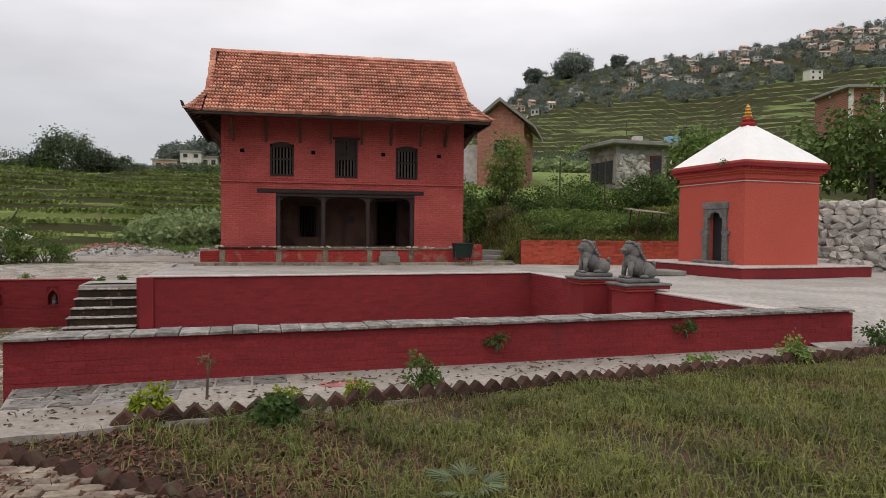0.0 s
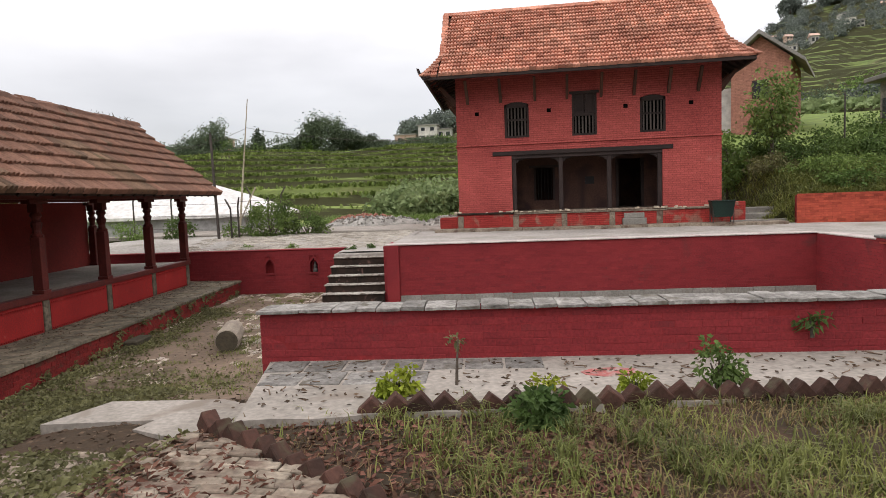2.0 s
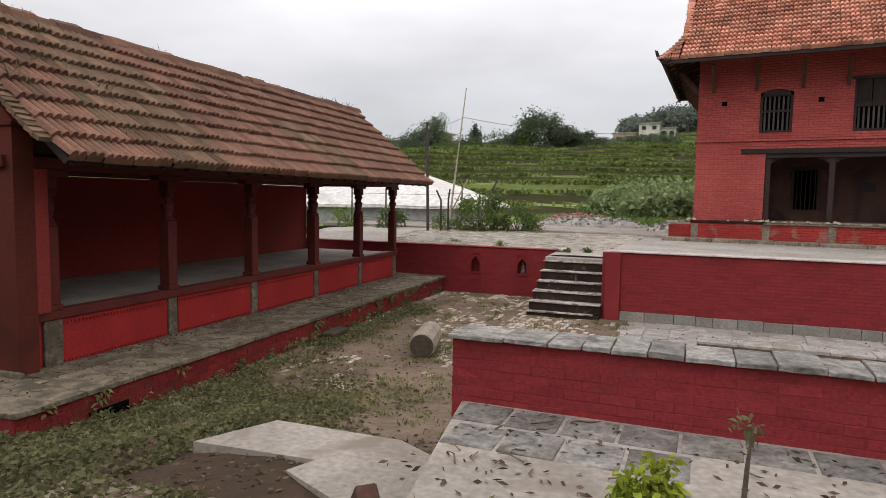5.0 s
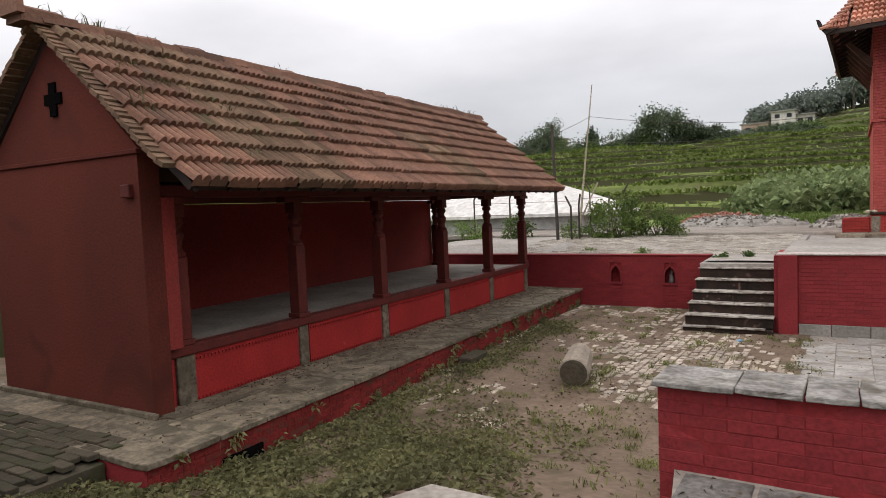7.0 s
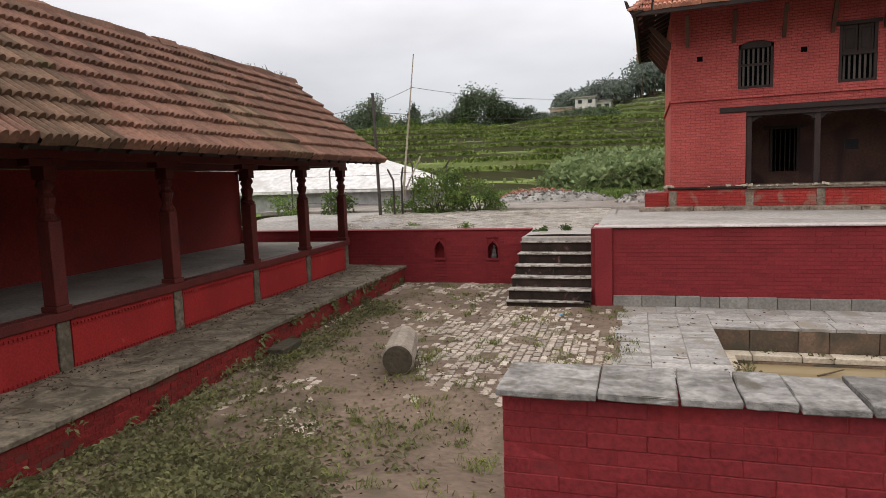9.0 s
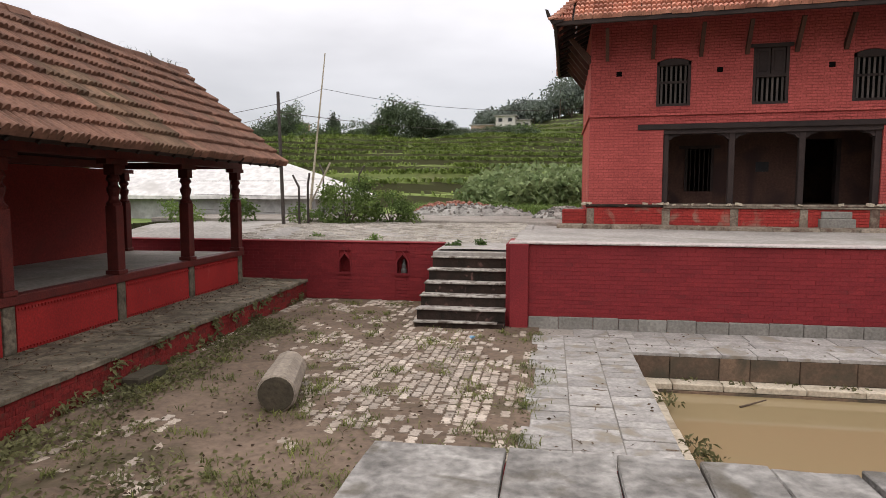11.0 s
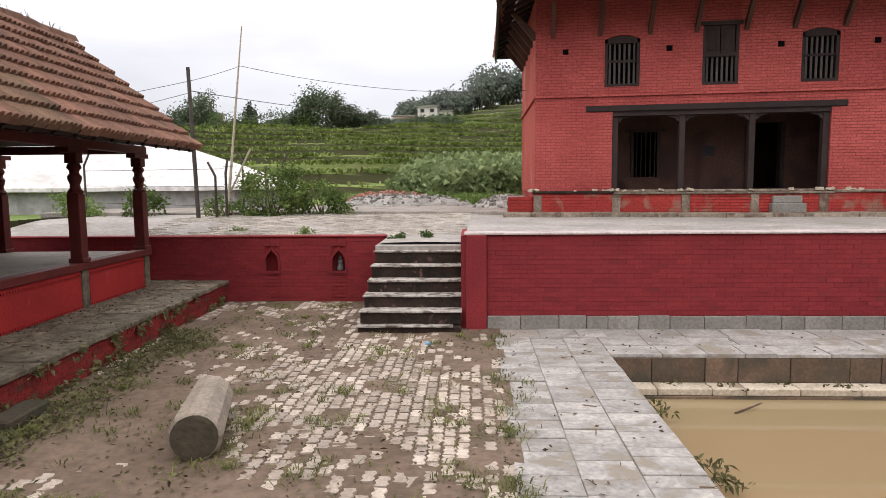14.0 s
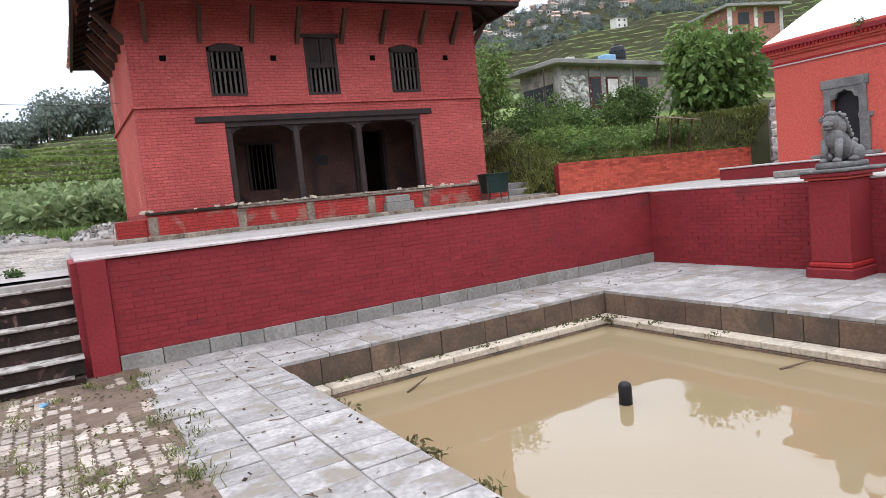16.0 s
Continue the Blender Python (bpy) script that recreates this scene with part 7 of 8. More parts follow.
def fence_post(x, y, z, h, bend, lean=0):
    ob = thing("fence_post", pose(x, y, z, 0, lean, 0), "rusty angle-iron fence post with a bent head", "fence post", "fence posts")
    part("upright", tube(bmesh.new(), (0, 0, -0.2), (0, 0, h), 0.035, 0.03, 6), M_METAL, ob)
    part("bent_head", tube(bmesh.new(), (0, 0, h - 0.01), (bend * 0.28, 0, h + 0.30), 0.03, 0.025, 6), M_METAL, ob)


FP = [(-9.35, 20.6, 1.2, 1.15, -0.6), (-9.15, 20.7, 1.2, 1.2, 0.2), (-9.9, 25.8, 1.3, 1.5, 0.7), (-11.3, 26.0, 1.3, 1.6, -0.6), (-12.6, 22.5, 1.2, 1.5, 0.6), (-14.3, 22.8, 1.2, 1.5, 0.6), (-10.6, 26.1, 1.3, 1.1, 0.1)]
for q in FP:
    fence_post(*q)
bm = bmesh.new()
for zz in (0.5, 0.95, 1.35):
    tube(bm, (-14.3, 22.8, 1.2 + zz), (-9.2, 20.7, 1.2 + zz - 0.05), 0.006, seg=4)
    tube(bm, (-9.2, 20.7, 1.2 + zz), (-9.9, 25.8, 1.3 + zz), 0.006, seg=4)
solid("barbed_wire", bm, M_METAL, None, "thin rusty fence wires between the posts", "wire", kind="stuff")
pole = thing("utility_pole", pose(-9.62, 20.3, 1.2), "thin grey wooden pole carrying wires", "pole")
part("shaft", tube(bmesh.new(), (0, 0, -0.2), (-0.1, 0, 3.5), 0.05, 0.04, 8), M_METAL, pole)
mast = thing("bamboo_mast", pose(-9.92, 22.2, 1.3), "tall leaning bamboo mast with a brace", "mast")
bm = bmesh.new()
rows_ = []
for k in range(14):
    z0, z1, r_ = 4.7 * k / 14, 4.7 * (k + 1) / 14, 0.042 - 0.002 * k
    rows_ += [(r_, z0), (r_ * 0.94, z1 - 0.03), (r_ * 1.22, z1 - 0.02), (r_ * 1.2, z1 - 0.005)]
lean_ = Matrix.Identity(4)
lean_[0][2] = 0.58 / 4.7
part("pole", lathe(bm, rows_, 8, lean_), M_BAMBOO, mast)
part("brace", tube(bmesh.new(), (0.55, 0.3, 1.75), (0.05, 0, 0.55), 0.03, 0.025, 6), M_BAMBOO, mast)


def wire(a, b, sag, r=0.006):
    cu = bpy.data.curves.new("wire", "CURVE")
    cu.dimensions = "3D"
    cu.bevel_depth = r
    sp_ = cu.splines.new("POLY")
    n = 24
    sp_.points.add(n - 1)
    for i in range(n):
        t = i / (n - 1)
        p = Vector(a).lerp(Vector(b), t)
        sp_.points[i].co = (p.x, p.y, p.z - sag * 4 * t * (1 - t), 1)
    cu.materials.append(M_METAL)
    ob = new("power_wire", cu)
    tagged(ob, "thin dark overhead wire hanging slack", "wire", "overhead wires")


wire((-9.42, 22.2, 5.05), (4.5, 27.5, 6.3), 1.05)
wire((-9.72, 20.3, 4.4), (-9.42, 22.2, 5.05), 0.02)
wire((-9.72, 20.3, 4.4), (-22.0, 24.0, 4.0), 0.15)
wire((-9.72, 20.3, 4.15), (-22.0, 26.0, 3.7), 0.15)
wire((-9.72, 20.3, 4.2), (-4.0, 60.0, 8.5), 0.8, 0.008)


def land(x, y):
    return float(terrain(np.array([float(x)]), np.array([float(y)]))[0])


# bushes by the fence and along the field edge
for (x_, y_, r_, mt, n_, lf) in ((-8.30, 21.2, (0.85, 0.6, 0.72), M_LEAFLT, 3600, 0.085), (-7.3, 21.9, (0.65, 0.45, 0.50), M_LEAFLT, 1800, 0.08), (-9.5, 21.4, (0.5, 0.5, 0.35), M_LEAF, 900, 0.08), (-11.6, 21.4, (0.55, 0.4, 0.45), M_LEAF, 900, 0.09), (-13.4, 21.4, (0.7, 0.4, 0.40), M_LEAFLT, 900, 0.08)):
    bush("wild_bush", (x_, y_, 1.22), r_, mt, n_, lf, "bushy green roadside growth beside the fence", "bush", 34, 7, group="roadside bushes")

# broad-leaved crop and tall grass beside the house
p = np.stack([nrg.uniform(-7.4, 0.5, 3400), nrg.uniform(29, 36, 3400), np.zeros(3400)], 1)
p = p[(p[:, 0] > -5.8 + 0.45 * (p[:, 1] - 29)) | (nrg.random(len(p)) < 0.25)]
zt = 1.35 + 0.13 * (p[:, 1] - 29)
base_ = np.repeat(p, 9, 0)
zz = np.repeat(zt, 9)
hh = nrg.random(len(base_)) * np.repeat(0.7 + 0.7 * nrg.random(len(p)), 9)
base_ = base_ + np.stack([nrg.normal(0, 0.05, len(base_)), nrg.normal(0, 0.05, len(base_)), zz + hh], 1)
v, f = leaf_arrays(base_, nrg.normal(size=(len(base_), 3)) * np.array([1, 1, 0.4]) + np.array([0, 0, 0.4]), 0.34, 0.10, 0.5)
tagged(new("crop_plants", pydata("crop_plants", v, f, M_CORN)), "broad-leaved green crop plants in the field", "crop", kind="stuff")
gx = nrg.uniform(-9.0, 0.6, 15000)
gy = 27.3 + nrg.random(15000) * 3.2
v, f = blades(np.stack([gx, gy, np.full(15000, 1.33)], 1), 0.50, 0.013, 0.6)
tagged(new("tall_grass", pydata("tall_grass", v, f, M_LEAFLT)), "tall bright grass at the field edge", "grass", kind="stuff")
# grass along the terrace brinks of the near fields
tx, ty = nrg.uniform(-62, 4, 420000), nrg.uniform(30, 120, 420000)
tz = terrain(tx, ty)
tz2 = terrain(tx, ty - 0.8)
k = (tz - tz2 > 0.14) & (terrain(tx, ty + 0.5) - tz < 0.16) & (patch(tx, ty, 0.35) + nrg.normal(size=len(tx)) * 0.4 > -0.55)
pp = np.stack([tx, ty, tz], 1)[k]
v, f = blades(pp, 0.34, 0.075, 1.3)
tagged(new("terrace_grass", pydata("terrace_grass", v, f, M_BRINK)), "rough grass along the terrace edges", "grass", kind="stuff")
# ---- trees on the left skyline ----
for (x_, y_, top, cr, n_, mt, lb) in (
        (-31.0, 89, 14.6, (2.6, 2.0, 1.4), 2200, M_DKLEAF, "spreading dark tree on the terrace brow"),
        (-27.6, 90, 12.6, (1.9, 1.6, 1.4), 1500, M_DKLEAF, "rounded dark green tree on the terrace brow"),
        (-34.0, 90, 11.8, (1.9, 1.6, 1.2), 1300, M_DKLEAF, "low dark green tree on the terrace brow"),
        (-24.6, 91, 11.4, (1.8, 1.5, 1.2), 1100, M_DKLEAF, "dark green tree on the terrace brow"),
        (-21.6, 93, 10.6, (1.4, 1.2, 0.8), 700, M_FARLEAF, "tree on the terrace brow, greyed for haze"),
        (-18.6, 95, 10.8, (1.4, 1.2, 0.8), 700, M_FARLEAF, "tree on the terrace brow, greyed for haze"),
        (-47.0, 88, 14.4, (1.9, 1.8, 2.6), 2200, M_DKLEAF, "tall dark conical tree by the field"),
        (-50.5, 89, 12.2, (2.2, 1.8, 1.8), 1500, M_DKLEAF, "dense dark tree by the field"),
        (-54.0, 88, 11.0, (2.2, 1.8, 1.5), 1200, M_DKLEAF, "dense dark tree by the field"),
        (-40.0, 88, 12.6, (0.7, 0.7, 1.5), 600, M_DKLEAF, "slim young tree by the field"),
        (-37.0, 89, 10.6, (1.6, 1.2, 0.8), 800, M_LEAF, "low green thicket on the terrace brow"),
        (-43.5, 89, 10.4, (1.6, 1.2, 0.8), 800, M_LEAF, "low green thicket on the terrace brow")):
    z_ = min(land(x_, y_), top - 2.2)
    h_ = top - z_
    tree("tree", (x_, y_, z_ - 0.6), h_ + 0.6, (cr[0] * 1.2, cr[1] * 1.2, max(cr[2], h_ * 0.42)), mt, int(n_ * 2.4), 0.27, lb, 0.16, 0.15, count=44)
for i in range(52):
    az_ = -37 + i * 0.56 + rng.uniform(-0.3, 0.3)
    d_ = rng.uniform(90, 99)
    x_, y_ = math.sin(radians(az_)) * d_, 3 + math.cos(radians(az_)) * d_
    h_ = rng.uniform(1.5, 3.3) * (0.6 if az_ > -16 else 1.0)
    bush("brow_thicket", (x_, y_, land(x_, y_) - 0.3), (rng.uniform(1.2, 2.0), 1.2, h_ * 0.5), rng.choice((M_DKLEAF, M_LEAF, M_DKLEAF)), 650, 0.28, "dense green thicket along the terrace brow", "thicket", 18, 3, group="brow thickets")
for i in range(120):
    az_ = rng.uniform(-12.5, 4)
    d_ = rng.uniform(152, 214)
    x_, y_ = math.sin(radians(az_)) * d_, 3 + math.cos(radians(az_)) * d_
    h_ = rng.uniform(3.5, 7.5) * (1.35 if az_ > -6 else 0.9)
    tree("far_tree", (x_, y_, land(x_, y_) - 0.3), h_, (h_ * 0.40, h_ * 0.4, h_ * 0.33), M_FARLEAF, 420, 0.7, "distant hillside tree, greyed for haze", 0.2, 0.3, "tree", (0, 0), 18, "far woodland")


def far_house(x, y, w, d, h, mat, label, roof="flat", storeys=2, turn=0, group="hillside houses", base=None):
    z = (land(x, y) - 0.4) if base is None else base
    ob = thing("far_house", pose(x, y, z, 0, 0, turn), label, "house", group)
    part("wall", bx(-w / 2, w / 2, 0, d, 0, h), mat, ob)
    part("roof", bx(-w / 2 - 0.3, w / 2 + 0.3, -0.3, d + 0.3, h, h + 0.25) if roof == "flat" else prism(bmesh.new(), [(-0.4, h), (d + 0.4, h), (d / 2, h + d * 0.32)], -w / 2 - 0.4, w / 2 + 0.4, axis="x"), M_CONC if roof == "flat" else M_FARR, ob)
    n = max(2, int(w / 2.2))
    for s in range(storeys):
        for i in range(n):
            cx = -w / 2 + (i + 0.5) * w / n
            z0 = h * (s + 0.35) / storeys
            part("window", bx(cx - 0.45, cx + 0.45, -0.04, 0.02, z0, z0 + h / storeys * 0.42), M_GLASS, ob)
    return ob


far_house(-32.6, 150, 5.0, 4, 2.7, M_FARR, "pale brown block house on the hill terrace", storeys=1)
far_house(-27.4, 151, 4.4, 4, 3.8, M_FARW, "small white two-storey house on the hill terrace")
far_house(-23.6, 152, 3.4, 3, 2.6, M_FARW, "low white house beside the hill terrace", storeys=1)
far_house(-45.0, 94, 4.2, 4, 2.6, M_FARR, "red brick house behind the dark trees", storeys=1)
far_house(-66.0, 112, 9.0, 5, 4.4, M_FARW, "cream house with a roof terrace behind trees")
far_house(-56.0, 104, 4.5, 4, 4.4, M_FARR, "rust coloured house behind trees")
# hillside town
for i in range(200):
    az_ = rng.uniform(14, 48)
    if az_ < 27 and rng.random() < 0.72:
        continue
    d_ = rng.uniform(352, 418) if az_ > 24 else rng.uniform(300, 350)
    x_, y_ = math.sin(radians(az_)) * d_, 3 + math.cos(radians(az_)) * d_
    w_ = rng.uniform(2.2, 4.6)
    far_house(x_, y_, w_, rng.uniform(3, 5), rng.uniform(2.2, 3.8), rng.choice((M_FARW, M_FARW, M_FARW, M_FARW, M_FARR)), "distant hillside town house", rng.choice(("flat", "flat", "gable")), rng.choice((1, 2, 2)), rng.uniform(-30, 10))
for (az_, d_, w_, h_, mt) in ((27, 320, 4, 4.5, M_FARR), (16, 300, 5, 2.6, M_FARW), (18, 305, 5, 2.6, M_FARW), (19.5, 310, 2.2, 2.2, M_FARW), (41, 300, 6, 4.5, M_FARW)):
    far_house(math.sin(radians(az_)) * d_, 3 + math.cos(radians(az_)) * d_, w_, 4, h_, mt, "lone house among the hillside terraces")
wv, wf, wn = [], [], 0
for i in range(620):
    az_ = rng.uniform(11, 50)
    d_ = 419 - 125 * rng.random() ** 1.3
    x_, y_ = math.sin(radians(az_)) * d_, 3 + math.cos(radians(az_)) * d_
    h_ = rng.uniform(1.8, 4.6)
    p, q = lumps(300, (x_, y_, land(x_, y_) + h_ * 0.45), (h_ * 0.55, h_ * 0.5, h_ * 0.5), 14, spread=0.8)
    v, f = leaf_arrays(p, q + nrg.normal(size=(300, 3)) * 0.6, 0.6, 0.24)
    wv.append(v)
    wf.append(f + wn)
    wn += len(v)
tagged(new("hill_woods", pydata("hill_woods", np.concatenate(wv), np.concatenate(wf), M_HAZY)), "woods on the hillside, leaves greyed for haze", "woods", kind="stuff")
for (az_, d_, h_) in ((22.1, 415, 15), (21.4, 415, 12), (22.8, 415, 13), (18.8, 415, 9), (26, 415, 7)):
    x_, y_ = math.sin(radians(az_)) * d_, 3 + math.cos(radians(az_)) * d_
    tree("hilltop_tree", (x_, y_, land(x_, y_) - 1), h_, (h_ * 0.55, h_ * 0.5, h_ * 0.42), M_HAZY, 2600, 1.3, "large tree on the hill crest, greyed for haze", 0.6, 0.2, "tree", (0, 0), 30, "crest trees")

# ---- the bank beside the house: shrubs, trees, houses ----
for (x_, y_, r_, mt, n_, lf) in ((9.6, 25.6, (1.2, 0.9, 0.55), M_LEAF, 2600, 0.12), (11.4, 26.2, (1.3, 0.9, 0.6), M_LEAF, 2800, 0.12), (13.2, 26.4, (1.3, 0.9, 0.6), M_LEAF, 2600, 0.12),
                                 (9.7, 24.0, (1.3, 0.7, 0.40), M_LEAFLT, 2000, 0.10), (12.6, 24.4, (1.5, 0.7, 0.35), M_LEAFLT, 2200, 0.10), (8.2, 25.2, (0.8, 0.6, 0.3), M_WEED, 1100, 0.10), (11.6, 23.1, (0.9, 0.5, 0.40), M_LEAF, 1500, 0.10), (13.4, 23.3, (0.9, 0.5, 0.42), M_LEAF, 1500, 0.10), (9.6, 22.9, (0.8, 0.5, 0.32), M_LEAF, 1200, 0.10),
                                 (9.0, 28.0, (1.0, 0.8, 0.6), M_LEAF, 1800, 0.13), (15.4, 27.5, (1.3, 1.0, 0.9), M_LEAF, 2600, 0.14),
                                 (12.2, 28.4, (1.6, 1.0, 0.7), M_LEAF, 2600, 0.13), (17.2, 28.6, (1.4, 1.0, 0.9), M_LEAF, 2200, 0.14)):
    bush("wild_bush", (x_, y_, land(x_, y_) - 0.05), r_, mt, n_, lf, "dense green undergrowth on the earth bank", "bush", 30, 6, group="bank undergrowth")
gx, gy = nrg.uniform(6.9, 17.5, 34000), 21.92 + nrg.random(34000) ** 1.6 * 7.5
v, f = blades(np.stack([gx, gy, terrain(gx, gy)], 1), 0.24, 0.013, 1.6)
tagged(new("bank_grass", pydata("bank_grass", v, f, M_GRASS)), "rough green grass on the bank", "grass", kind="stuff")
tree("tree", (8.6, 26.6, land(8.6, 26.6)), 3.3, (0.95, 0.85, 1.25), M_LEAFLT, 2300, 0.13, "young bright green tree behind the house", 0.07, 0.2, count=34)
tree("tree", (7.3, 27.6, land(7.3, 27.6)), 2.6, (0.8, 0.7, 1.0), M_LEAF, 1800, 0.14, "young bright green tree behind the house", 0.06, 0.2, count=24)
tree("tree", (16.9, 24.4, 2.6), 4.0, (2.0, 1.3, 1.5), M_LEAF, 5600, 0.24, "broad-leaved green tree beside the shrine", 0.10, 0.25, count=36)
tree("tree", (21.0, 21.0, 3.0), 4.4, (2.6, 1.8, 1.9), M_LEAF, 4200, 0.22, "dense leafy tree above the rubble wall", 0.16, 0.25, count=40)
tree("tree", (23.6, 18.6, 3.0), 4.2, (2.4, 1.8, 1.8), M_LEAF, 3600, 0.22, "dense leafy tree above the rubble wall", 0.16, 0.25, count=36)
# scrub on the slope beyond the bank
for i in range(30):
    az_ = rng.uniform(9, 27)
    d_ = rng.uniform(52, 105)
    x_, y_ = math.sin(radians(az_)) * d_, 3 + math.cos(radians(az_)) * d_
    h_ = rng.uniform(1.2, 2.6)
    bush("slope_scrub", (x_, y_, land(x_, y_) - 0.2), (h_ * 0.8, h_ * 0.7, h_ * 0.5), rng.choice((M_FARLEAF, M_LEAF, M_DKLEAF)), 700, 0.26, "green scrub on the hill slope", "bush", 20, 3, group="slope scrub")
ax_, dd_ = np.radians(nrg.uniform(8, 44, 52000)), nrg.uniform(44, 150, 52000)
sx_, sy_ = np.sin(ax_) * dd_, 3 + np.cos(ax_) * dd_
k = patch(sx_, sy_, 0.30, 1.2) + 1.2 * np.sin(terrain(sx_, sy_) * 4.5) > -0.1
p = np.stack([sx_, sy_, terrain(sx_, sy_) + nrg.random(52000) * 0.35], 1)[k]
v, f = leaf_arrays(p, nrg.normal(size=(len(p), 3)) * np.array([1, 1, 0.4]) + np.array([0, 0, 0.5]), 0.75, 0.20, 0.3)
# pale maize leaf also stands in for haze over the hill
tagged(new("slope_crop", pydata("slope_crop", v, f, M_CORN)), "green crops growing in rows on the hill terraces", "crop", kind="stuff")
# low tin-topped table on the bank
tb = thing("plank_table", pose(12.75, 22.60, land(12.75, 22.60) + 0.16, 9, 4, 8) @ Matrix.Diagonal((0.8, 0.9, 1.0, 1)), "rough grey plank table standing on the bank", "table")
for i in range(4):
    part("plank", jitter(bx(-0.95, 0.95, -0.36 + i * 0.185, -0.20 + i * 0.185, 0.92, 0.95), 0.02, 3, i), M_OLDST, tb)
for sx in (-0.6, 0.6):
    for sy in (-0.25, 0.3):
        part("leg", tube(bmesh.new(), (sx, sy, -0.45), (sx, sy, 0.93), 0.035, 0.03, 6), M_WOODBR, tb)

# brick house with a gable behind the red house
bh = thing("brick_house", pose(11.9, 34.5, 4.0, 0, 0, -24), "unplastered brick house with a gabled roof", "house")
part("wall", bx(-2.6, 0.0, 0, 5.0, -1, 4.5), M_FARBRICK, bh)
part("gable", prism(bmesh.new(), [(-2.6, 4.5), (0, 4.5), (-1.3, 5.6)], 0, 5.0), M_FARBRICK, bh)
bm = bmesh.new()
prism(bm, [(-1.3, 5.85), (0.62, 4.28), (0.62, 4.12), (-1.3, 5.65)], -0.5, 5.4)
prism(bm, [(-1.3, 5.85), (-1.3, 5.65), (-3.22, 4.12), (-3.22, 4.28)], -0.5, 5.4)
part("roof", bm, M_CONC, bh, "grey sheet gable roof")
for zz in (0.9, 2.7):
    wdw = part("window", bx(-1.65, -0.95, -0.05, 0.05, zz, zz + 0.85), M_WOOD, bh)
    part("pane", bx(-1.55, -1.05, -0.07, -0.055, zz + 0.08, zz + 0.77), M_GLASS, wdw)
part("side_porch", bx(-4.0, -2.62, 0.6, 4.4, -1, 3.4), M_FARW, bh, "pale side wing")

# flat-roofed rubble house on the bank
sh = thing("stone_house", pose(17.3, 34.4, 4.0, 0, 0, 6), "flat-roofed rubble stone house with a concrete slab roof", "house")
part("wall", bx(0, 8.5, 0, 2.9, 0, 3.45), M_RUBBLED, sh)
part("roof", bx(-0.55, 9.0, -0.6, 3.4, 3.45, 3.68, bev=0.03), M_CONC, sh, "weathered concrete slab roof")
part("lintel_band", bx(-0.03, 8.53, -0.03, 2.93, 2.95, 3.2), M_CONC, sh)
for a in (0.0, 3.0, 5.2, 8.3):
    part("pillar", bx(a - 0.03, a + 0.22, -0.05, 0.2, 0, 3.45), M_CONC, sh)
for (a, w_) in ((2.2, 0.75), (3.35, 0.9), (5.6, 0.9)):
    wdw = part("window", bx(a, a + w_, -0.06, 0.02, 1.3, 2.9), M_WOODRED, sh)
    part("pane", bx(a + 0.08, a + w_ - 0.08, -0.075, -0.062, 1.4, 2.8), M_GLASS if a != 3.35 else M_FARW, wdw)
for b in (0.35, 1.15, 1.95):
    part("window", bx(-0.05, 0.02, b, b + 0.7, 1.3, 2.6), M_GLASS, sh)
vs, fs = [], []
me_ = mesh_of(jitter(bx(-0.12, 0.12, -0.05, 0.05, -0.075, 0.075, bev=0.025), 0.02, 8), "stone")
b_ = np.array([v.co for v in me_.vertices])
fc_ = [list(p.vertices) for p in me_.polygons]
for i in range(520):
    a, zz = rng.uniform(0.1, 5.3), rng.uniform(0.9, 2.95)
    if any(x0 - 0.1 < a < x0 + w0 + 0.1 and zz > 1.2 for x0, w0 in ((2.2, 0.75), (3.35, 0.9), (5.6, 0.9))):
        continue
    mm = np.array(Matrix.Translation((a, -0.02, zz)) @ pose(0, 0, 0, 0, rng.uniform(-30, 30), 0) @ Matrix.Scale(rng.uniform(0.6, 1.1), 4))
    o = len(vs)
    vs += (b_ @ mm[:3, :3].T + mm[:3, 3]).tolist()
    fs += [[o + k for k in p] for p in fc_]
ob = new("rubble_facing", pydata("rubble_facing", vs, fs, M_RUBBLE))
ob.parent = sh
tagged(ob, kind="stuff")
for (x_, y_) in ((11.0, 26.6), (13.2, 26.9), (15.6, 27.2)):
    fence_post(x_, y_, land(x_, y_), 2.1, 0.0)
tank_ = thing("water_tank", pose(22.3, 35.6, 7.67), "black plastic water tank on a flat roof", "water tank")
part("body", lathe(bmesh.new(), [(0.45, 0), (0.46, 0.3), (0.43, 0.33), (0.46, 0.36), (0.46, 0.65), (0.43, 0.68), (0.45, 0.71), (0.40, 0.95), (0.2, 1.05), (0.19, 1.12)], 16), M_BLACK, tank_)
bt_ = thing("blue_barrel", pose(21.2, 35.2, 7.67), "pale blue plastic tub on a flat roof", "barrel")
part("body", bx(-0.4, 0.4, -0.3, 0.3, 0, 0.45, bev=0.05), M_BLUE, bt_)
ch_ = thing("roof_chimney", pose(19.6, 36.4, 7.67), "small pale chimney block on the slab roof", "chimney")
part("stack", bx(-0.25, 0.25, -0.25, 0.25, 0, 0.6, bev=0.02), M_FARW, ch_)
for (x_, h_) in ((18.7, 1.5), (22.6, 1.6)):
    rp = thing("roof_rod", pose(x_, 36.0, 7.66), "thin upright metal rod", "rod", "thin rods")
    part("shaft", tube(bmesh.new(), (0, 0, 0), (0, 0, h_), 0.025, 0.02, 6), M_METAL, rp)
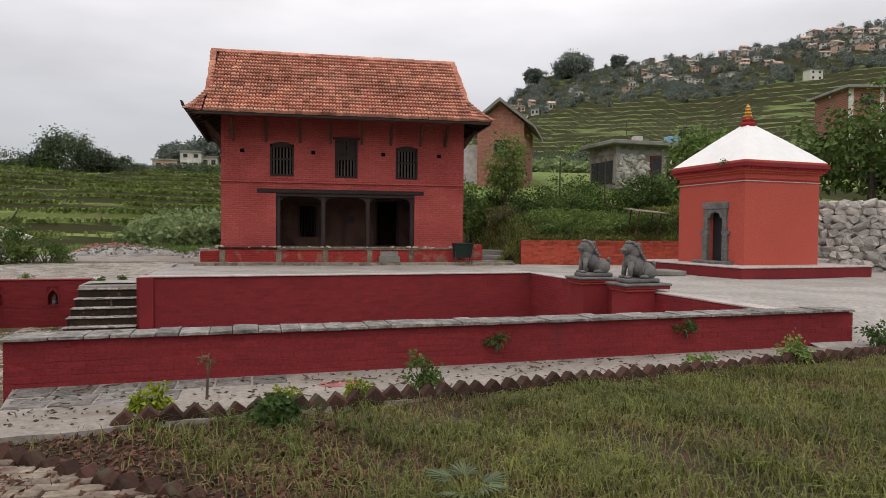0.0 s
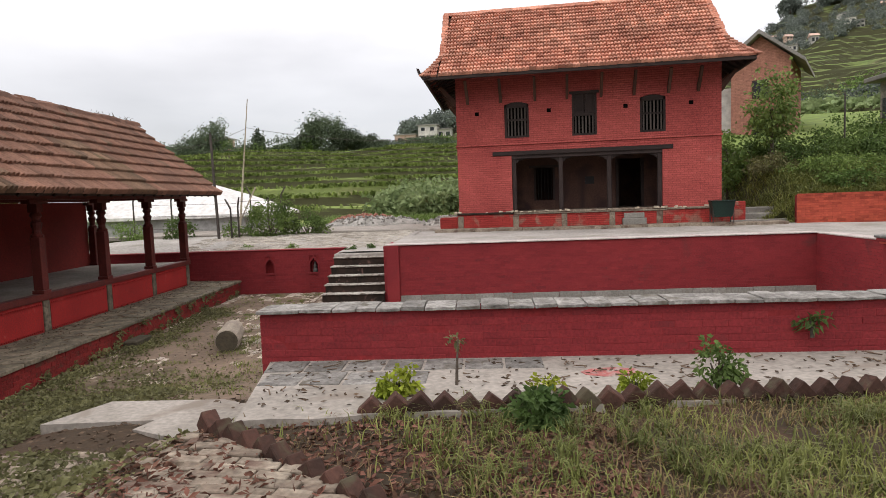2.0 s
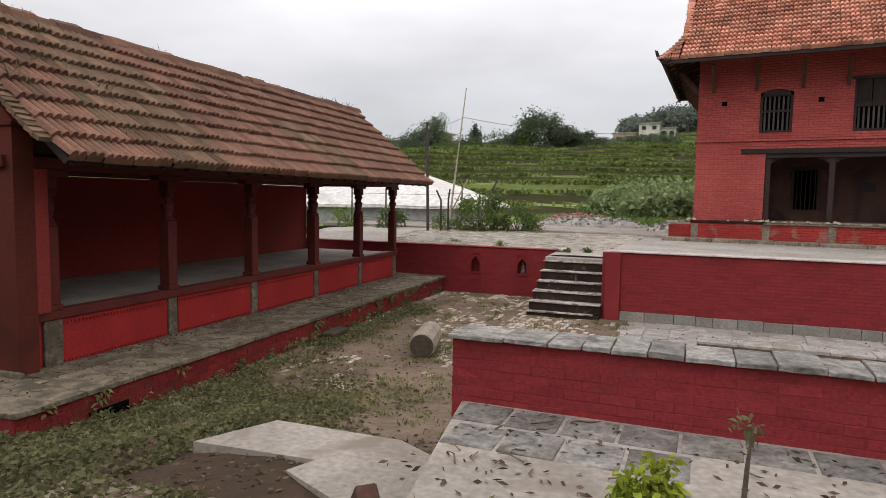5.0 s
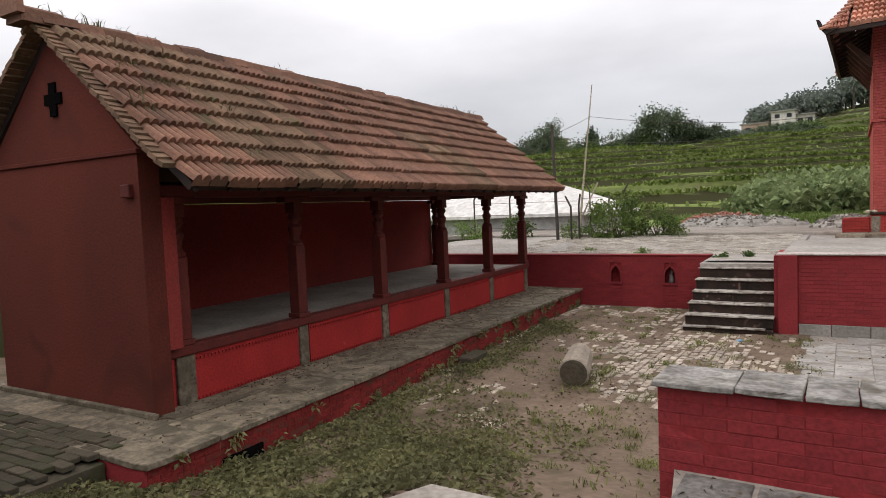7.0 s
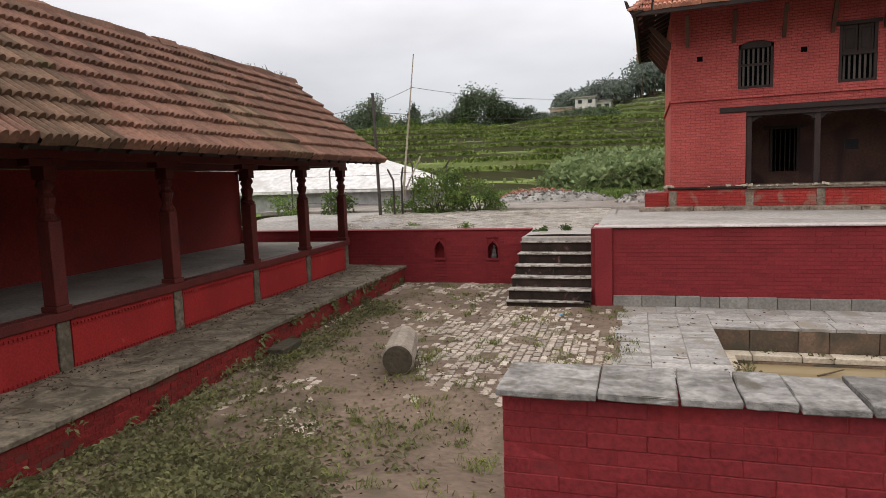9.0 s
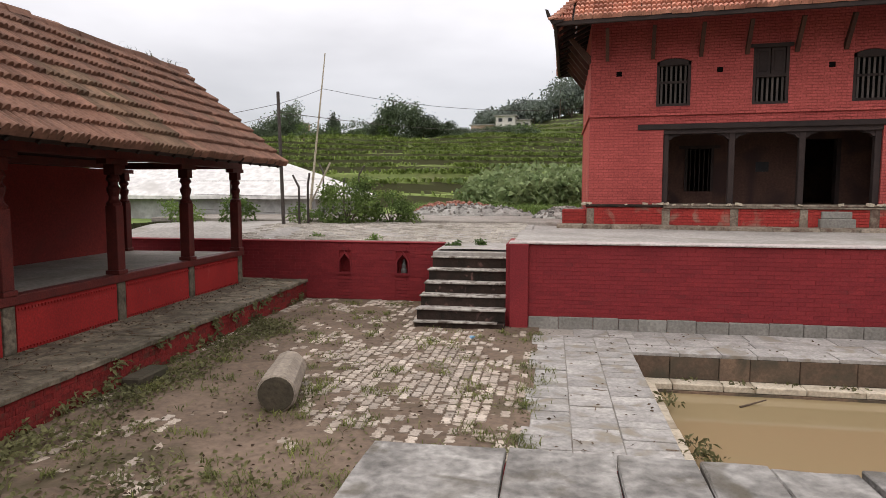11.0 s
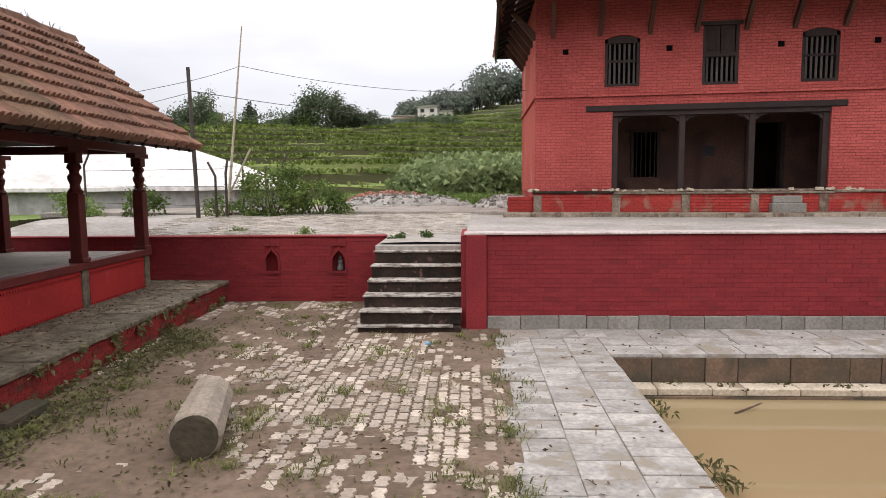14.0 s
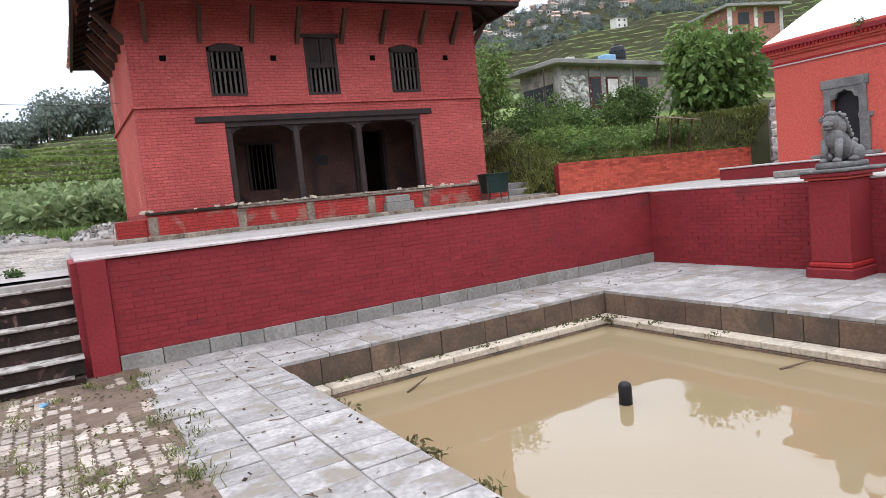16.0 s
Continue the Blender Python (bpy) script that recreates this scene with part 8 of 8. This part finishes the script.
# second house above the shrine
hh_ = thing("brick_house", pose(42.2, 45.0, 9.2, 0, 0, -12), "part-built brick house with pale pillars", "house")
part("wall", bx(0, 5, 0, 5, 0, 4.9), M_FARBRICK, hh_)
part("roof", bx(-0.5, 5.5, -0.6, 5.5, 4.9, 5.1), M_CONC, hh_)
for a in (0, 2.4, 4.8):
    part("pillar", bx(a - 0.03, a + 0.28, -0.06, 0.1, 0, 4.9), M_FARW, hh_)
for a in (0.9, 3.3):
    part("window", bx(a, a + 1.0, -0.05, 0.05, 3.6, 4.5), M_GLASS, hh_)
dsh = thing("satellite_dish", pose(20.8, 28.5, 6.6), "round pale satellite dish with a rusty face", "dish")
part("bowl", lathe(bmesh.new(), [(0.02, 0.0), (0.2, 0.02), (0.35, 0.08), (0.36, 0.09)], 16, pose(0, 0, 0, 70, 0, 20)), M_FARR, dsh)
part("mast", tube(bmesh.new(), (0, 0, -2.5), (0, 0, 0), 0.03, 0.03, 6), M_METAL, dsh)

# rubble retaining wall beyond the shrine
rw = thing("rubble_wall", pose(14.7, 20.6, 1.3, 0, 0, -46), "pale dry-stone rubble retaining wall", "wall", kind="structure")
part("core", bx(0, 9.5, 0.10, 0.9, -0.1, 2.15), M_RUBBLED, rw)
shapes = []
for k in range(6):
    bm = bx(-0.5, 0.5, -0.5, 0.5, -0.5, 0.5, bev=0.22)
    me_ = mesh_of(jitter(bm, 0.32, 1.9, k * 5.0), "stone")
    me_.materials.append(M_RUBBLE)
    shapes.append(me_)
z = 0.0
cnt = 0
while z < 2.05:
    h_ = rng.uniform(0.16, 0.28)
    x = 0.0
    while x < 9.4:
        w_ = rng.uniform(0.18, 0.46)
        if cnt < 300:
            share("stone", rng.choice(shapes), Matrix.Translation((x + w_ / 2, 0.08 + rng.uniform(-0.05, 0.05), z + h_ / 2)) @ pose(0, 0, 0, rng.uniform(-14, 14), rng.uniform(-28, 28), rng.uniform(-14, 14)) @ Matrix.Diagonal((w_ * 1.12, 0.34, h_ * 1.12, 1)), rw)
            cnt += 1
        x += w_
    z += h_
